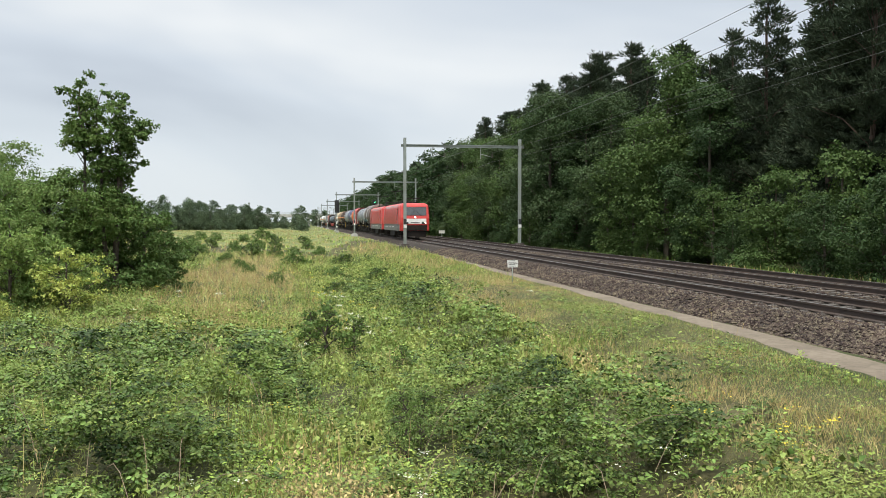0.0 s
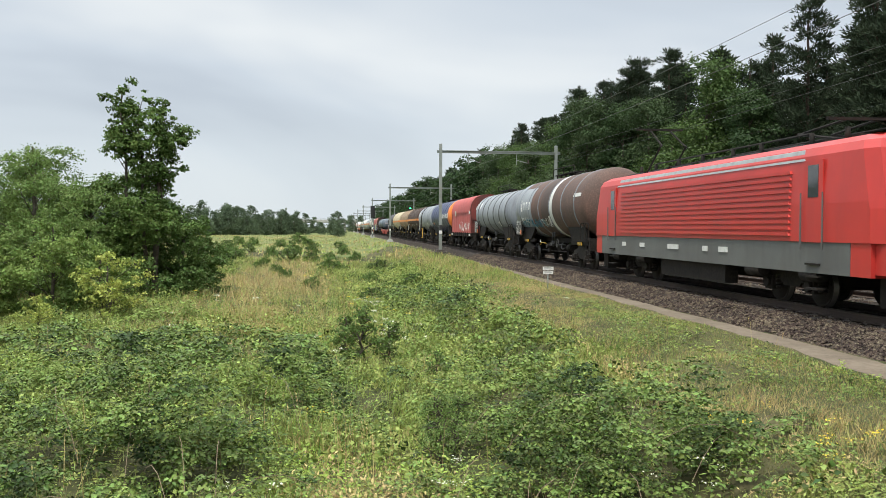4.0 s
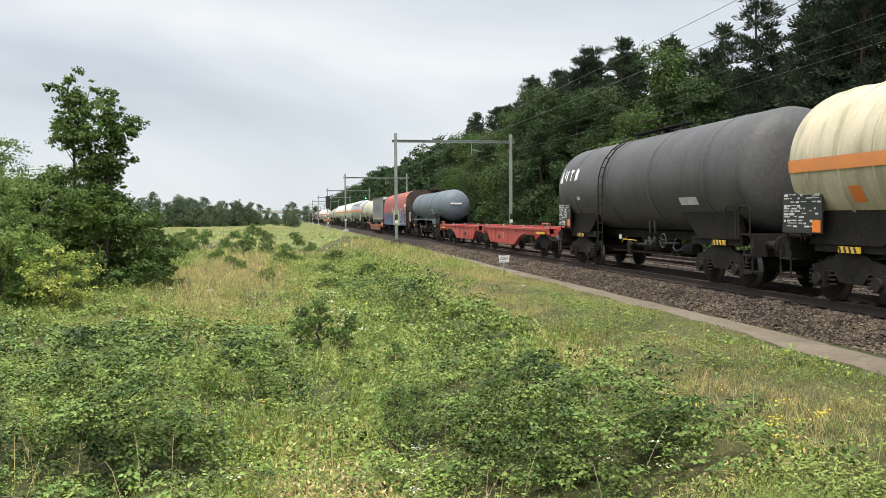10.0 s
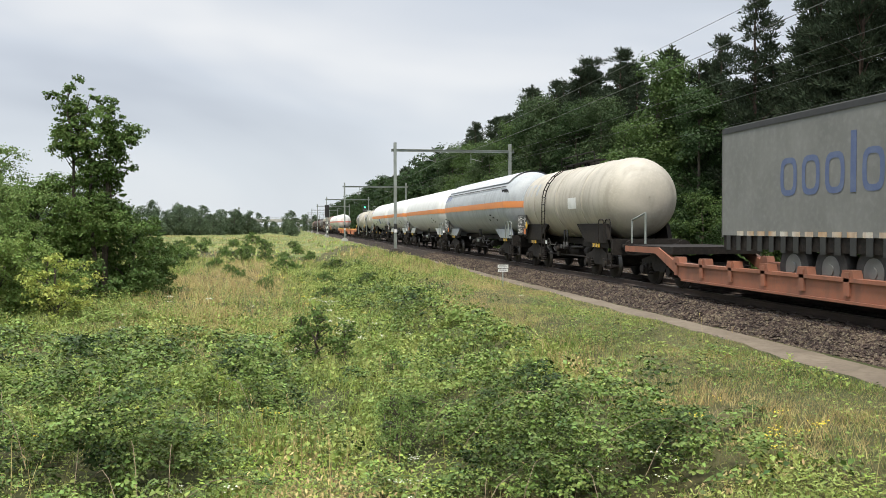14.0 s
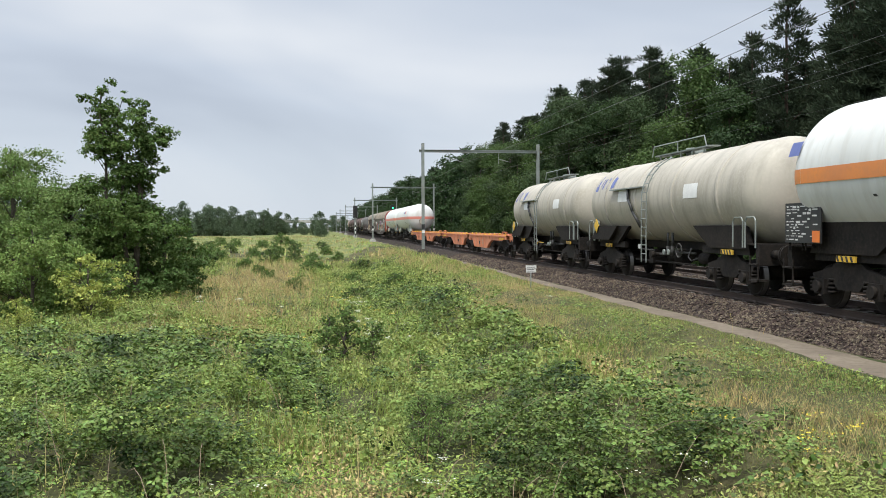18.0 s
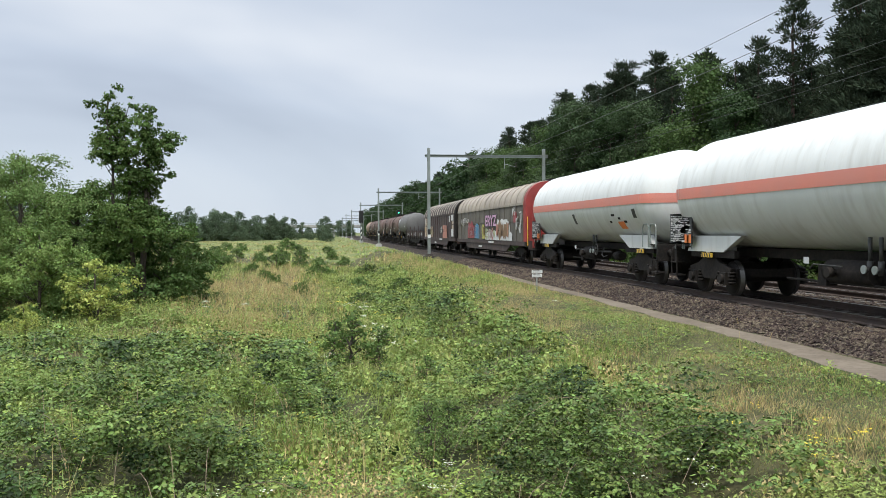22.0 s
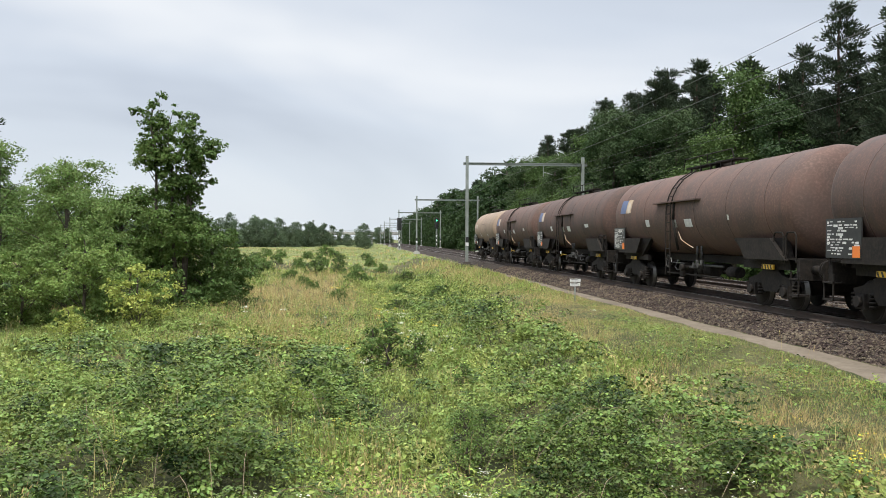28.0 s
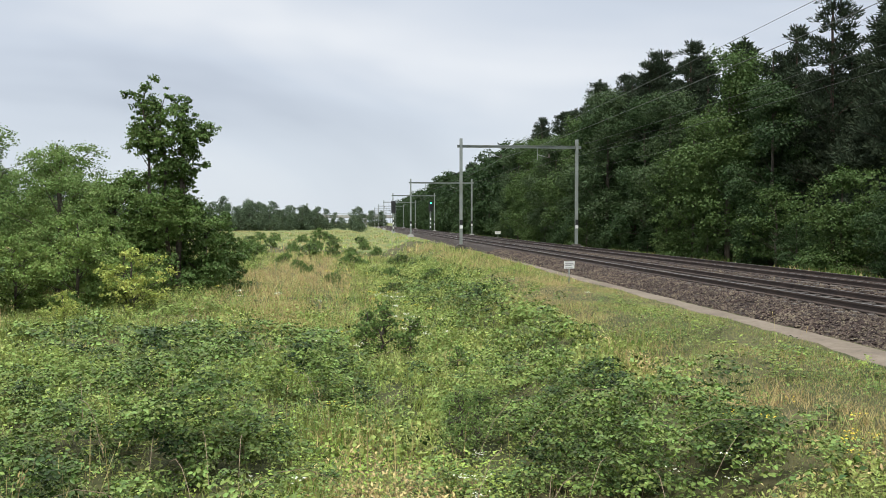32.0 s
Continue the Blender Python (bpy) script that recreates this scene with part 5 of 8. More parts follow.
def flat_wagon(label, s0, s1, paint, stops):
    t, L = wagon("container_flat_wagon", label, "flat wagon", s0, s1)
    h = L / 2 - 0.65
    for sy in (-1, 1):
        lo, hi = sorted((sy * 0.45, sy * h))
        for sx in (-1, 1):
            x0, x1 = sorted((sx * 1.15, sx * 1.3))
            part("side_girder", Shape().plate([(a, z) if sy > 0 else (lo + hi - a, z) for a, z in ((lo, 1.0), (lo + 0.95, 0.95), (lo + 1.3, 0.76), (lo + 1.7, 0.45), (hi - 5.6, 0.43), (hi - 4.9, 0.76), (hi - 4.1, 0.95), (hi, 1.02), (hi, 1.2), (lo, 1.2))], x0, x1), paint, t)
            s = Shape()
            for i in range(8):
                f = (0.2, 1.0, 1.95, 2.9, 4.3, 5.4, 6.8, 9.5)[i]
                y = lo + f if sy > 0 else hi - f
                s.box(*sorted((sx * 1.3, sx * 1.335)), y - 0.035, y + 0.035, 0.5 if 2 <= i <= 5 else 1.02, 1.2)
            s.box(*sorted((sx * 1.3, sx * 1.345)), lo, hi, 1.155, 1.2)
            part("girder_rib", s, paint, t)
        s = Shape().box(-1.34, 1.34, lo, lo + 0.3, 1.0, 1.22).box(-1.34, 1.34, hi - 0.35, hi, 0.85, 1.24).box(-1.34, -1.05, lo, hi, 1.2, 1.24).box(1.05, 1.34, lo, hi, 1.2, 1.24)
        for i in range(5):
            y = lo + 1.5 + i * (hi - lo - 3) / 4
            s.box(-1.2, 1.2, y - 0.12, y + 0.12, 0.98, 1.2)
        s.box(-0.25, 0.25, lo, hi, 0.85, 1.15)
        part("deck_frame", s, paint, t)
        for i in range(stops):
            s = Shape()
            y = lo + 0.7 + i * (hi - lo - 1.2) / (stops - 1)
            s.box(-1.3, -1.12, y - 0.08, y + 0.08, 1.24, 1.27).rod((-1.21, y, 1.27), (-1.21, y, 1.36), 0.045, 8, 0.025)
            part("container_lock", s, M_yellow if stops > 4 else M_galv, t, "yellow container locks" if stops > 4 else "grey steel container locks")
        ye = sy * (h - 0.15)
        part("end_rail", Shape().pipe([(-1.25, ye, 1.2), (-1.25, ye, 1.42), (-1.25, ye - sy * 1.1, 1.42), (-1.25, ye - sy * 1.1, 1.2)], 0.024, 6), paint, t)
        part("brake_plate", Shape().box(-1.36, -1.335, *sorted((sy * (h - 0.6), sy * (h - 1.8))), 1.0, 1.08), M_yellow, t, "yellow brake plate")
        ym = sy * 4.2
        s = Shape()
        for k in range(4):
            s.box(-1.312, -1.304, ym - 0.9, ym - 0.9 + 0.2 + 0.08 * k, 0.66 + k * 0.09, 0.69 + k * 0.09)
        part("stencilling", s, M_rustpale, t, "small pale stencilled bars")
        part("tool_box", Shape().box(-1.34, -1.3, ym - 0.1, ym + 0.14, 0.66, 0.84), M_dark, t)
    for yy in (-4.4, 3.5):
        part("brake_cylinder", Shape().rod((-0.6, yy, 0.65), (-0.6, yy + 0.9, 0.65), 0.2, 12), M_under, t)
    running_gear(t, L, (-h + 1.75, 0, h - 1.75))


flat_wagon("empty red articulated container flat wagon", 256.1, 282.6, M_redflat, 4)
flat_wagon("empty salmon-orange articulated container flat wagon", 445.2, 470.5, M_orflat, 8)
flat_wagon("empty salmon-orange articulated container flat wagon", 470.5, 494.6, M_orflat, 8)


def pocket_wagon():
    t, L = wagon("pocket_wagon", "weathered orange-brown pocket wagon carrying a road trailer", "flat wagon", 317.9, 337.8)
    h = L / 2 - 0.65
    for sx in (-1, 1):
        x0, x1 = sorted((sx * 1.2, sx * 1.35))
        part("side_girder", Shape().plate([(-h, 0.95), (-h + 2.2, 0.95), (-h + 3.9, 0.3), (h - 3.9, 0.3), (h - 2.2, 0.95), (h, 0.95), (h, 1.12), (h - 2.4, 1.12), (h - 3.6, 0.72), (-h + 3.6, 0.72), (-h + 2.4, 1.12), (-h, 1.2)], x0, x1), M_pocket, t)
        for i in range(9):
            y = -h + 3.6 + i * (2 * h - 7.2) / 8
            part("girder_post", Shape().plate([(y - 0.2, 0.72), (y + 0.2, 0.72), (y + 0.14, 0.9), (y - 0.14, 0.9)], *sorted((sx * 1.15, sx * 1.38))).box(*sorted((sx * 1.35, sx * 1.4)), y - 0.08, y + 0.08, 0.42, 0.86), M_pocket, t)
        part("girder_flange", Shape().box(*sorted((sx * 1.18, sx * 1.4)), -h + 3.6, h - 3.6, 0.68, 0.75), M_pocket, t)
        part("girder_foot", Shape().box(*sorted((sx * 1.18, sx * 1.39)), -h + 3.9, h - 3.9, 0.28, 0.33), M_pocket, t)
    part("pocket_floor", Shape().box(-1.2, 1.2, -h + 3.4, h - 3.4, 0.35, 0.45).box(-1.3, 1.3, -h, -h + 3.2, 0.95, 1.15).box(-1.3, 1.3, h - 3.2, h, 0.95, 1.15), M_under, t)
    part("end_plate", Shape().box(-1.37, -1.345, -h + 0.3, -h + 1.2, 0.7, 1.15), M_orange, t, "bright orange end panel")
    part("end_plate", Shape().box(-1.37, -1.345, -h + 1.5, -h + 2.1, 0.85, 1.12), M_rustpale, t, "pale panel")
    part("end_rail", Shape().pipe([(-1.25, h - 0.3, 1.2), (-1.25, h - 0.3, 1.9), (-1.25, h - 1.3, 2.1), (-1.25, h - 1.3, 1.2)], 0.03, 6), M_galv, t)
    running_gear(t, L, (-h + 1.8, h - 1.8))
    # the trailer, moving with its wagon
    u = thing("road_trailer", "grey curtain-sided road trailer with faded blue letter blocks", "trailer", pose(XN, (317.9 + 337.8) / 2, 0))
    TRAIN.append((u, (317.9 + 337.8) / 2))
    a, b = -8.6, 3.4
    part("curtain", Shape().box(-1.27, -1.22, a, b, 1.5, 3.9), M_curtain, u)
    part("far_curtain", Shape().box(1.22, 1.27, a, b, 1.5, 3.9), M_curtain, u)
    part("trailer_floor", Shape().box(-1.24, 1.24, a, b, 1.2, 1.5), M_under, u)
    part("top_rail", Shape().box(-1.29, 1.29, a - 0.02, b + 0.02, 3.9, 4.02), M_dark, u)
    part("roof", Shape().box(-1.25, 1.25, a, b, 4.02, 4.05), M_locogrey, u)
    f = part("front_wall", Shape().box(-1.275, 1.275, a - 0.12, a - 0.02, 1.45, 3.98), M_navy, u, "dark blue front wall")
    part("corner_post", Shape().box(-1.3, -1.2, a - 0.5, a - 0.13, 1.45, 3.7), M_navy, f)
    part("air_fairing", Shape().box(-1.3, 1.25, a - 0.75, a - 0.13, 3.72, 3.95), M_white, f, "white top box")
    part("rear_doors", Shape().box(-1.25, 1.25, b + 0.02, b + 0.1, 1.45, 3.98), M_locogrey, u)
    s = Shape()
    for i in range(26):
        y = a + 0.3 + i * (b - a - 0.6) / 25
        s.box(-1.29, -1.275, y - 0.09, y + 0.09, 1.16, 1.5)
    part("curtain_strap", s, M_dark, u, "dark curtain straps")
    s = Shape()
    for i in range(25):
        y = a + 0.5 + i * (b - a - 0.9) / 25
        s.box(-1.288, -1.272, y - 0.1, y + 0.16, 1.5, 1.6)
    part("sill_plates", s, M_rustpale, u, "pale sill under the curtain")
    # the haulier's name as plain rounded blocks
    y = 0.96
    for ch in "ooolooool":
        w, hgt = (0.6, 0.8) if ch == "o" else (0.16, 1.14)
        q = Shape()
        if ch == "l":
            q.box(-1.281, -1.272, y - w, y, 2.34, 2.34 + hgt)
        else:
            n, c, zz = 20, y - w / 2, 2.34 + hgt / 2
            vs = []
            for i in range(n):
                g = 2 * math.pi * i / n
                ca, sa = math.copysign(abs(math.cos(g)) ** 0.6, math.cos(g)), math.copysign(abs(math.sin(g)) ** 0.6, math.sin(g))
                vs += [(-1.278, c + w / 2 * ca, zz + hgt / 2 * sa), (-1.278, c + (w / 2 - 0.12) * ca, zz + (hgt / 2 - 0.12) * sa)]
            q.add(vs, [(2 * i, 2 * i + 1, (2 * i + 3) % (2 * n), (2 * i + 2) % (2 * n)) for i in range(n)])
        part("letter_block", q, M_fadeblue, u, "faded blue rounded letter block")
        y -= w + 0.17
    for k in range(3):
        y = b - 2.8 - k * 1.25
        for sx in (-1, 1):
            wl = part("wheel", Shape().rod((sx * 0.9, y, 0.86), (sx * 1.18, y, 0.86), 0.5, 24), M_rubber, u)
            part("rim", Shape().rod((sx * 1.12, y, 0.86), (sx * 1.188, y, 0.86), 0.28, 18).rod((sx * 1.18, y, 0.86), (sx * 1.21, y, 0.86), 0.11, 12), M_locogrey, wl)


pocket_wagon()


def w14():
    t, L, r, zc = tank_wagon("short dirty white tank wagon with a ladder", 337.8, 350.4, M_offwhite, 1.38, 2.66, bands=3, band_mat=M_offwhite, lad=1.3, gear=M_under, end=1.3, inset=0.6)
    marks(t, r, zc, [(-2.4, -1.5, 2.35, 2.75)], M_white, "white data plate")
    logo(t, r, zc, 4.95, 2.9, 0.7, M_lgrey)
    s = Shape().plate([(4.2, 1.6), (4.36, 1.76), (4.2, 1.92), (4.04, 1.76)], -1.36, -1.34)
    part("hazard_diamond", s, M_yellow, t, "yellow hazard diamond")


def gas(label, s0, s1, base, stripe, seed, r=1.52, zc=2.80, shield=False, disc=False, lower_mat=None):
    t, L, r, zc = tank_wagon(label, s0, s1, base, r, zc, bands=0, sections=60, end=0.95, gear=False, inset=0.6, white_under=base if seed != 4 else None, rail_mat=M_galv if seed != 4 else None)
    h = L / 2 - 0.6
    rr = random.Random(seed)
    part("stripe", on_tank(Shape(), r, zc, [(-h + 0.95, h - 0.95, 2.6, 2.9)], rr=0.012), stripe, t, "stripe along the tank")
    end_stripe(t, L, 0.6, 0.95, r, zc, 2.6, 2.9, stripe)
    for k in range(5):
        y = -h + 1.6 + k * (2 * h - 3.2) / 4
        part("weld_seam", Shape().spin([(y - 0.012, r - 0.01), (y - 0.012, r + 0.004), (y + 0.012, r + 0.004), (y + 0.012, r - 0.01)], 0, zc, 40), base, t)
    marks(t, r, zc, [(-h + 2.6 + k * 0.5, -h + 2.6 + k * 0.5 + rr.uniform(0.2, 0.4), 2.0 + 0.12 * (k % 3), 2.08 + 0.12 * (k % 3)) for k in range(4)], M_under, "small dark stencilled marks")
    if shield:
        n, rs = 14, r + 0.06
        for i in range(n):
            a, b = -h + 0.9 + i * (2 * h - 1.8) / n, -h + 0.9 + (i + 1) * (2 * h - 1.8) / n - 0.02
            s = Shape()
            vs = [(rs * math.cos(q), y, zc + rs * math.sin(q)) for y in (a, b) for q in [radians(d) for d in range(32, 149, 9)]]
            m = len(vs) // 2
            s.add(vs, [(j, j + 1, m + j + 1, m + j) for j in range(m - 1)], 0, True)
            part("shield_panel", s, M_shield, t, "pale sun shield panel")
        part("shield_edge", Shape().box(-rs * math.cos(radians(32)) - 0.02, -rs * math.cos(radians(32)) + 0.01, -h + 0.9, h - 0.9, zc + rs * math.sin(radians(32)) - 0.03, zc + rs * math.sin(radians(32)) + 0.01), M_dark, t)
    if disc:
        s = Shape().rod((-0.0, -L / 2 + 0.62, 2.35), (0, -L / 2 + 0.5, 2.35), 0.34, 24)
        d = part("manhole_flange", s, M_offwhite, t, "round bolted manhole cover")
        b = Shape()
        for i in range(18):
            q = 2 * math.pi * i / 18
            b.rod((0.3 * math.cos(q), -L / 2 + 0.52, 2.35 + 0.3 * math.sin(q)), (0.3 * math.cos(q), -L / 2 + 0.47, 2.35 + 0.3 * math.sin(q)), 0.025, 6)
        part("bolt_ring", b, M_under, d)
    part("pressure_vessel", Shape().rod((-0.8, -0.8, 0.85), (-0.8, 0.8, 0.85), 0.26, 14), M_under, t)
    return t, L, r, zc


t_, L_, r_, z_ = gas("pale grey gas tank wagon with a sun shield and orange stripe", 350.4, 368.7, M_lgrey, M_stripe, 1, shield=True)
logo(t_, r_, z_, 7.5, 3.25, 0.4, M_logoblue)
tag_lines(t_, -L_ / 2 + 0.8, -L_ / 2 + 2.0, 3.3, 3.5, lambda z: -1.4, 3, 6, 0.02)
t_, L_, r_, z_ = gas("white gas tank wagon with an orange stripe", 368.7, 387.3, M_white_t, M_stripe, 2)
gas("white gas tank wagon with an orange stripe", 387.3, 402.2, M_white_t, M_stripe, 3)
t_, L_, r_, z_ = gas("white gas tank wagon with orange stripe and black sprayed word", 402.2, 418.2, M_white_t, M_stripe, 4)
part("sprayed_word", lettering("VELVET.", 4.2, 0.4, 1.75, 0.55, on=(r_, z_)), M_dark, t_, "black sprayed word")
marks(t_, r_, z_, [(-2.2, -1.0, 2.05, 2.55)], M_logoblue, "blue square emblem")
marks(t_, r_, z_, [(-1.5, -1.15, 2.15, 2.45), (-2.05, -1.7, 2.15, 2.45)], M_bar)
marks(t_, r_, z_, [(6.6, 7.0, 3.2, 3.5)], M_logoblue, "small blue emblem")


def white_short(s0, s1):
    t, L, r, zc = tank_wagon("dirty white tank wagon with ladder, walkway and blue mark", s0, s1, M_offwhite, 1.34, 2.57, bands=4, band_mat=M_offwhite, lad=0.4, gear=M_galv, end=0.7, panel=0, rail_mat=M_galv)
    logo(t, r, zc, L / 2 - 1.4, 3.0, 0.55, M_logoblue)
    marks(t, r, zc, [(2.0, 3.0, 2.55, 2.95), (-3.2, -2.3, 2.5, 2.9)], M_white, "white data plates")
    part("valve_shelf", Shape().box(-1.44, -1.22, 0.7, 3.6, 2.95, 2.99), M_galv, t)
    part("hose", Shape().pipe([(-1.36, 2.0, 2.95), (-1.42, 1.8, 2.6), (-1.38, 1.5, 2.2), (-1.22, 1.2, 1.7)], 0.05, 8), M_dark, t, "black hose")
    part("hazard_diamond", Shape().plate([(5.3, 1.5), (5.55, 1.75), (5.3, 2.0), (5.05, 1.75)], -1.34, -1.32), M_yellow, t, "yellow hazard diamond")
    part("corner_plate", Shape().plate([(5.9, 1.25), (4.0, 1.25), (3.2, 1.75), (5.4, 1.75)], -1.3, -1.2), M_under, t)


w14()
white_short(418.2, 432.2)
white_short(432.2, 445.2)
for i_, (a_, b_) in enumerate(((494.6, 511.9), (511.9, 528.9))):
    t_, L_, r_, z_ = gas("white gas tank wagon with a faded red stripe", a_, b_, M_white_t, M_pink, 6 + i_, disc=True)
    data_panel(t_, L_ / 2 - 1.2, orange=True, name="end_panel")
    if i_ == 0:
        marks(t_, r_, z_, [(-3.95 + k * 0.26, -3.78 + k * 0.26, 3.25, 3.5) for k in range(6)], M_logoblue, "blue letter blocks")
        marks(t_, r_, z_, [(-4.75 + k * 0.26, -4.58 + k * 0.26, 3.25, 3.55) for k in range(3)], M_orange, "orange letter blocks")
    else:
        marks(t_, r_, z_, [(0.4, 0.7, 2.0, 2.4), (-6.4, -6.1, 2.15, 2.45)], M_dark, "dark plates")
        marks(t_, r_, z_, [(-5.0, -4.4, 1.8, 2.05)], M_orange, "small hazard plates")


def sliding_wall(label, s0, s1, wall, roof, end_paint, seed):
    t, L = wagon("sliding_wall_wagon", label, "covered wagon", s0, s1)
    h = L / 2 - 0.7
    zb, ze = 1.2, 3.15
    k = 9
    arc = [(-1.42 * math.cos(math.pi * i / (2 * k)) ** 0.8, ze + 1.14 * math.sin(math.pi * i / (2 * k))) for i in range(k + 1)]
    full = [(-1.42, zb)] + arc + [(-x, z) for x, z in arc[-2::-1]] + [(1.42, zb)]
    for a, b in ((-h + 0.35, -0.02), (0.02, h - 0.35)):
        part("wall_panel", Shape().box(-1.42, -1.36, a, b, zb, ze), wall, t)
        part("far_wall_panel", Shape().box(1.36, 1.42, a, b, zb, ze), wall, t)
        s = Shape()
        vs = [(x, y, z) for y in (a, b) for x, z in full[1:-1]]
        m = len(full) - 2
        s.add(vs, [(j, j + 1, m + j + 1, m + j) for j in range(m - 1)], 0, True)
        part("roof_panel", s, roof, t)
        for i in range(8):
            y = a + 0.1 + i * (b - a - 0.2) / 7
            part("wall_rib", Shape().box(-1.46, -1.42, y - 0.035, y + 0.035, zb, ze), wall, t)
            s = Shape()
            s.pipe([(x * 1.012, y, z + 0.012) for x, z in arc], 0.03, 5)
            part("roof_rib", s, roof if wall is M_wallgrey else M_offwhite, t)
        part("cornice", Shape().box(-1.46, -1.42, a, b, ze - 0.07, ze + 0.05), roof if wall is M_wallgrey else wall, t)
        part("mid_rail", Shape().box(-1.447, -1.425, a, b, 2.25, 2.31), wall, t)
    for sy in (-1, 1):
        s = Shape()
        n = len(full)
        vs = [(x * 1.0, sy * (h - 0.34), z) for x, z in full] + [(x * 0.97, sy * h, z) for x, z in full]
        s.add(vs, [tuple(range(n, 2 * n))] + [(j, j + 1, n + j + 1, n + j) for j in range(n - 1)])
        end_m = end_paint if sy < 0 else M_wallbrown
        e = part("end_wall", s, end_m, t, "ribbed end wall")
        for xx in (-1.0, -0.35, 0.35, 1.0):
            part("end_post", Shape().box(xx - 0.06, xx + 0.06, *sorted((sy * h, sy * (h + 0.1))), 0.9, 3.6), end_m, e)
        part("end_ladder", Shape().pipe([(-1.3, sy * (h + 0.1), 1.0), (-1.3, sy * (h + 0.1), 2.4), (-1.3, sy * h, 2.45)], 0.022, 5), M_yellow if seed == 1 else M_under, e)
    part("ridge", Shape().box(-0.12, 0.12, -h - 0.1, h + 0.1, 4.27, 4.4), M_under, t)
    s = Shape().box(-1.44, -1.36, -h, h, 0.98, 1.2).box(1.36, 1.44, -h, h, 0.98, 1.2).box(-1.3, 1.3, -h, h, 0.95, 1.18)
    s.plate([(-h + 3.6, 0.98), (-h + 4.6, 0.62), (h - 4.6, 0.62), (h - 3.6, 0.98)], -1.4, -1.34)
    for sy in (-1, 1):
        s.box(-1.25, 1.25, *sorted((sy * (L / 2 - 0.62), sy * h)), 0.8, 1.25)
    part("underframe", s, M_wallbrown, t)
    part("stencilling", Shape().box(-1.45, -1.442, -3, -1.4, 1.04, 1.14).box(-1.408, -1.402, 1.0, 2.2, 0.72, 0.84), M_bar, t, "small white stencilled bars")
    sf = lambda z: -1.475
    if seed == 1:
        sprayed(t, "ERYZ", -0.55, -4.0, 2.05, 0.66, -1.466, 10, 3)
        backing(t, 3.6, 6.1, 1.28, 2.35, -1.466, GRAFFITI[9], 4)
        backing(t, 1.6, 3.5, 1.28, 2.2, -1.466, GRAFFITI[14], 5)
        graffiti(t, 1.7, 6.0, 1.3, 2.2, sf, [9, 14, 9, 2], 23, dense=0.35)
        backing(t, -0.3, 0.7, 1.28, 2.2, -1.466, GRAFFITI[5], 6)
        graffiti(t, -0.3, 0.7, 1.3, 2.2, sf, [5, 13, 3], 24, dense=0.6)
        backing(t, -8.2, -0.5, 1.22, 1.75, -1.464, GRAFFITI[2], 7)
        backing(t, -7.6, -3.9, 1.28, 2.4, -1.466, GRAFFITI[2], 8)
        graffiti(t, -7.4, -3.9, 1.3, 2.3, sf, [13, 7, 13, 13], 21, dense=1.1)
        graffiti(t, -3.6, -0.6, 1.25, 1.95, sf, [8, 2, 7, 9], 22, dense=0.6)
        tag_lines(t, 5.6, 8.6, 2.1, 2.7, sf, 2, 29, 0.011)
        tag_lines(t, -9.0, -8.4, 2.5, 3.0, sf, 2, 28, 0.02)
        part("pink_square", Shape().box(-1.479, -1.472, -9.3, -8.6, 2.2, 2.75), GRAFFITI[9], t, "faded red painted square")
        tag_lines(t, -10.6, -9.4, 1.6, 2.9, sf, 2, 25, 0.04)
    else:
        part("pale_patch", Shape().box(-1.434, -1.424, h - 2.45, h - 0.5, 1.25, 3.05), M_rustpale, t, "pale worn patches")
        part("pale_patch", Shape().box(-1.434, -1.424, h - 6.6, h - 2.55, 1.25, 2.22), M_rustpale, t, "pale worn patches")
        for a, b, c, d in ((0.5, 1.7, 2.6, 3.05), (2.4, 2.8, 2.5, 3.0), (0.5, 1.6, 1.35, 1.95)):
            part("white_panel", Shape().box(-1.475, -1.465, -h + a, -h + b, c, d), M_bar, t, "white painted panel")
        part("pale_patch", Shape().box(-1.434, -1.424, -h + 0.5, -h + 1.6, 1.95, 2.55), M_rustpale, t)
        backing(t, -6.1, -3.6, 1.2, 1.7, -1.466, GRAFFITI[7], 9)
        sprayed(t, "TAN", -3.65, -6.1, 1.25, 0.95, -1.468, 7, 7)
        tag_lines(t, -3.2, -2.6, 1.6, 2.2, sf, 2, 27, 0.014)
        graffiti(t, 2.6, 6.4, 1.3, 2.1, sf, [8, 13, 5, 13], 30, dense=0.3)
    running_gear(t, L, (-L / 2 + 3.3, L / 2 - 3.3))


sliding_wall("sliding-wall wagon with beige ribbed roof, red ends and graffiti", 528.9, 552.3, M_wallgrey, M_roofbeige, M_redend, 1)
sliding_wall("dark brown sliding-wall wagon with pale worn patches", 552.3, 574.0, M_wallbrown, M_wallbrown, M_under, 2)


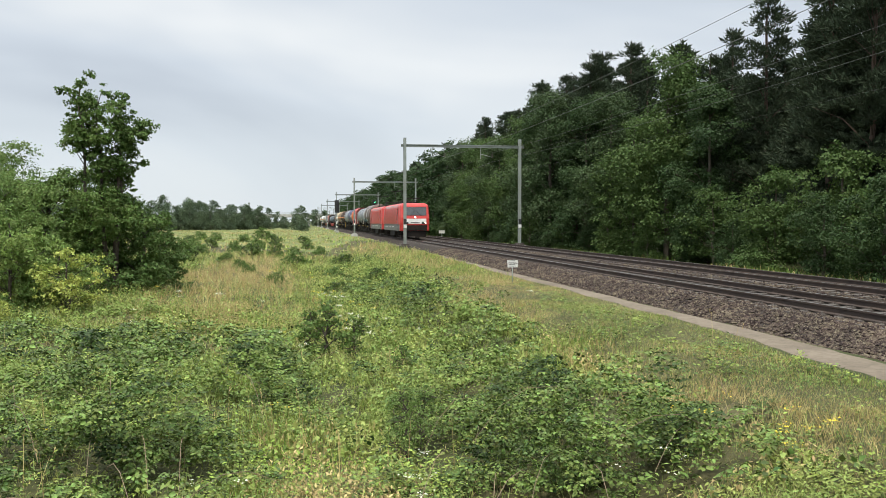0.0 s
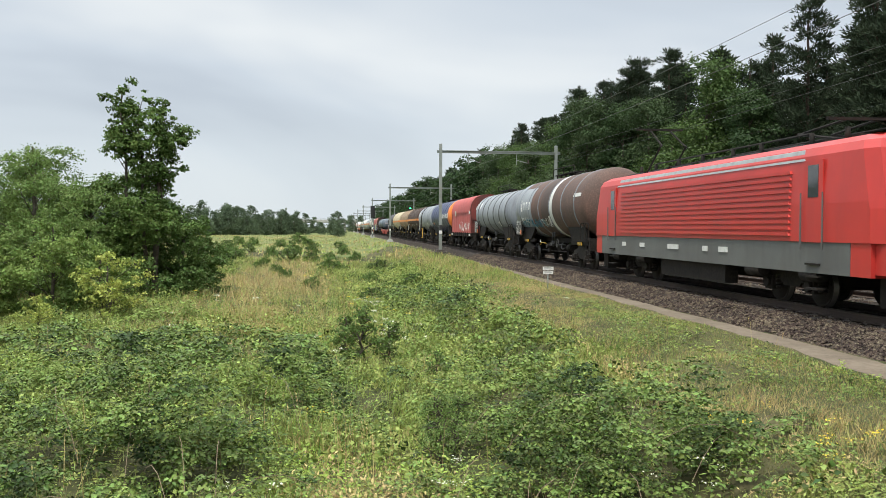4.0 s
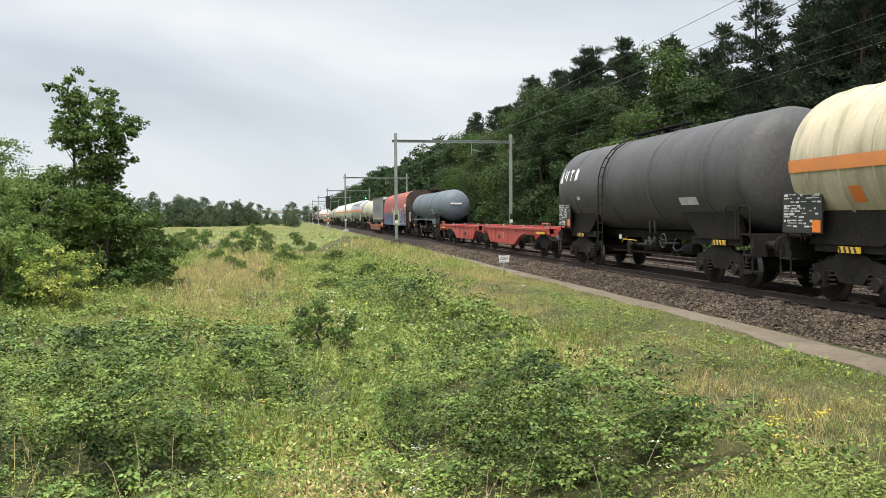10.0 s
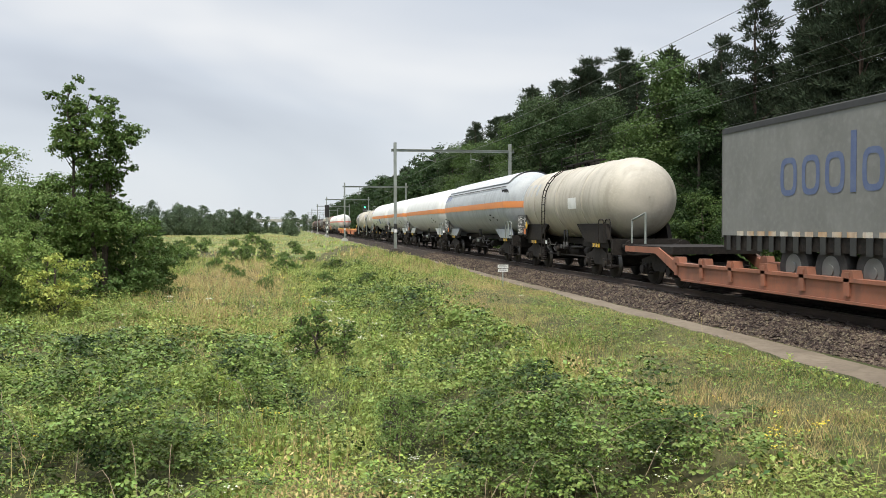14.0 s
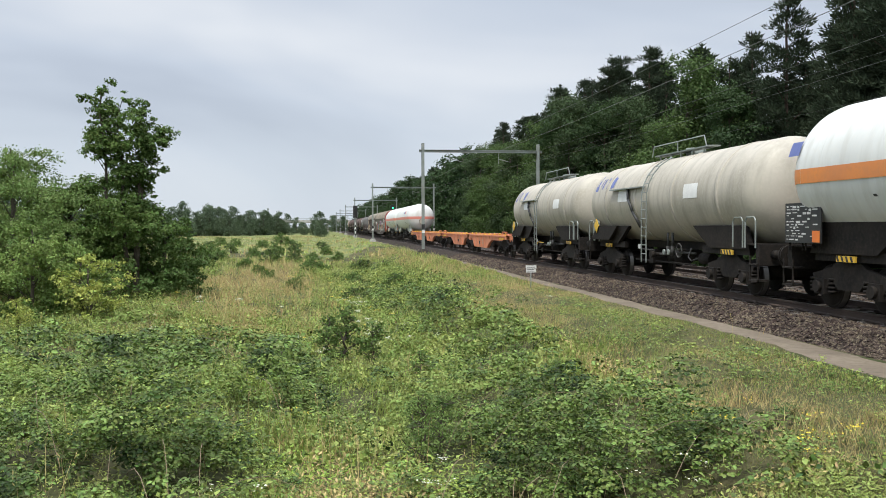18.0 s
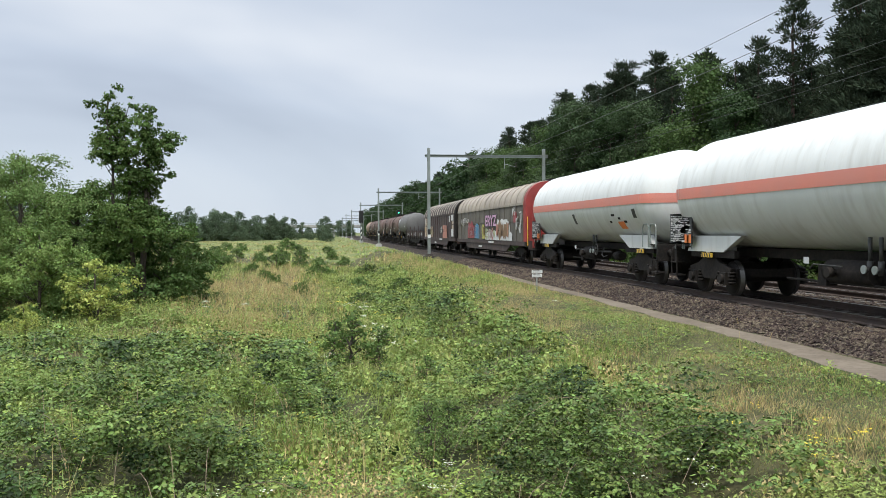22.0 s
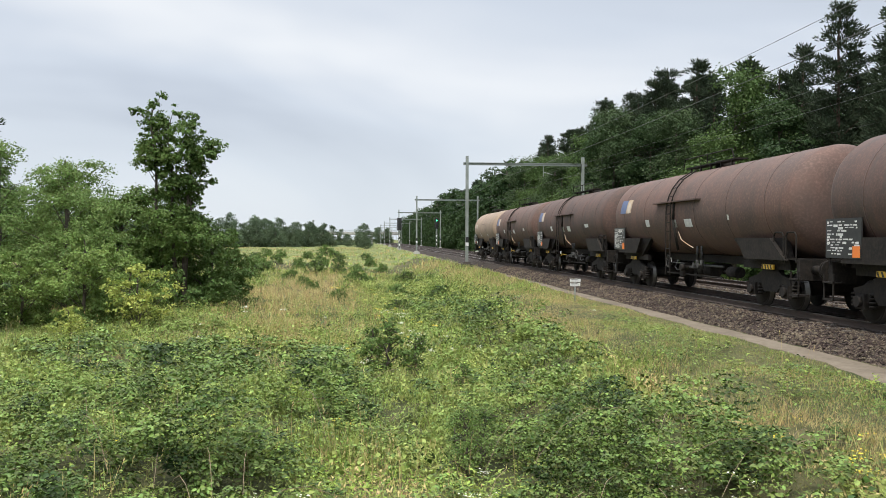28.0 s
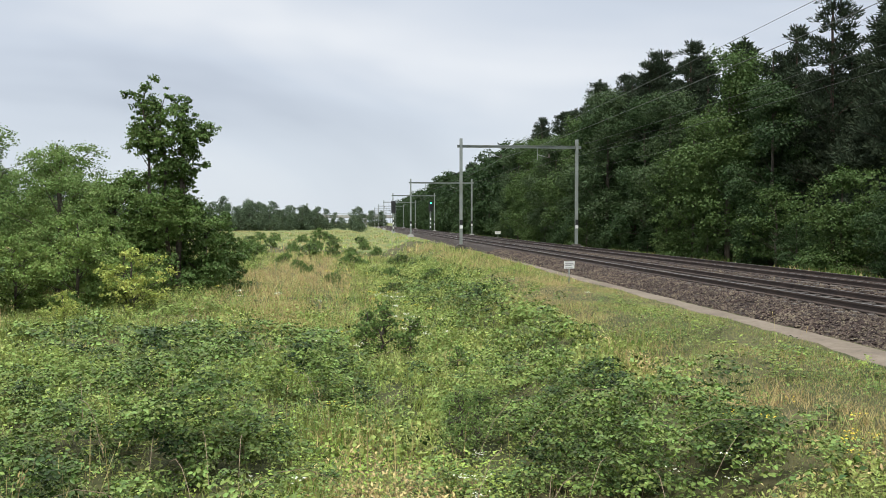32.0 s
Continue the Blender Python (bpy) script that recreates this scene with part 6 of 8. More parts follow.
def stake_wagon():
    t, L = wagon("stake_wagon", "empty brown low-sided stake wagon with sprayed tags", "flat wagon", 574.0, 592.1)
    h = L / 2 - 0.65
    m = M_wallbrown
    part("floor", Shape().box(-1.35, 1.35, -h, h, 1.1, 1.25), m, t)
    n = 8
    for i in range(n):
        a = -h + i * 2 * h / n
        b = a + 2 * h / n - 0.04
        part("side_board", Shape().box(-1.4, -1.35, a, b, 1.25, 1.75).box(-1.41, -1.4, a, b, 1.68, 1.75), m, t)
        part("far_side_board", Shape().box(1.35, 1.4, a, b, 1.25, 1.75), m, t)
        part("stake", Shape().box(-1.47, -1.40, b - 0.03, b + 0.09, 0.95, 2.35 if i % 2 else 1.95), m, t)
        part("stake_latch", Shape().box(-1.5, -1.42, b - 0.2, b + 0.22, 0.9, 1.25), M_under, t)
        part("far_stake", Shape().box(1.40, 1.47, b - 0.03, b + 0.09, 0.95, 2.2), m, t)
    for sy in (-1, 1):
        part("end_board", Shape().box(-1.35, 1.35, *sorted((sy * h, sy * (h - 0.06))), 1.25, 1.8), m, t)
    part("underframe", Shape().box(-1.35, -1.25, -h, h, 0.85, 1.1).box(1.25, 1.35, -h, h, 0.85, 1.1).box(-0.3, 0.3, -h, h, 0.75, 1.1).plate([(-4.5, 0.85), (-3.0, 0.55), (3.0, 0.55), (4.5, 0.85)], -1.3, -1.22), M_under, t)
    for a_, b_ in ((-7.6, -5.4), (-2.0, -0.4), (2.2, 3.4), (6.0, 7.6)):
        tag_lines(t, a_, b_, 1.3, 1.66, lambda z: -1.412, 2, int(40 + a_), 0.009)
    running_gear(t, L, (-h + 2.3, h - 2.3))


stake_wagon()


def w28():
    t, L, r, zc = tank_wagon("dusty grey tank wagon with raised bands", 592.1, 604.8, M_dustgrey, 1.42, 2.68, bands=7, band_mat=M_dustgrey, end=0.6)
    logo(t, r, zc, 5.0, 2.95, 0.5, M_white)
    marks(t, r, zc, [(-3.4, -3.0, 2.3, 2.6)], M_white)


w28()


def brown_tank(s0, s1, k):
    paint = M_rust if k % 2 else M_rust2
    t, L, r, zc = tank_wagon("rust-brown tank wagon with a side ladder and white data panel", s0, s1, paint, 1.4, 2.66, bands=6, band_mat=M_rust, band_w=0.02, band_h=0.008, lad=1.2 - 0.2 * (k % 3), gear=M_under, end=0.45)
    rr = random.Random(k)
    marks(t, r, zc, [(3.0, 3.4, 2.2, 2.45), (-0.9, -0.3, 2.15, 2.4), (0.4, 0.6, 2.15, 2.4), (-4.6 + rr.random(), -4.0 + rr.random() * 0.5, 2.3, 2.45)])
    if k > 1:
        marks(t, r, zc, [(5.6, 6.3, 2.75, 3.25)], M_fadeblue, "faded blue patch")
        marks(t, r, zc, [(5.0, 5.6, 2.75, 3.25)], M_rustpale, "pale patch")
    part("side_shelf", Shape().box(-1.52, -1.3, -1.6, 2.2, 2.96, 3.0), M_rust, t)
    part("drain_pipe", Shape().pipe([(-1.38, 0.5, 2.96), (-1.44, 0.5, 2.4), (-1.25, 0.5, 1.4)], 0.045, 8), M_under, t)
    part("safety_chain", Shape().pipe([(-1.36, 0.2, 2.0), (-1.34, 0.0, 1.75), (-1.32, -0.5, 1.6), (-1.3, -0.9, 1.5)], 0.014, 5), M_rustpale, t, "pale hanging cable")
    for sy in (-1, 1):
        part("end_apron", Shape().plate([(sy * (L / 2 - 1.2), 1.25), (sy * (L / 2 - 3.4), 1.25), (sy * (L / 2 - 3.9), 1.8), (sy * (L / 2 - 2.0), 1.8)], -1.34, -1.24), M_under, t)


for k_, (a_, b_) in enumerate(((604.8, 619.6), (619.6, 635.4), (635.4, 651.3), (651.3, 666.6), (666.6, 682.0))):
    brown_tank(a_, b_, k_)


def tail():
    t, L, r, zc = tank_wagon("dusty pinkish-beige tank wagon at the tail of the train", 682.0, 694.7, M_beige, 1.38, 2.68, bands=4, band_mat=M_beige, band_w=0.015, band_h=0.008, gear=M_under, end=0.6)
    marks(t, r, zc, [(4.2, 5.0, 2.75, 3.05), (3.4, 4.1, 2.72, 3.05)], M_rustpale, "pale painted panels")
    marks(t, r, zc, [(1.6, 1.9, 2.0, 2.3), (-2.2, -1.9, 2.0, 2.2)], M_bar)
    part("seam_frame", on_tank(Shape(), r, zc, [(-1.0, 1.0, 3.0, 3.03), (2.4, 2.42, 2.6, 3.1), (2.8, 2.82, 2.6, 3.1), (-1.8, -1.4, 2.5, 2.53)]), M_rust, t)


tail()

# ---- plants ----
LEAF = dict(rough=0.62, fine=8.0, bump=0.0, leaf=0.28, spec=0.2)
M_oak = mat("oak_leaf", (0.125, 0.195, 0.05), (0.078, 0.132, 0.036), scale=0.35, per_piece=0.35, **LEAF)
# the haze of distance is put into this paler, greyer leaf colour
M_hazedleaf = mat("hazed_far_leaf", (0.09, 0.13, 0.074), (0.125, 0.17, 0.09), scale=0.15, per_piece=0.2, **LEAF)
M_woodmid = mat("dull_woodland_leaf", (0.048, 0.082, 0.032), (0.066, 0.10, 0.038), scale=0.2, per_piece=0.22, **LEAF)
M_wood = mat("woodland_leaf", (0.036, 0.068, 0.024), (0.05, 0.088, 0.028), scale=0.12, per_piece=0.22, **LEAF)
M_woodlight = mat("bright_woodland_leaf", (0.062, 0.108, 0.030), (0.082, 0.13, 0.036), scale=0.2, per_piece=0.22, **LEAF)
M_shrub = mat("light_green_shrub_leaf", (0.21, 0.29, 0.075), (0.115, 0.19, 0.05), scale=0.6, per_piece=0.35, **LEAF)
M_robin = mat("olive_green_leaf", (0.18, 0.26, 0.074), (0.115, 0.185, 0.054), scale=0.4, per_piece=0.35, **LEAF)
M_lime = mat("yellow_green_leaf", (0.44, 0.47, 0.12), (0.29, 0.37, 0.09), scale=1.2, per_piece=0.3, **LEAF)
M_needle = mat("dark_pine_needles", (0.038, 0.054, 0.034), (0.054, 0.072, 0.042), scale=0.3, per_piece=0.35, rough=0.85, fine=8.0, bump=0.0, leaf=0.12, spec=0.08)
# dark clump-sized blotches put the shade of bramble hollows into the leaf colour
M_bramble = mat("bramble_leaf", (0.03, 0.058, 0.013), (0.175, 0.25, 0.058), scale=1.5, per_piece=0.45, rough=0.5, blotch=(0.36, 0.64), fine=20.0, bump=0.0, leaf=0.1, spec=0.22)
M_weed = mat("tall_weed_leaf", (0.155, 0.225, 0.056), (0.245, 0.31, 0.085), scale=0.6, per_piece=0.4, **LEAF)
M_herb = mat("fresh_herb_leaf", (0.275, 0.34, 0.09), (0.365, 0.405, 0.125), scale=0.5, per_piece=0.35, **LEAF)
M_grass = mat("green_grass_blade", (0.3, 0.365, 0.1), (0.42, 0.41, 0.17), 0.6, scale=0.33, c3=(0.15, 0.222, 0.045), fine=3.0, bump=0.0, per_piece=0.65, leaf=0.3, spec=0.25)
M_grassdark = mat("dark_green_grass_blade", (0.10, 0.175, 0.035), (0.15, 0.22, 0.05), 0.6, scale=0.5, bump=0.0, per_piece=0.35, leaf=0.3, spec=0.25)
M_grasslight = mat("bright_green_grass_blade", (0.28, 0.39, 0.07), (0.34, 0.41, 0.1), 0.6, scale=0.5, bump=0.0, per_piece=0.3, leaf=0.3, spec=0.25)
M_straw = mat("dry_straw_grass", (0.58, 0.46, 0.22), (0.47, 0.39, 0.175), 0.7, scale=0.5, c3=(0.33, 0.19, 0.10), fine=3.0, bump=0.0, per_piece=0.3, leaf=0.25, spec=0.2)
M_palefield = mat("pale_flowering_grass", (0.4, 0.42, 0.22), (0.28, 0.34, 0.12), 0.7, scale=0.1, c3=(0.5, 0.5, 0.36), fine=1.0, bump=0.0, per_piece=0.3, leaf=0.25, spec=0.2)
M_bark = mat("grey_brown_bark", (0.10, 0.082, 0.062), (0.06, 0.05, 0.04), 0.95, scale=3.0, fine=20.0, bump=0.8, stretch=(1, 1, 0.2))
M_pinebark = mat("reddish_pine_bark", (0.085, 0.055, 0.04), (0.055, 0.04, 0.032), 0.95, scale=2.5, fine=16.0, bump=0.8, stretch=(1, 1, 0.25))
M_cane = mat("dry_bramble_cane", (0.26, 0.19, 0.12), (0.18, 0.13, 0.09), 0.8, bump=0.1)
M_petal = mat("white_flower", (0.7, 0.7, 0.58), (0.6, 0.61, 0.45), 0.7, bump=0.0, leaf=0.2)
M_yellowfl = mat("yellow_flower", (0.75, 0.55, 0.04), (0.65, 0.5, 0.06), 0.7, bump=0.0, leaf=0.2)


def limbs(trunk_pts, ends, r0, rng_, wob=0.25):
    """A tapered trunk through trunk_pts and a limb to each end, leaving the trunk lower down."""
    s = Shape()
    n = len(trunk_pts)
    for i in range(n - 1):
        s.rod(trunk_pts[i], trunk_pts[i + 1], r0 * (1 - i / n) ** 0.8 + 0.015, 8, r0 * (1 - (i + 1) / n) ** 0.8 + 0.015, caps=False)
    top = trunk_pts[-1][2]
    for e in ends:
        zf = max(trunk_pts[0][2] + 0.15 * top, min(top * 0.97, e[2] - 0.75 * math.hypot(e[0], e[1])))
        k = min(n - 2, max(0, int((zf - trunk_pts[0][2]) / (top - trunk_pts[0][2] + 1e-6) * (n - 1))))
        a, b = Vector(trunk_pts[k]), Vector(trunk_pts[k + 1])
        st = a.lerp(b, min(1, max(0, (zf - a.z) / max(0.01, b.z - a.z))))
        m = st.lerp(Vector(e), 0.5) + Vector((rng_.uniform(-wob, wob), rng_.uniform(-wob, wob), 0.12 * (Vector(e) - st).length))
        rr = max(0.012, r0 * 0.28 * (1 - 0.6 * k / n))
        s.rod(st, m, rr, 5, rr * 0.65, caps=False).rod(m, e, rr * 0.65, 5, 0.01, caps=False)
    return s


def sprays(C, R, nleaf, size, paint, r, flat, name="crown", density=15.0, floor=0.03):
    """Leaves in small flat sprays over the upper and outer side of rounded lobes (centres C, radii R), so that hollows stay dark."""
    m = np.maximum(5, (density * R ** 1.5).astype(int))
    lobe = np.repeat(np.arange(len(C)), m)
    n = len(lobe)
    d = r.normal(size=(n, 3)) + np.array([0, 0, 0.38])
    d /= np.linalg.norm(d, axis=1, keepdims=True)
    S = C[lobe] + d * (R[lobe] * (0.62 + 0.5 * r.random(n)))[:, None] * np.array([1, 1, flat])
    w = np.maximum(0.07, R[lobe] * r.uniform(0.16, 0.36, n))
    k = r.choice(n, nleaf, p=w ** 1.6 / (w ** 1.6).sum())
    g = r.normal(size=(nleaf, 3)) * np.array([0.72, 0.72, 0.5])
    P = S[k] + g * w[k][:, None]
    P[:, 2] = np.maximum(P[:, 2], floor)
    D = d[k] * np.array([0.5, 0.5, 0.0]) + g * 0.5 + r.normal(0, 0.6, (nleaf, 3)) + np.array([0, 0, -0.35])
    U = d[k] * 1.1 + g * 0.5 + r.normal(0, 0.4, (nleaf, 3)) + np.array([0, 0, 0.3])
    return leaf_mesh(name, P, D, U, size * (0.65 + 0.7 * r.random(nleaf)), paint)


def broadleaf(name, hgt, env, nclus, nleaf, size, seed, paint, cr=(0.7, 1.3), lean=0.0, trunk_r=0.2, flat=0.75, jag=0.5):
    """env: rows of (height share, radius); lobes fill that envelope, denser towards its surface. Returns crown and trunk meshes."""
    r = np.random.default_rng(seed)
    rr = random.Random(seed)
    hs, rs = [h for h, _ in env], [q for _, q in env]
    lo, hi = hs[0], hs[-1]
    C, R = [], []
    w = np.interp(np.linspace(lo, hi, 60), hs, rs) + 0.15
    for i in range(nclus):
        h = rr.choices(np.linspace(lo, hi, 60), w)[0]
        q = np.interp(h, hs, rs)
        a = rr.uniform(0, 2 * math.pi)
        d = q * (rr.random() ** 0.45) * rr.uniform(1 - jag * 0.4, 1 + jag * 0.25)
        C.append((d * math.cos(a) + lean * h * hgt, d * math.sin(a), h * hgt))
        R.append(rr.uniform(*cr))
    C, R = np.array(C), np.array(R)
    crown = sprays(C, R, nleaf, size, paint, r, flat)
    n = 9
    tp = [(lean * hgt * i / n * 0.9 + 0.08 * rr.uniform(-1, 1) * (i > 0), 0.08 * rr.uniform(-1, 1) * (i > 0), -0.3 + (hgt * hi * 0.93 + 0.3) * i / n) for i in range(n + 1)]
    idx = rr.sample(range(nclus), min(nclus, 26))
    trunk = limbs(tp, [tuple(C[i]) for i in idx], trunk_r, rr).mesh("trunk", M_bark)
    return crown, trunk


def young_oak():
    """Three ascending stems over the skirt, each ending in loose tufts of leaves at the tips of its boughs."""
    r, rr = np.random.default_rng(11), random.Random(11)
    C, R, s = [], [], Shape()
    for x0, x1, top, spread, n in ((-0.45, -1.35, 9.9, 0.95, 20), (-0.15, -0.4, 9.2, 1.0, 19), (0.2, 0.6, 9.2, 0.9, 21), (0.3, 0.6, 7.4, 0.7, 14)):
        pts = [(x0 + (x1 - x0) * f ** 0.8 + rr.gauss(0, 0.05), rr.gauss(0, 0.08), 0.2 + (top - 0.2) * f) for f in [i / 8 for i in range(9)]]
        for i in range(8):
            s.rod(pts[i], pts[i + 1], 0.12 * (1 - i / 8.5) + 0.012, 7, 0.12 * (1 - (i + 1) / 8.5) + 0.012, caps=False)
        for k in range(n):
            f = 0.52 + 0.48 * ((k + rr.random()) / n) ** 0.8
            a = rr.uniform(0, 6.283)
            q = spread * rr.uniform(0.35, 1.25) * (0.55 + 0.6 * smooth(0.5, 0.75, f) - 0.6 * smooth(0.84, 1.0, f))
            c = Vector(pts[0]).lerp(Vector(pts[8]), f)
            c.x = float(np.interp(c.z, [p[2] for p in pts], [p[0] for p in pts]))
            e = (c.x + q * math.cos(a), c.y + q * math.sin(a), c.z + rr.uniform(-0.1, 0.45))
            s.rod(c - Vector((0, 0, 0.35)), e, 0.028, 5, 0.008, caps=False)
            C.append(e); R.append(rr.uniform(0.28, 0.58) * (1.0 if f < 0.9 else 0.75))
    C, R = np.array(C), np.array(R)
    return sprays(C, R, 16500, 0.12, M_oak, r, 0.8, density=34.0), s.mesh("trunk", M_bark)


def pine(hgt, nleaf, seed, bare=0.4, rad=3.0, size=0.3):
    r = np.random.default_rng(seed)
    rr = random.Random(seed)
    C, R, O, E = [], [], [], []
    z = bare * hgt
    while z < hgt - 0.3:
        f = (z - bare * hgt) / (hgt - bare * hgt)
        q0 = rad * (1.0 - f ** 1.6) ** 0.8 * (0.65 + 0.35 * min(1, f * 4)) + 0.25
        for j in range(rr.randint(4, 6)):
            a = rr.uniform(0, 2 * math.pi)
            q = q0 * rr.uniform(0.55, 1.12)
            e = (q * math.cos(a), q * math.sin(a), z + q * rr.uniform(0.0, 0.3))
            E.append(e)
            m = max(2, int(q / 0.45))
            for i in range(m):
                s = 0.12 + 0.88 * (i + 1) / m
                C.append((e[0] * s + rr.gauss(0, 0.18), e[1] * s + rr.gauss(0, 0.18), z + (e[2] - z) * s + 0.1 + rr.gauss(0, 0.1)))
                R.append(rr.uniform(0.34, 0.62))
                O.append((math.cos(a) * 0.7, math.sin(a) * 0.7, 0.7))
        z += rr.uniform(0.4, 0.7)
    for i in range(5):
        C.append((0, 0, hgt - 0.25 * i)); R.append(0.22); O.append((0, 0, 1))
    C, R, O = np.array(C), np.array(R), np.array(O)
    k = r.choice(len(C), nleaf, p=R ** 1.5 / (R ** 1.5).sum())
    d = r.normal(size=(nleaf, 3)); d /= np.linalg.norm(d, axis=1, keepdims=True)
    P = C[k] + d * (R[k] * r.random(nleaf) ** 0.5)[:, None] * np.array([1, 1, 0.7])
    D = d * 0.8 + O[k] + r.normal(0, 0.25, (nleaf, 3))
    crown = leaf_mesh("crown", P, D, r.normal(size=(nleaf, 3)), size * (0.7 + 0.6 * r.random(nleaf)), M_needle, shape=((0, -0.5), (0.13, 0.05), (0, 0.55), (-0.13, 0.05)))
    n = 8
    tp = [(0.12 * rr.uniform(-1, 1), 0.12 * rr.uniform(-1, 1), -0.3 + (hgt + 0.2) * i / n) for i in range(n + 1)]
    s = limbs(tp, rr.sample(E, min(30, len(E))), 0.2, rr, 0.1)
    for i in range(8):  # dead stubs on the bare trunk
        zz, a = rr.uniform(0.15, bare) * hgt, rr.uniform(0, 6.28)
        s.rod((0, 0, zz), (1.3 * math.cos(a), 1.3 * math.sin(a), zz + 0.2), 0.025, 4, 0.008, caps=False)
    return crown, s.mesh("trunk", M_pinebark)


def plant(name, label, category, meshes, x, y, rz=0.0, scale=1.0, group="", dz=0.0, names=("crown", "trunk")):
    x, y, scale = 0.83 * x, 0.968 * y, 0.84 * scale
    t = thing(name, label, category, None, group)
    t.matrix_basis = pose(x, y, ground_z(x, y) + dz, 0, 0, rz) @ Matrix.Scale(scale, 4)
    for nm, me in zip(names, meshes):
        if me:
            part(nm, me, None, t)
    return t


def left_thicket():
    # young oak: a dense skirt to the ground and a looser upper crown on bare stems
    oak = young_oak()
    ot = plant("oak_tree", "young oak with dark dense skirt and open upper crown", "tree", oak, -8.95, 37.0)
    part("skirt", broadleaf("oak", 5.0, [(0.02, 2.5), (0.2, 3.0), (0.55, 2.7), (0.85, 1.7), (1.0, 0.6)], 80, 24000, 0.12, 18, M_oak, (0.45, 0.9), jag=0.9)[0], None, ot)
    skirt = broadleaf("oak_skirt", 5.2, [(0.03, 2.6), (0.4, 2.8), (0.75, 2.0), (1.0, 0.7)], 60, 15000, 0.125, 12, M_oak, (0.4, 0.8))
    plant("oak_bush", "dark green oak scrub beside the young oak", "bush", skirt, -7.6, 38.0, 0, 0.8)
    plant("oak_bush", "dark green oak scrub beside the young oak", "bush", skirt, -12.0, 38.0, 140, 1.1)
    rob = [broadleaf("robinia", 7.0, [(0.03, 2.2), (0.3, 2.9), (0.6, 2.8), (0.8, 2.0), (0.95, 1.0), (1.0, 0.3)], 100, 24000, 0.085, 13 + i, M_robin, (0.3, 0.85), 0.03, 0.12, 0.5, 1.3) for i in range(2)]
    for k, (x, y, s, rz) in enumerate(((-13.0, 33.5, 1.0, 0), (-16.0, 34.0, 1.05, 80), (-14.6, 38.5, 1.12, 200), (-18.8, 33.0, 1.05, 140), (-20.5, 37.0, 1.2, 20), (-11.2, 42.0, 0.85, 250))):
        plant("locust_tree", "pale green feathery young locust tree in the thicket", "tree", rob[k % 2], x, y, rz, s, "trees of the thicket")
    pn = pine(10.5, 8000, 3, 0.15, 2.2)
    plant("pine_tree", "dark young pine rising over the thicket", "tree", pn, -22.0, 45.0)
    plant("pine_tree", "dark young pine rising over the thicket", "tree", pn, -29.0, 50.0, 50, 1.1)
    low = broadleaf("low", 3.4, [(0.02, 1.5), (0.4, 1.7), (0.75, 1.2), (1.0, 0.4)], 48, 12000, 0.085, 21, M_shrub, (0.3, 0.65), 0.0, 0.06, 0.5, 1.2)
    for x, y, s, rz in ((-10.7, 29.6, 1.08, 0), (-8.9, 29.4, 0.8, 110), (-12.9, 29.2, 0.9, 70), (-15.0, 28.4, 0.8, 200), (-17.0, 28.0, 0.8, 170)):
        plant("shrub", "leafy light green shrub at the thicket's edge", "bush", low, x, y, rz, s, "shrubs of the thicket")
    grey = broadleaf("grey", 2.6, [(0.02, 1.3), (0.5, 1.5), (1.0, 0.5)], 40, 7000, 0.11, 22, M_bramble, (0.35, 0.6))
    plant("shrub", "dull green dense shrub at the thicket's edge", "bush", grey, -13.6, 27.2, 30, 0.9, "shrubs of the thicket")
    plant("shrub", "dull green dense shrub at the thicket's edge", "bush", grey, -18.0, 26.0, 120, 1.1, "shrubs of the thicket")
    lime = broadleaf("lime", 2.1, [(0.05, 0.7), (0.5, 1.1), (0.8, 0.9), (1.0, 0.3)], 34, 3000, 0.07, 23, M_lime, (0.2, 0.45), 0.0, 0.035, 0.45, 1.2)
    plant("shrub", "bright yellow-green airy shrub among brambles", "bush", lime, -8.25, 28.2, 0, 1.15, "shrubs of the thicket")
    plant("shrub", "small bright yellow-green shrub among brambles", "bush", lime, -9.9, 26.0, 100, 0.55, "shrubs of the thicket")


left_thicket()


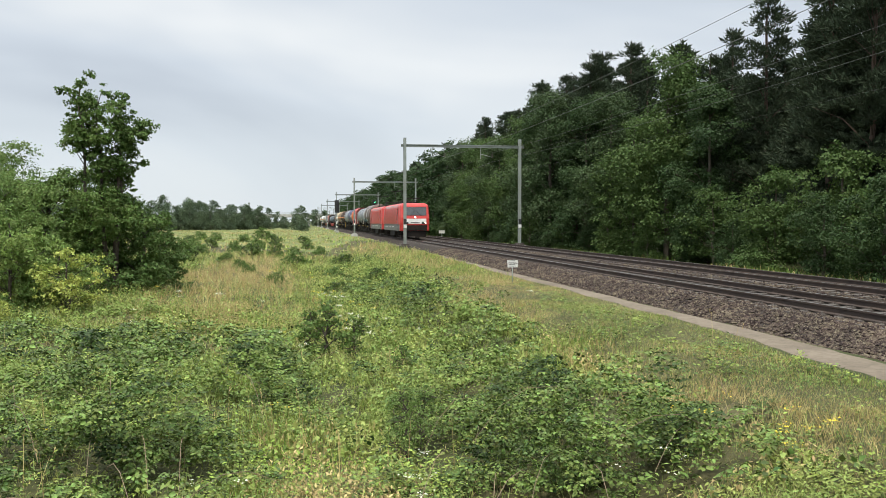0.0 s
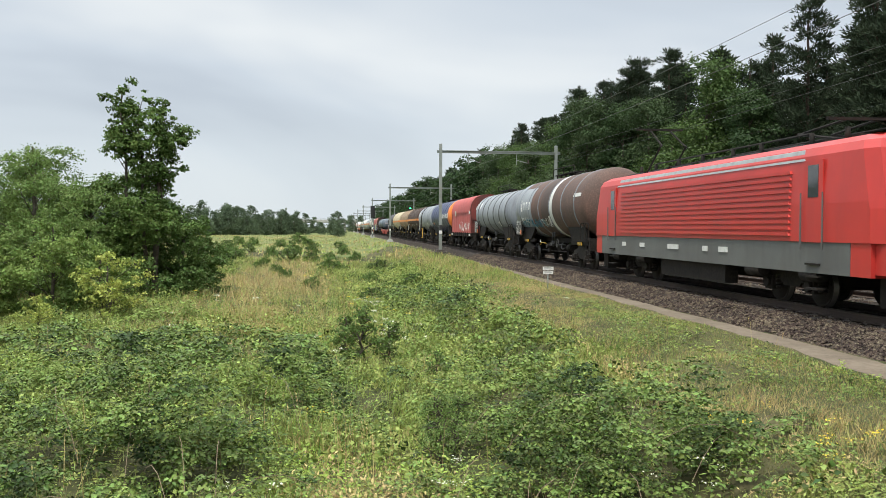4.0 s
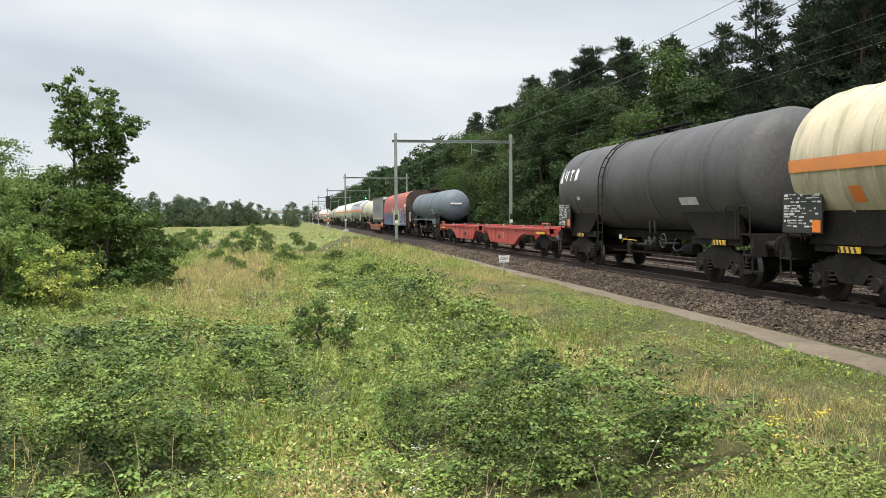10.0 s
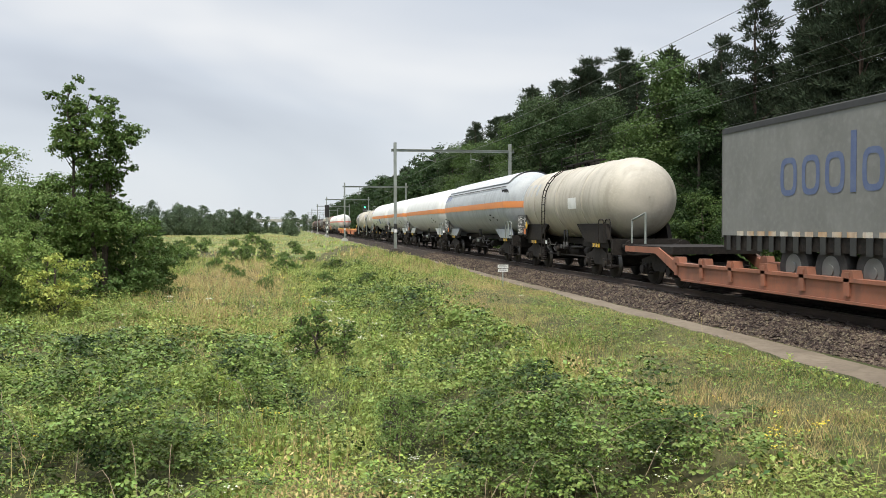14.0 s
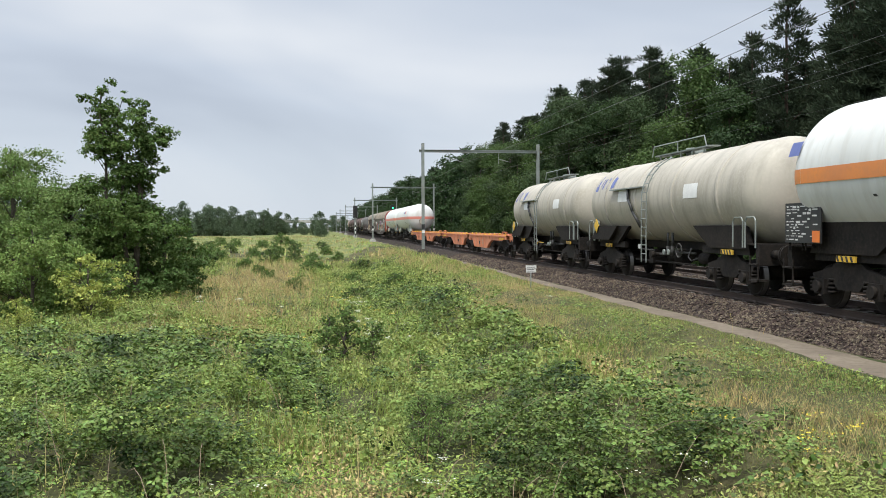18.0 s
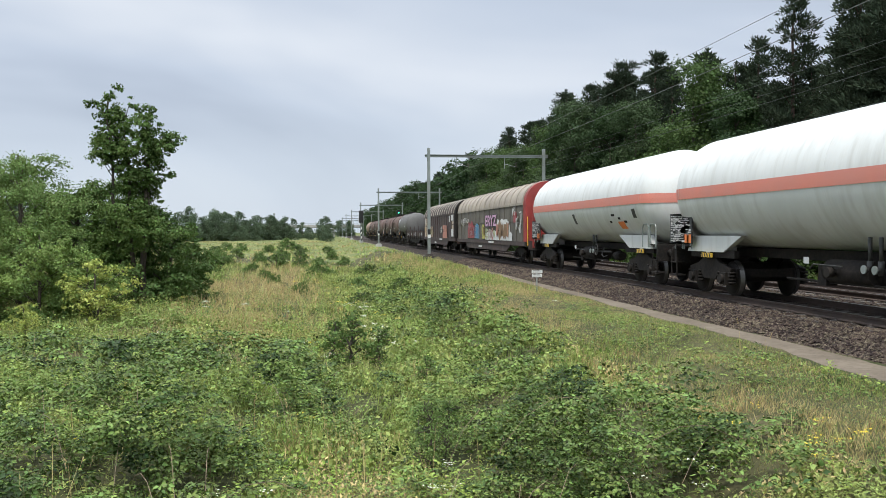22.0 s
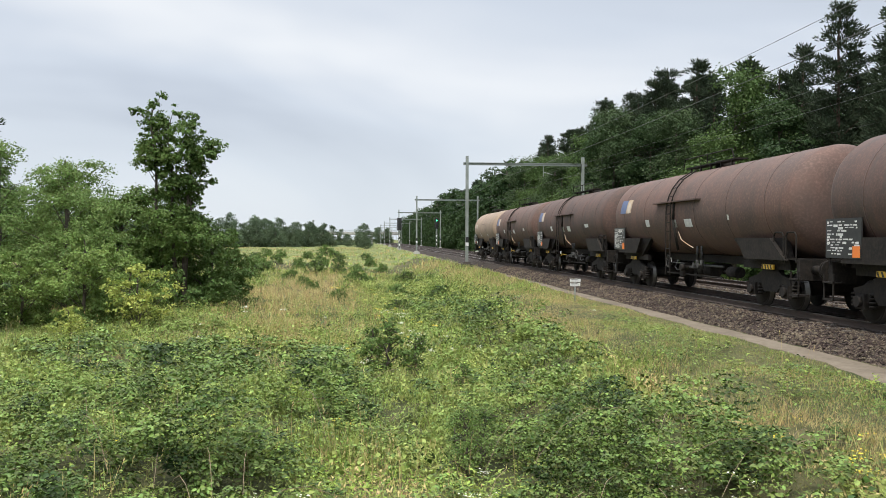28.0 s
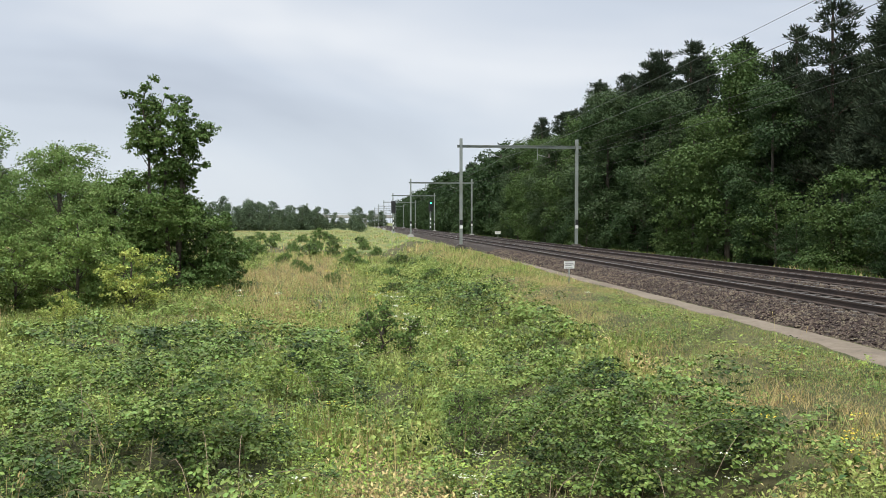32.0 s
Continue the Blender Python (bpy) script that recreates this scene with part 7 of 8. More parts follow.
def wood_edge():
    """The wood beyond the tracks: leafy trees in front, pines behind."""
    env = [(0.02, 3.0), (0.15, 3.6), (0.45, 3.9), (0.7, 3.2), (0.88, 2.1), (1.0, 0.6)]
    near = [broadleaf("w", 16.0, env, 54, 26000, 0.19, 31 + i, p, (0.9, 1.75), 0.0, 0.22, 0.7, 1.0) for i, p in enumerate((M_wood, M_wood, M_woodlight, M_woodmid))]
    far = [broadleaf("w", 16.0, env, 52, 5200, 0.42, 41 + i, M_wood, (0.9, 1.6), 0.0, 0.22) for i in range(2)]
    bush = [broadleaf("b", 6.5, [(0.02, 2.4), (0.4, 2.8), (0.75, 2.0), (1.0, 0.6)], 56, 10000, 0.15, 51 + i, p, (0.5, 1.05), 0.0, 0.1, 0.65, 1.1) for i, p in enumerate((M_woodlight, M_wood))]
    pines = [pine(18.6, 27000, 61 + i, 0.14 + 0.05 * i, 3.6, 0.29) for i in range(3)]
    midpine = pine(18.6, 9000, 68, 0.3, 3.4, 0.52)
    farpine = pine(17.5, 4600, 66, 0.35, 2.9, 0.62)
    r = random.Random(5)

    def front(y):
        return 32.0 - 5.5 * smooth(42, 85, y)

    lab = "green broadleaf tree at the edge of the wood"
    # trees below about y = 20 stand out of view, added for their shade
    y = -10.0
    while y < 470:
        x = front(y) + r.uniform(-0.8, 1.0)
        if y >= 50 or y < 20:
            set_, s = (near, r.uniform(0.84, 1.0)) if y < 125 else (far, r.uniform(0.85, 1.08))
            s *= 1.08 - 0.11 * smooth(66, 92, y)
            if r.random() < 0.2:
                s *= 0.75
            plant("broadleaf_tree", lab, "tree", r.choice(set_), x, y, r.uniform(0, 360), s, "trees of the wood")
        if 25 < y < 90:
            plant("understory_bush", "leafy bush under the trees of the wood", "bush", r.choice(bush), x - r.uniform(1.5, 2.3), y + r.uniform(-2, 2), r.uniform(0, 360), r.uniform(0.5, 0.9) * (0.75 if y > 52 else 1.0), "bushes of the wood")
        y += 4.8 if y < 130 else 7.5
    for row, step in ((0, 3.7), (1, 5.0)):
        y = -12.0
        while y < 300:
            x = front(y) + 4.0 + row * 4.5 + r.uniform(-1.3, 1.3)
            me = (r.choice(pines) if row == 0 else midpine) if y < 125 else farpine
            plant("pine_tree", "tall dark pine with a bare reddish trunk", "tree", me, x, y + r.uniform(-2, 2), r.uniform(0, 360), r.uniform(0.92, 1.04) * (1.1 if y < 51 else 0.96 if y < 66 else 1.14 if y < 92 else 1.02), "pines of the wood")
            y += step if y < 125 else 9.0
    # deep row, mostly hidden, added to stop light passing through the wood
    y = 0.0
    while y < 200:
        plant("broadleaf_tree", "broadleaf tree deep in the wood", "tree", r.choice(far), front(y) + 14 + r.uniform(-2, 2), y, r.uniform(0, 360), r.uniform(0.85, 1.05), "trees of the wood")
        y += 5.0
    for x, yy, s, rz in ((30.4, 44, 1.0, 0), (32.0, 40, 1.15, 80), (29.6, 50, 0.85, 150), (33.5, 36, 1.1, 220)):
        plant("understory_bush", "bright leafy bush at the edge of the wood", "bush", bush[0], x, yy, rz, s, "bushes of the wood")
    # distant woods beyond the field, haze painted into their leaf colour
    lo = [broadleaf("d", 10.5, [(0.02, 3.0), (0.3, 3.8), (0.7, 2.8), (1.0, 0.7)], 44, 2600, 0.42, 71 + i, p, (0.8, 1.5), jag=1.0) for i, p in enumerate((M_hazedleaf, M_hazedleaf))]
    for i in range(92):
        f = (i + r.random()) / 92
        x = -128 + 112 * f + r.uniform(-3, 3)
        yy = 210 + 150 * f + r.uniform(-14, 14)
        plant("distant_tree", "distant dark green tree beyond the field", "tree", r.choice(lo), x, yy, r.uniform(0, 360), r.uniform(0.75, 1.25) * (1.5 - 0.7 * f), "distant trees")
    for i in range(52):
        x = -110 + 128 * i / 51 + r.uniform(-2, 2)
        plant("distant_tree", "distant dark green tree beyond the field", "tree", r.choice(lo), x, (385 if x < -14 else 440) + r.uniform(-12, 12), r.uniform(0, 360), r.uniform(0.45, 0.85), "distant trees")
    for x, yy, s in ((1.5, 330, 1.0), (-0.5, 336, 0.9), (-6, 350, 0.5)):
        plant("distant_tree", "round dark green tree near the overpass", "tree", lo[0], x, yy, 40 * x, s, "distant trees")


wood_edge()


def field_bushes():
    r = random.Random(9)
    b = [broadleaf("fb", 0.85, [(0.0, 1.0), (0.5, 1.0), (1.0, 0.35)], 34, 2600, 0.075, 81 + i, p, (0.2, 0.4), 0, 0.03) for i, p in enumerate((M_oak, M_bramble))]
    for x, y, s in ((-9.5, 66, 1.2), (-4.6, 74, 1.3), (-6.9, 84, 1.0), (-2.3, 76, 0.9), (-8.6, 49, 1.1), (-0.4, 62, 1.3), (-7.2, 150, 2.2), (-17, 120, 1.4), (-12, 105, 1.2), (-1.4, 44, 0.7), (-4.4, 57, 0.7), (2.4, 52, 1.0), (4.0, 66, 1.1), (-11.0, 58, 1.0), (-6.0, 108, 1.1), (2.0, 40, 0.8), (4.8, 45, 0.9), (-3.8, 120, 1.3), (-10.5, 80, 1.3), (-8.0, 95, 1.1), (-13, 92, 1.4), (-3.0, 98, 1.2), (-15, 140, 1.5), (-9.5, 132, 1.3), (-0.6, 86, 0.9), (1.2, 110, 1.2), (2.6, 92, 1.0), (-6.2, 66, 0.8), (-19, 150, 1.6), (-12.2, 70, 1.1), (-3.4, 52, 0.7), (0.8, 140, 1.5), (-5.2, 95, 0.9)):
        plant("field_bush", "low dark bush in the rough field", "bush", r.choice(b), x, y, r.uniform(0, 360), s, "bushes in the field", names=("foliage", "stem"))
    y_ = broadleaf("yb", 1.6, [(0.05, 0.2), (0.4, 0.42), (0.75, 0.34), (1.0, 0.08)], 24, 1050, 0.07, 91, M_oak, (0.1, 0.24), 0, 0.02, 0.8, 1.0)
    for x, y, s, rz in ((0.75, 21.5, 1.15, 0), (1.55, 21.2, 0.95, 60), (0.3, 22.3, 0.9, 130), (2.6, 18.8, 0.6, 20)):
        plant("oak_sapling", "small dark oak sapling among grass", "sapling", y_, x, y, rz, s, "oak saplings", names=("foliage", "stem"))
    w = broadleaf("br", 1.5, [(0.05, 0.2), (0.4, 0.5), (0.75, 0.42), (1.0, 0.1)], 30, 2600, 0.036, 92, M_robin, (0.08, 0.2), 0, 0.015, 0.9, 1.0)
    for x, y, s, rz in ((1.75, 12.3, 0.85, 200), (2.15, 12.9, 0.75, 90), (-0.9, 17.6, 0.6, 10), (5.0, 15.2, 0.5, 70), (4.9, 18.0, 0.45, 150)):
        plant("broom_bush", "feathery green broom bush among brambles", "bush", w, x, y, rz, s, "broom bushes", names=("foliage", "stem"))


field_bushes()

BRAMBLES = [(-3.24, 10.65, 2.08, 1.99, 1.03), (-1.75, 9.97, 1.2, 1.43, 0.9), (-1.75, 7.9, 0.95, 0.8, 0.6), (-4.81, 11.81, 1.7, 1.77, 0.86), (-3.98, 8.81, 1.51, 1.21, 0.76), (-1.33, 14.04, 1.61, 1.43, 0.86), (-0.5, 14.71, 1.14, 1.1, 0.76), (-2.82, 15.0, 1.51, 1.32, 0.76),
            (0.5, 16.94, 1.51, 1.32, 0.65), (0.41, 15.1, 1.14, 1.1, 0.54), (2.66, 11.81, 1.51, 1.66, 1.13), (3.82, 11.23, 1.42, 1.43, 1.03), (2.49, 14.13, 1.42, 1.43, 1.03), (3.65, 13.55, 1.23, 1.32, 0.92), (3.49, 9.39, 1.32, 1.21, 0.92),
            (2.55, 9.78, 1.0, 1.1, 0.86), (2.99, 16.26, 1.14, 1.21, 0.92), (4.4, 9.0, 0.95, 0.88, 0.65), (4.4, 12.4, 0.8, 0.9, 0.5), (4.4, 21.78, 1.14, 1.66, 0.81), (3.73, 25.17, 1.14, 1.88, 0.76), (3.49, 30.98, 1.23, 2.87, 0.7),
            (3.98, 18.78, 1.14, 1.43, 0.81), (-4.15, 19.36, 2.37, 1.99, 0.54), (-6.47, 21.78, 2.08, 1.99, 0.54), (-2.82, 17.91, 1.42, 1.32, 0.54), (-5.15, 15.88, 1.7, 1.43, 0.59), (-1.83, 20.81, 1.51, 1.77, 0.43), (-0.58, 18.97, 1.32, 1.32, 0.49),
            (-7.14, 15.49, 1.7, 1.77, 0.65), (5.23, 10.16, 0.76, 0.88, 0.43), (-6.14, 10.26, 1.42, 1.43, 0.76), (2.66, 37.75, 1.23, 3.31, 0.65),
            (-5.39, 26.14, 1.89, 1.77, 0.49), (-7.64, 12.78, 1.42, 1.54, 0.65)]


def bramble_patch(k, cx, cy, rx, ry, hgt):
    """Leaves gather in rounded sprays over arching canes, with dark hollows between them."""
    r = np.random.default_rng(200 + k)
    rr = random.Random(300 + k)
    near = cy < 17
    size = 0.05 if cy < 12 else (0.062 if near else 0.095)
    area = math.pi * rx * ry
    C, R = [], []
    for _ in range(int(area * (17 if near else 9)) + 8):
        a, q = rr.uniform(0, 2 * math.pi), math.sqrt(rr.random()) * 1.08
        wob = 1 + 0.16 * math.sin(3 * a + k) + 0.1 * math.sin(5 * a + 2 * k)
        x, y = cx + rx * q * wob * math.cos(a), cy + ry * q * wob * math.sin(a)
        lump = 0.74 + 1.75 * noise.noise((x * 0.8, y * 0.7, 5)) + 0.95 * noise.noise((x * 2.1, y * 1.9, 6))
        if rr.random() > 1.15 * lump - 0.2:
            continue
        top = hgt * 1.15 * max(0.18, 1 - min(1, q / 1.08) ** 2.6) * min(1.5, max(0.2, lump))
        rad = rr.uniform(0.09, 0.21) * (1.0 if near else 1.35)
        C.append((x, y, ground_z(x, y) + max(rad * 0.5, top * (1 - 0.6 * rr.random() ** 2.2) - rad * 0.3)))
        R.append(rad)
    C, R = np.array(C), np.array(R)
    n = int(area * 0.9 / (size * size * 1.41))
    kk = r.choice(len(C), n, p=R ** 1.8 / (R ** 1.8).sum())
    d = r.normal(size=(n, 3)) + np.array([0, -0.2, 0.55])
    d /= np.linalg.norm(d, axis=1, keepdims=True)
    P = C[kk] + d * (R[kk] * (0.6 + 0.55 * r.random(n)))[:, None] * np.array([1.35, 1.35, 0.6])
    ang = r.random(n) * 2 * math.pi
    up = d * 0.9 + r.normal(0, 0.25, (n, 3)) + np.array([0, 0, 0.75])
    sz = size * (0.55 + 0.85 * r.random(n))
    P3, D3, U3, S3 = [], [], [], []
    for j in (-1, 0, 1):  # three leaflets on a stalk
        b = ang + j * 1.75
        D = np.stack([np.cos(b), np.sin(b), -0.3 + r.normal(0, 0.22, n)], 1)
        P3.append(P + D * (sz * 0.62)[:, None]); D3.append(D); U3.append(up + r.normal(0, 0.2, (n, 3))); S3.append(sz * (1.08 if j == 0 else 0.9))
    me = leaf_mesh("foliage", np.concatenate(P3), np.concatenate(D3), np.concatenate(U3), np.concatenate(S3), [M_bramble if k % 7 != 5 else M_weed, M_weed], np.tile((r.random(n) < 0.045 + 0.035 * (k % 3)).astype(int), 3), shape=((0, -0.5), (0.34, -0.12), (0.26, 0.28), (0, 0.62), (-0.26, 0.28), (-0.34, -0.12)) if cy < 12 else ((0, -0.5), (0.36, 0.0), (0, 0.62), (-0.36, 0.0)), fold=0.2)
    t = thing("bramble", "sprawling dark green bramble thicket in rough grass", "bramble", None, "bramble thickets")
    part("foliage", me, None, t)
    rr = random.Random(k)
    for c in range(3 if cy < 14 else 1):
        x0, y0 = cx + rr.uniform(-0.6, 0.6) * rx, cy + rr.uniform(-0.6, 0.6) * ry
        a = rr.uniform(0, 6.28)
        l, hh = rr.uniform(1.2, 2.2), hgt * rr.uniform(0.7, 0.95)
        pts = [(x0 + l * q * math.cos(a), y0 + l * q * math.sin(a), ground_z(x0, y0) + hh * (1 - (1.5 * q - 0.75) ** 2 * 1.3)) for q in [i / 5 for i in range(6)]]
        part("cane", Shape().pipe(pts, 0.0035, 4), M_cane, t)


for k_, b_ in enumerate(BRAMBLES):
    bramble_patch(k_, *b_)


def in_bramble(x, y):
    for cx, cy, rx, ry, h in BRAMBLES:
        if ((x - cx) / rx) ** 2 + ((y - cy) / ry) ** 2 < 0.7:
            return True
    return False


def dryness(x, y):
    d = 0.22 + 0.9 * noise.noise((x * 0.16, y * 0.09, 11)) + 0.35 * noise.noise((x * 0.7, y * 0.5, 4))
    d += 1.1 * math.exp(-((x + 3.2) / 3.2) ** 2 - ((y - 42) / 17) ** 2)      # dry strip in the field
    d += 0.5 * math.exp(-((x - 5.9) / 1.3) ** 2) * (0.85 + 1.2 * noise.noise((x * 0.9, y * 0.35, 1)))  # top of the railway bank
    d += 0.5 * math.exp(-((x - 5.4) / 1.1) ** 2 - ((y - 10.5) / 2.0) ** 2) + 0.5 * math.exp(-((x - 5.3) / 0.6) ** 2) * smooth(11, 14, y) * (1 - smooth(24, 40, y))
    d += 0.4 * math.exp(-((x - 0.2) / 1.0) ** 2 - ((y - 10.0) / 2.6) ** 2)
    d += 0.6 * math.exp(-((x - 1.9) / 0.7) ** 2 - ((y - 8.3) / 0.8) ** 2)
    d -= 0.45 * math.exp(-((x + 4.2) / 3.4) ** 2 - ((y - 22) / 7) ** 2)
    d -= 0.75 * math.exp(-((x - 3.0) / 1.9) ** 2) * smooth(11, 17, y) * (1 - smooth(70, 110, y))  # damp ditch
    return d


def grass(name, n, x0, x1, y0, y1, ln, wd, label, seed, upto=0.03, clear=True, pale=False, pw=1.0):
    r = np.random.default_rng(seed)
    rr = random.Random(seed)
    P, D, S, MI = [], [], [], []
    while len(P) < n:
        y = y0 + (y1 - y0) * rr.random() ** pw
        x = rr.uniform(x0, x1)
        edge = path_edge(y) + upto
        if x > edge - 0.0 or (clear and in_bramble(x, y) and rr.random() < 0.9):
            continue
        tall = 0.75 + 0.7 * noise.noise((x * 0.5, y * 0.5, 8))
        short = 0.5 + 0.5 * smooth(30, 50, y) if x > 5.2 else 0.6 + 0.4 * smooth(9, 16, y)
        dry = dryness(x, y)
        z = ground_z(x, y)
        tuft = rr.randint(5, 11)
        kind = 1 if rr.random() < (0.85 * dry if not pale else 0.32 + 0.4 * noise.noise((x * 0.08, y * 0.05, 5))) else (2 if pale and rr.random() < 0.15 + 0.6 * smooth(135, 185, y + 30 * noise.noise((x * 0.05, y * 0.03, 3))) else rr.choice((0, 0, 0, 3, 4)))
        for j in range(tuft):
            xx, yy = x + rr.gauss(0, 0.05 + wd), y + rr.gauss(0, 0.05 + wd)
            if xx > edge:
                continue
            l = ln * rr.uniform(0.5, 1.25) * max(0.35, tall) * short
            d = (rr.gauss(0, 0.4), rr.gauss(0, 0.4), 1.0)
            P.append((xx, yy, z + l * 0.42)); D.append(d); S.append(l)
            MI.append(kind if rr.random() < 0.85 else 0)
    n = len(P)
    me = leaf_mesh("blades", P, D, r.normal(size=(n, 3)) + np.array([0, -0.5, 0.2]), S, [M_grass, M_straw, M_palefield, M_grassdark, M_grasslight], MI, shape=((-wd * 0.5, -0.5), (wd * 0.5, -0.5), (wd * 0.32, 0.2), (0, 0.5)), fold=0.0)
    ob = new(name, me)
    tagged(ob, label, "grass", kind="stuff")


grass("grass_near", 150000, -11, 6.0, 6.3, 29, 0.42, 0.045, "rough uncut green grass with dry stalks", 1, pw=1.25)
grass("grass_mid", 80000, -22, 8.2, 28, 82, 0.5, 0.06, "rough uncut grass with dry yellow patches", 2, clear=False, pw=1.3)
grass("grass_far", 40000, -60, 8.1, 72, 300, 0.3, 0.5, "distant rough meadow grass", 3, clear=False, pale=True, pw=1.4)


grass("grass_bank", 170000, 4.4, 8.9, 7.2, 62, 0.17, 0.085, "short patchy green and tan grass on the railway bank", 7, pw=1.35, upto=0.06)


def stalks():
    """Flowering grass stalks and tall weeds above the sward."""
    rr = random.Random(14)
    P, D, S, MI, Pl, Dl, Ul, Sl, Ml = [], [], [], [], [], [], [], [], []
    for _ in range(4200):
        y = 7 + 45 * rr.random() ** 1.4
        x = rr.uniform(-11, 7.8)
        if noise.noise((x * 0.45, y * 0.3, 31)) < 0.05 or in_bramble(x, y) or (x > 4.6 and rr.random() < 0.85):
            continue
        l = rr.uniform(0.5, 0.95) * (0.65 if x > 5 else 1)
        d = (rr.gauss(0, 0.16), rr.gauss(0, 0.16), 1)
        z = ground_z(x, y)
        P.append((x, y, z + l * 0.5)); D.append(d); S.append(l); MI.append(0)
        for q in range(3):
            Pl.append((x + d[0] * l * (0.9 + 0.05 * q), y + d[1] * l * (0.9 + 0.05 * q), z + l * (0.88 + 0.06 * q))); Dl.append((d[0] + rr.gauss(0, 0.3), d[1] + rr.gauss(0, 0.3), 1)); Ul.append((rr.gauss(0, 1), -1, 0.2)); Sl.append(rr.uniform(0.025, 0.06)); Ml.append(0)
    me = leaf_mesh("stalk", P, D, np.random.default_rng(3).normal(size=(len(P), 3)), S, [M_straw], MI, shape=((-0.006, -0.5), (0.006, -0.5), (0.004, 0.4), (0, 0.5)), fold=0.0)
    tagged(new("grass_stalks", me), "thin dry flowering stalks above the grass", "grass", kind="stuff")
    me = leaf_mesh("seed_head", Pl, Dl, Ul, Sl, [M_straw], Ml, shape=((0, -0.5), (0.14, 0.0), (0, 0.6), (-0.14, 0.0)))
    tagged(new("seed_heads", me), "pale dry seed heads above the grass", "grass", kind="stuff")
    P, D, U, S = [], [], [], []
    for _ in range(1500):
        y = 8 + 40 * rr.random() ** 1.3
        x = rr.uniform(-10, 4.8)
        if noise.noise((x * 0.3, y * 0.25, 41)) < 0.02:
            continue
        h, z = rr.uniform(0.5, 1.05), ground_z(x, y)
        lx, ly = rr.gauss(0, 0.1), rr.gauss(0, 0.1)
        m = int(h / 0.045)
        for q in range(m):
            f = (q + 1) / m
            a = q * 1.57 + rr.uniform(-0.3, 0.3)
            l = rr.uniform(0.06, 0.11) * (1.15 - 0.6 * f)
            P.append((x + lx * f + 0.5 * l * math.cos(a), y + ly * f + 0.5 * l * math.sin(a), z + h * f)); D.append((math.cos(a), math.sin(a), -0.15)); U.append((0, 0, 1)); S.append(l)
    me = leaf_mesh("weed_leaf", P, D, U, S, M_weed, shape=((0, -0.5), (0.22, -0.1), (0, 0.6), (-0.22, -0.1)))
    tagged(new("tall_weeds", me), "tall leafy green weeds standing in the grass", "weeds", kind="stuff")


stalks()


def clover():
    """Low rosettes and clover on the mown bank."""
    rr = random.Random(17)
    P, D, U, S, MI = [], [], [], [], []
    for _ in range(1600):
        y = 8 + 30 * rr.random() ** 1.4
        x = rr.uniform(4.7, 7.9)
        if noise.noise((x * 0.9, y * 0.5, 51)) < 0.1:
            continue
        z, mk = ground_z(x, y), rr.choice((0, 1))
        for q in range(6):
            a = rr.uniform(0, 6.28)
            P.append((x + rr.gauss(0, 0.06), y + rr.gauss(0, 0.06), z + rr.uniform(0.04, 0.14))); D.append((math.cos(a), math.sin(a), 0.1)); U.append((rr.gauss(0, 0.3), rr.gauss(0, 0.3), 1)); S.append(rr.uniform(0.03, 0.06)); MI.append(mk)
    me = leaf_mesh("clover_leaf", P, D, U, S, [M_grassdark, M_weed], MI, shape=((0, -0.5), (0.3, 0.0), (0, 0.5), (-0.35, 0.0)))
    tagged(new("clover", me), "low clover and rosettes on the grassy bank", "weeds", kind="stuff")


clover()


def verge_grass():
    r = np.random.default_rng(4)
    rr = random.Random(4)
    P, D, S, MI = [], [], [], []
    for _ in range(16000):
        y = 18 + 150 * rr.random() ** 1.6
        x = rr.uniform(18.6, 22.6 + 4.2 * (1 - smooth(42, 85, y)))
        if noise.noise((x * 0.35, y * 0.11, 17)) < 0.12 * smooth(30, 45, y):
            continue
        l = rr.uniform(0.15, 0.5)
        P.append((x, y, ground_z(x, y) + l * 0.42)); D.append((rr.gauss(0, 0.35), rr.gauss(0, 0.35), 1)); S.append(l)
        MI.append(1 if rr.random() < 0.15 + 0.5 * noise.noise((x * 0.5, y * 0.15, 2)) else 0)
    me = leaf_mesh("blades", P, D, r.normal(size=(len(P), 3)), S, [M_grassdark, M_straw], MI, shape=((-0.06, -0.5), (0.06, -0.5), (0.04, 0.2), (0, 0.5)), fold=0.0)
    tagged(new("grass_verge", me), "dry grass verge between track and wood", "grass", kind="stuff")


verge_grass()


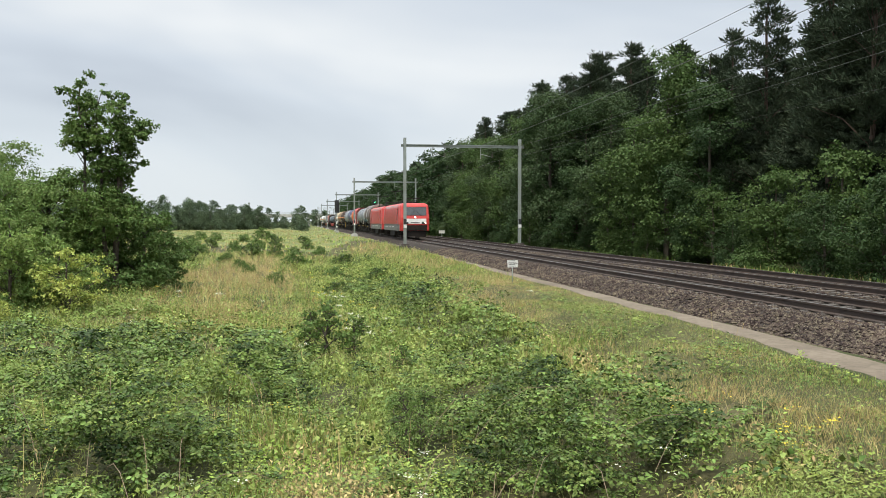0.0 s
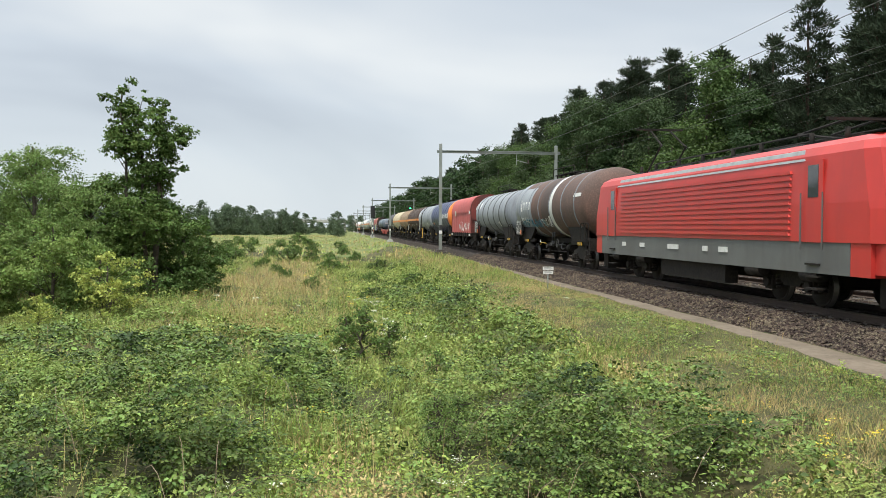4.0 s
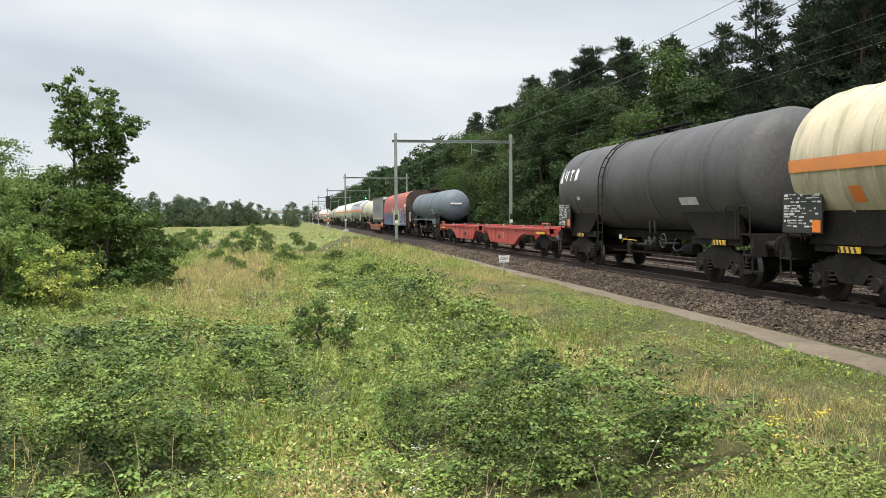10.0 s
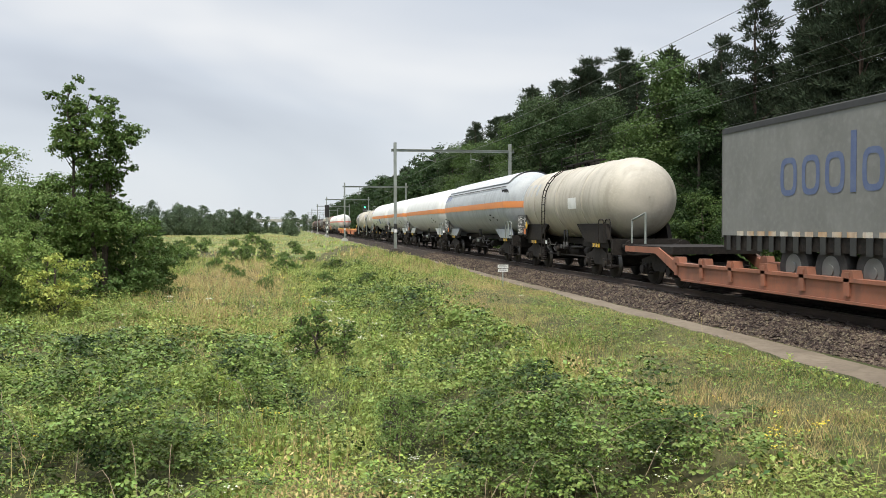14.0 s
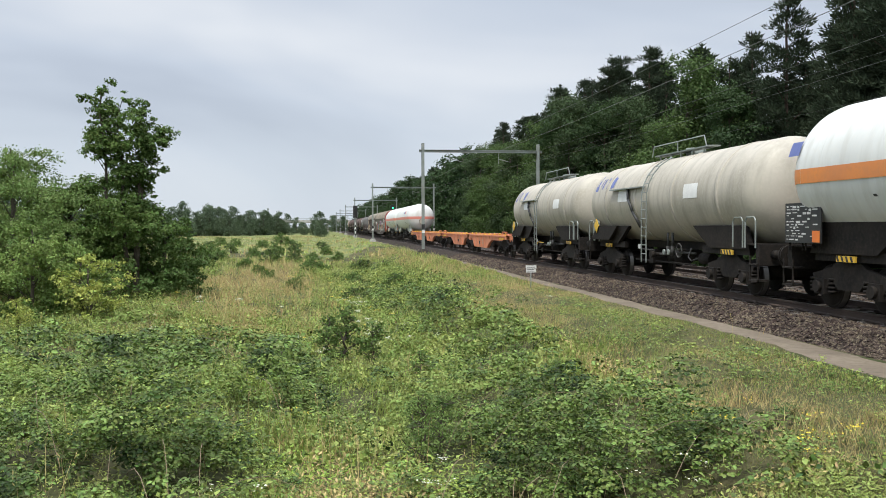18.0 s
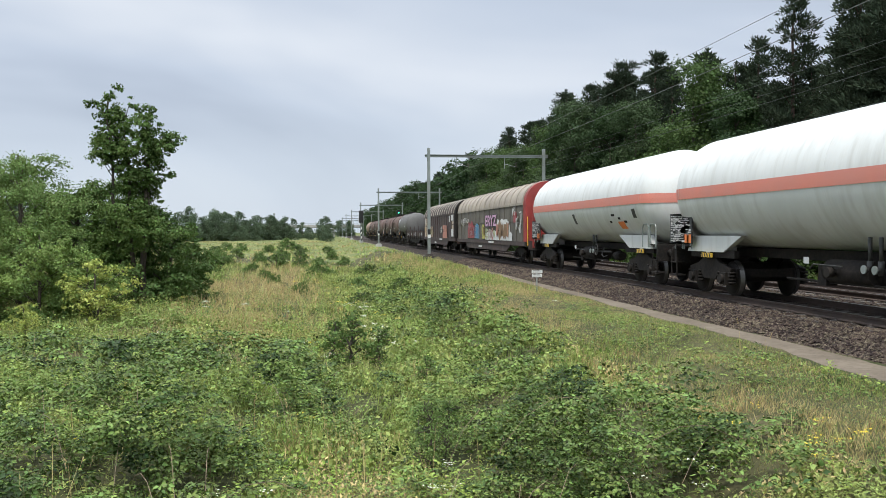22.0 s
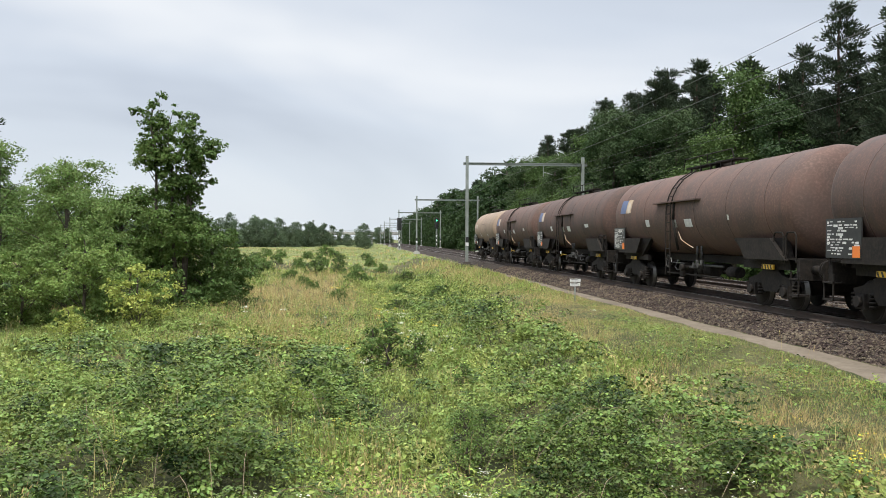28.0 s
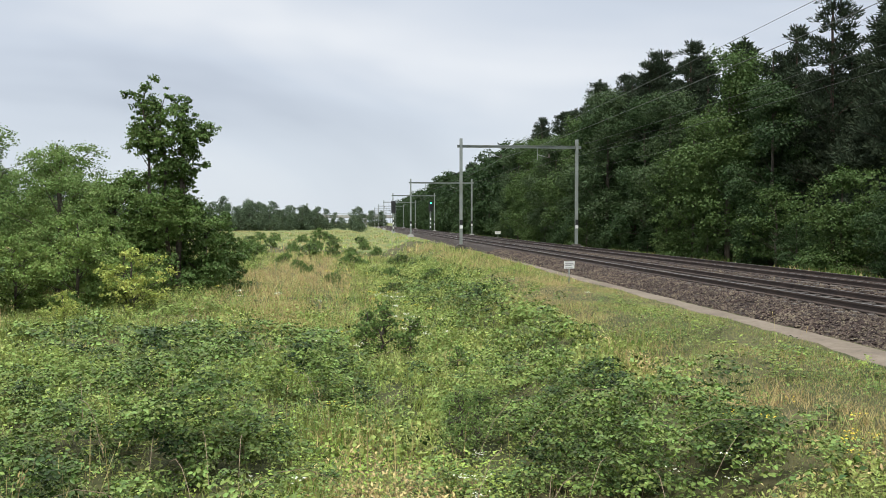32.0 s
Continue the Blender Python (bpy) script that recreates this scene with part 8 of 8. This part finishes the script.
def sward():
    """The close low layer of fine leaves that hides the soil, green and in places dry brown."""
    r, rr = np.random.default_rng(23), random.Random(23)
    P, D, U, S, MI = [], [], [], [], []
    for _ in range(36000):
        y = 6.2 + 19 * rr.random() ** 1.7
        x = rr.uniform(-8, 5.4)
        if in_bramble(x, y) and rr.random() < 0.85:
            continue
        z, dry = ground_z(x, y), dryness(x, y)
        pale = noise.noise((x * 0.55, y * 0.4, 71))
        mk = 2 if rr.random() < dry * 0.8 - 0.1 else (1 if pale > 0.12 else (0 if pale > -0.2 else 3))
        for _ in range(4):
            a, h = rr.uniform(0, 6.28), rr.uniform(0.02, 0.17)
            P.append((x + rr.gauss(0, 0.06), y + rr.gauss(0, 0.06), z + h)); D.append((math.cos(a), math.sin(a), rr.uniform(0, 1.6) if mk == 2 else rr.uniform(-0.1, 0.7))); U.append((rr.gauss(0, 0.5), rr.gauss(0, 0.5) - 0.3, 1)); S.append(rr.uniform(0.03, 0.07) * (1.3 if mk == 2 else 1.0)); MI.append(mk)
    me = leaf_mesh("sward_leaf", P, D, U, S, [M_herb, M_grasslight, M_straw, M_weed], MI, shape=((0, -0.5), (0.2, 0.0), (0, 0.6), (-0.2, 0.0)))
    tagged(new("low_sward", me), "close low sward of fine green and dry leaves", "grass", kind="stuff")


sward()


def herbs():
    """Broad-leaved weeds between the grass, and flowers."""
    r = np.random.default_rng(6)
    rr = random.Random(6)
    P, D, U, S, MI = [], [], [], [], []
    for _ in range(28000):
        y = 6.8 + 33 * rr.random() ** 1.7
        x = rr.uniform(-10, 7.6)
        if (in_bramble(x, y) and rr.random() < 0.85) or noise.noise((x * 0.4, y * 0.4, 21)) < -0.15 or (x > 3.6 and rr.random() < 0.6) or (dryness(x, y) > 0.6 and rr.random() < 0.6):
            continue
        z = ground_z(x, y)
        h = rr.uniform(0.15, 0.55) * (1.0 if x < 4 else 0.4)
        mk = rr.choice((0, 0, 1, 2))
        for j in range(rr.randint(5, 11)):
            f = rr.random()
            a = rr.uniform(0, 6.28)
            q = 0.03 + 0.12 * (1 - f)
            P.append((x + q * math.cos(a), y + q * math.sin(a), z + 0.05 + h * f)); D.append((math.cos(a), math.sin(a), 0.25)); U.append((rr.gauss(0, 0.3), rr.gauss(0, 0.3), 1))
            S.append(rr.uniform(0.04, 0.085) * (0.75 if y < 10 else 1.0)); MI.append(mk if rr.random() < 0.9 else 1)
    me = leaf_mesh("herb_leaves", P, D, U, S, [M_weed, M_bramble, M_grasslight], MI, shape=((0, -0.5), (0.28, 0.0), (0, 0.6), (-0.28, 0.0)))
    tagged(new("herb_layer", me), "leafy light green weeds between the grass", "weeds", kind="stuff")
    for nm, m, lab, spots in (("white_flowers", M_petal, "small white umbels scattered over the grass", [(1.66, 24.2, 0.58, 2.5, 260), (1.24, 31.94, 0.5, 5.0, 220), (1.33, 9.29, 0.41, 0.6, 60), (-0.5, 7.94, 0.5, 0.4, 30), (-1.66, 26.14, 2.07, 6.0, 60), (0.41, 19.36, 1.66, 3.0, 90), (3.65, 8.13, 0.83, 0.5, 30), (-4.98, 18.39, 3.32, 4.0, 60), (3.73, 23.23, 1.66, 4.0, 40)]),
                              ("yellow_flowers", M_yellowfl, "small yellow flowers among grass and brambles", [(4.9, 7.74, 0.29, 0.35, 90), (4.65, 9.29, 0.5, 0.6, 30), (1.08, 36.78, 0.83, 9.0, 320), (-2.07, 42.59, 3.32, 9.0, 160), (0.83, 23.23, 1.0, 3.0, 60), (-0.33, 13.16, 0.66, 0.8, 25), (-2.49, 12.58, 2.07, 2.5, 30)])):
        P, D, U, S = [], [], [], []
        for cx, cy, sx, sy, n in spots:
            heads = [(rr.gauss(cx, sx * 0.6), rr.gauss(cy, sy * 0.6), rr.uniform(0.35, 0.85)) for _ in range(max(4, n // 14))]
            for _ in range(n):
                x, y, h = rr.choice(heads)
                P.append((x + rr.gauss(0, 0.05), y + rr.gauss(0, 0.05), ground_z(x, y) + h + rr.gauss(0, 0.015)))
                D.append((rr.gauss(0, 1), rr.gauss(0, 1), 0.1)); U.append((rr.gauss(0, 0.4), rr.gauss(0, 0.4) - 0.3, 1)); S.append(rr.uniform(0.018, 0.036) * (0.8 if cy < 20 else 1.2))
        tagged(new(nm, leaf_mesh(nm, P, D, U, S, m)), lab, "flowers", kind="stuff")


herbs()


def lush():
    """Soft mounds of leafy weeds: thick in the ditch and at the thicket's foot, thinner over the field."""
    r, rr = np.random.default_rng(19), random.Random(19)
    C, R, K = [], [], []
    while len(C) < 5200:
        y = 7.5 + 52 * rr.random() ** 1.25
        x = rr.uniform(-10, 5.6)
        ditch = math.exp(-((x - 2.9) / 1.7) ** 2) * smooth(11, 16, y)
        want = 0.12 + 0.9 * ditch + 0.55 * math.exp(-((x + 5.0) / 3.5) ** 2 - ((y - 20) / 6) ** 2) + 0.5 * noise.noise((x * 0.45, y * 0.3, 61)) - 0.5 * max(0, dryness(x, y) - 0.35)
        if rr.random() > want or (in_bramble(x, y) and rr.random() < 0.93):
            continue
        rad = rr.uniform(0.1, 0.26) * (1 + 0.012 * y)
        C.append((x, y, ground_z(x, y) + rad * rr.uniform(0.3, 1.0) + 0.25 * max(0, ditch * noise.noise((x * 0.9, y * 0.5, 63)))))
        R.append(rad)
        K.append(min(2, int(3 * (0.5 + 0.8 * noise.noise((x * 0.6, y * 0.35, 67)) + rr.uniform(-0.25, 0.25)))))
    C, R, K = np.array(C), np.array(R), np.maximum(0, np.array(K))
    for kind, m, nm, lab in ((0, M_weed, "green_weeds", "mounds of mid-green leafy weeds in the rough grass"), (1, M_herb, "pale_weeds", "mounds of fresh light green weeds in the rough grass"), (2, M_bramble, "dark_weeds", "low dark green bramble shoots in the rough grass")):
        c, q = C[K == kind], R[K == kind]
        tagged(new(nm, sprays(c, q, int(15 * len(c)), 0.075, m, r, 0.7, nm, 60.0, -9.0)), lab, "weeds", kind="stuff")


lush()

# ---- lineside things ----


def signal(x, y, top, lit, label):
    t = thing("railway_signal", label, "railway signal", pose(x, y, -0.52))
    s = top + 0.52
    part("post", Shape().rod((0, 0, 0), (0, 0, s - 1.6), 0.075, 10), M_galv, t)
    for k in range(6):
        part("post_band", Shape().rod((0, 0, 0.5 + k * 0.45), (0, 0, 0.95 + k * 0.45), 0.1, 12), M_white if k % 2 else M_dark, t)
    h = part("signal_head", Shape().plate([(-0.06, s - 2.5), (0.06, s - 2.5), (0.06, s), (-0.06, s)], -0.45, 0.45).box(-0.3, 0.3, -0.3, 0.1, s - 2.4, s - 0.2), M_dark, t, "black signal head")
    for k in range(3):
        part("lens_hood", Shape().rod((0, -0.3, s - 0.6 - k * 0.8), (0, -0.55, s - 0.6 - k * 0.8), 0.17, 14), M_dark, h)
        if k == 0 and lit:
            part("lens", Shape().rod((0, -0.56, s - 0.6), (0, -0.575, s - 0.6), 0.15, 14), M_green, h, "lit green lens")
    part("foundation", Shape().box(-0.3, 0.3, -0.3, 0.3, -0.2, 0.25), M_conc, t)
    part("ladder", Shape().pipe([(0.25, 0.15, 0.3), (0.25, 0.15, s - 0.5)], 0.02, 5).pipe([(-0.25, 0.15, 0.3), (-0.25, 0.15, s - 0.5)], 0.02, 5), M_galv, t)


signal(7.55, 174, 6.05, False, "black railway signal head on a banded post beside the track")
signal(17.0, 196, 6.7, True, "railway signal showing green on a banded post")


def path_sign():
    x, y = 7.35, 29.2
    t = thing("path_sign", "small white double-plate sign on a thin grey post", "sign", pose(x, y, ground_z(x, y) + 0.05))
    part("post", Shape().rod((0, 0, -0.2), (0, 0, 0.84), 0.02, 8), M_galv, t)
    for z0, z1, w in ((0.72, 0.84, 0.19), (0.585, 0.695, 0.18)):
        p = part("plate", Shape().box(-w, w, -0.035, -0.022, z0, z1), M_white, t, "white enamel plate")
        for k in range(2):
            part("text_bar", Shape().box(-w * 0.8, w * (0.7 - 0.2 * k), -0.039, -0.0355, z0 + 0.035 + k * 0.055, z0 + 0.05 + k * 0.055), M_locogrey, p)


path_sign()


def marker_box():
    x, y = 18.6, 112.0
    t = thing("lineside_box", "small white lineside box on a short post", "equipment box", pose(x, y, ground_z(x, y)))
    part("post", Shape().rod((0, 0, -0.1), (0, 0, 0.7), 0.04, 8), M_galv, t)
    part("box", Shape().box(-0.35, 0.35, -0.15, 0.15, 0.7, 1.05).box(-0.38, 0.38, -0.18, 0.18, 1.05, 1.09), M_white, t)


marker_box()


def overpass():
    t = thing("road_overpass", "pale concrete road overpass crossing the railway far off", "bridge", pose(0, 455, -0.4))
    part("deck", Shape().box(-62, 52, -6, 6, 4.4, 5.1), M_conc, t)
    part("parapet", Shape().box(-62, 52, -6.3, -6.0, 4.7, 6.0), M_conc, t, "pale parapet")
    for i in range(14):
        part("railing_post", Shape().box(-61 + i * 8.5, -60.8 + i * 8.5, -6.25, -6.05, 6.0, 6.8), M_galv, t)
    part("railing", Shape().box(-62, 52, -6.2, -6.1, 6.7, 6.8).box(-62, 52, -6.2, -6.1, 6.35, 6.4), M_galv, t)
    for x in (-50, -37, -25, -12, 5, 21, 35):
        part("pier", Shape().box(x - 0.7, x + 0.7, -4, 4, -1.6, 4.4), M_conc, t)
    m = thing("lattice_mast", "thin grey mast on the far horizon", "mast", pose(-28, 503, -1.1))
    part("mast", Shape().rod((0, 0, 0), (0, 0, 14), 0.28, 6, 0.12), M_galv, m)
    part("antenna", Shape().box(-0.6, 0.6, -0.1, 0.1, 12.6, 13.8), M_galv, m)


overpass()


def loose_stones():
    """Single stones on the ballast shoulder."""
    r = random.Random(12)
    s = Shape()
    base = [(1, 0, 0), (-1, 0, 0), (0, 1, 0), (0, -1, 0), (0, 0, 1), (0, 0, -1)]
    fs = [(0, 2, 4), (2, 1, 4), (1, 3, 4), (3, 0, 4), (2, 0, 5), (1, 2, 5), (3, 1, 5), (0, 3, 5)]
    prof = [(9.12, -0.56), (9.32, -0.46), (9.98, -0.25), (10.3, -0.21), (12.75, -0.21), (13.45, -0.28), (14.15, -0.21)]
    for _ in range(30000):
        y = 11 + 50 * r.random() ** 1.7
        x = r.uniform(9.15, 10.55) if r.random() < 0.72 else r.uniform(12.5, 14.5)
        z = float(np.interp(x, [p for p, _ in prof], [q for _, q in prof])) + r.uniform(-0.005, 0.03)
        k = r.choice((0.022, 0.03, 0.038, 0.05)) * (1 + y / 110)
        a = r.uniform(0, 6.28)
        c, d = math.cos(a), math.sin(a)
        j = [(k * r.uniform(0.7, 1.3), k * r.uniform(0.7, 1.3), k * r.uniform(0.5, 0.9)) for _ in base]
        s.add([(x + (b[0] * q[0]) * c - (b[1] * q[1]) * d, y + (b[0] * q[0]) * d + (b[1] * q[1]) * c, z + b[2] * q[2]) for b, q in zip(base, j)], fs)
    tagged(part("ballast_stones", s, M_stone), "loose brown-grey ballast stones on the shoulder", "stones", kind="stuff")


loose_stones()


def motions():
    for ob, y in TRAIN:
        walk(ob, [(t, pose(XN, y - travelled(t), 0)) for t in range(0, 33, 4)])


motions()
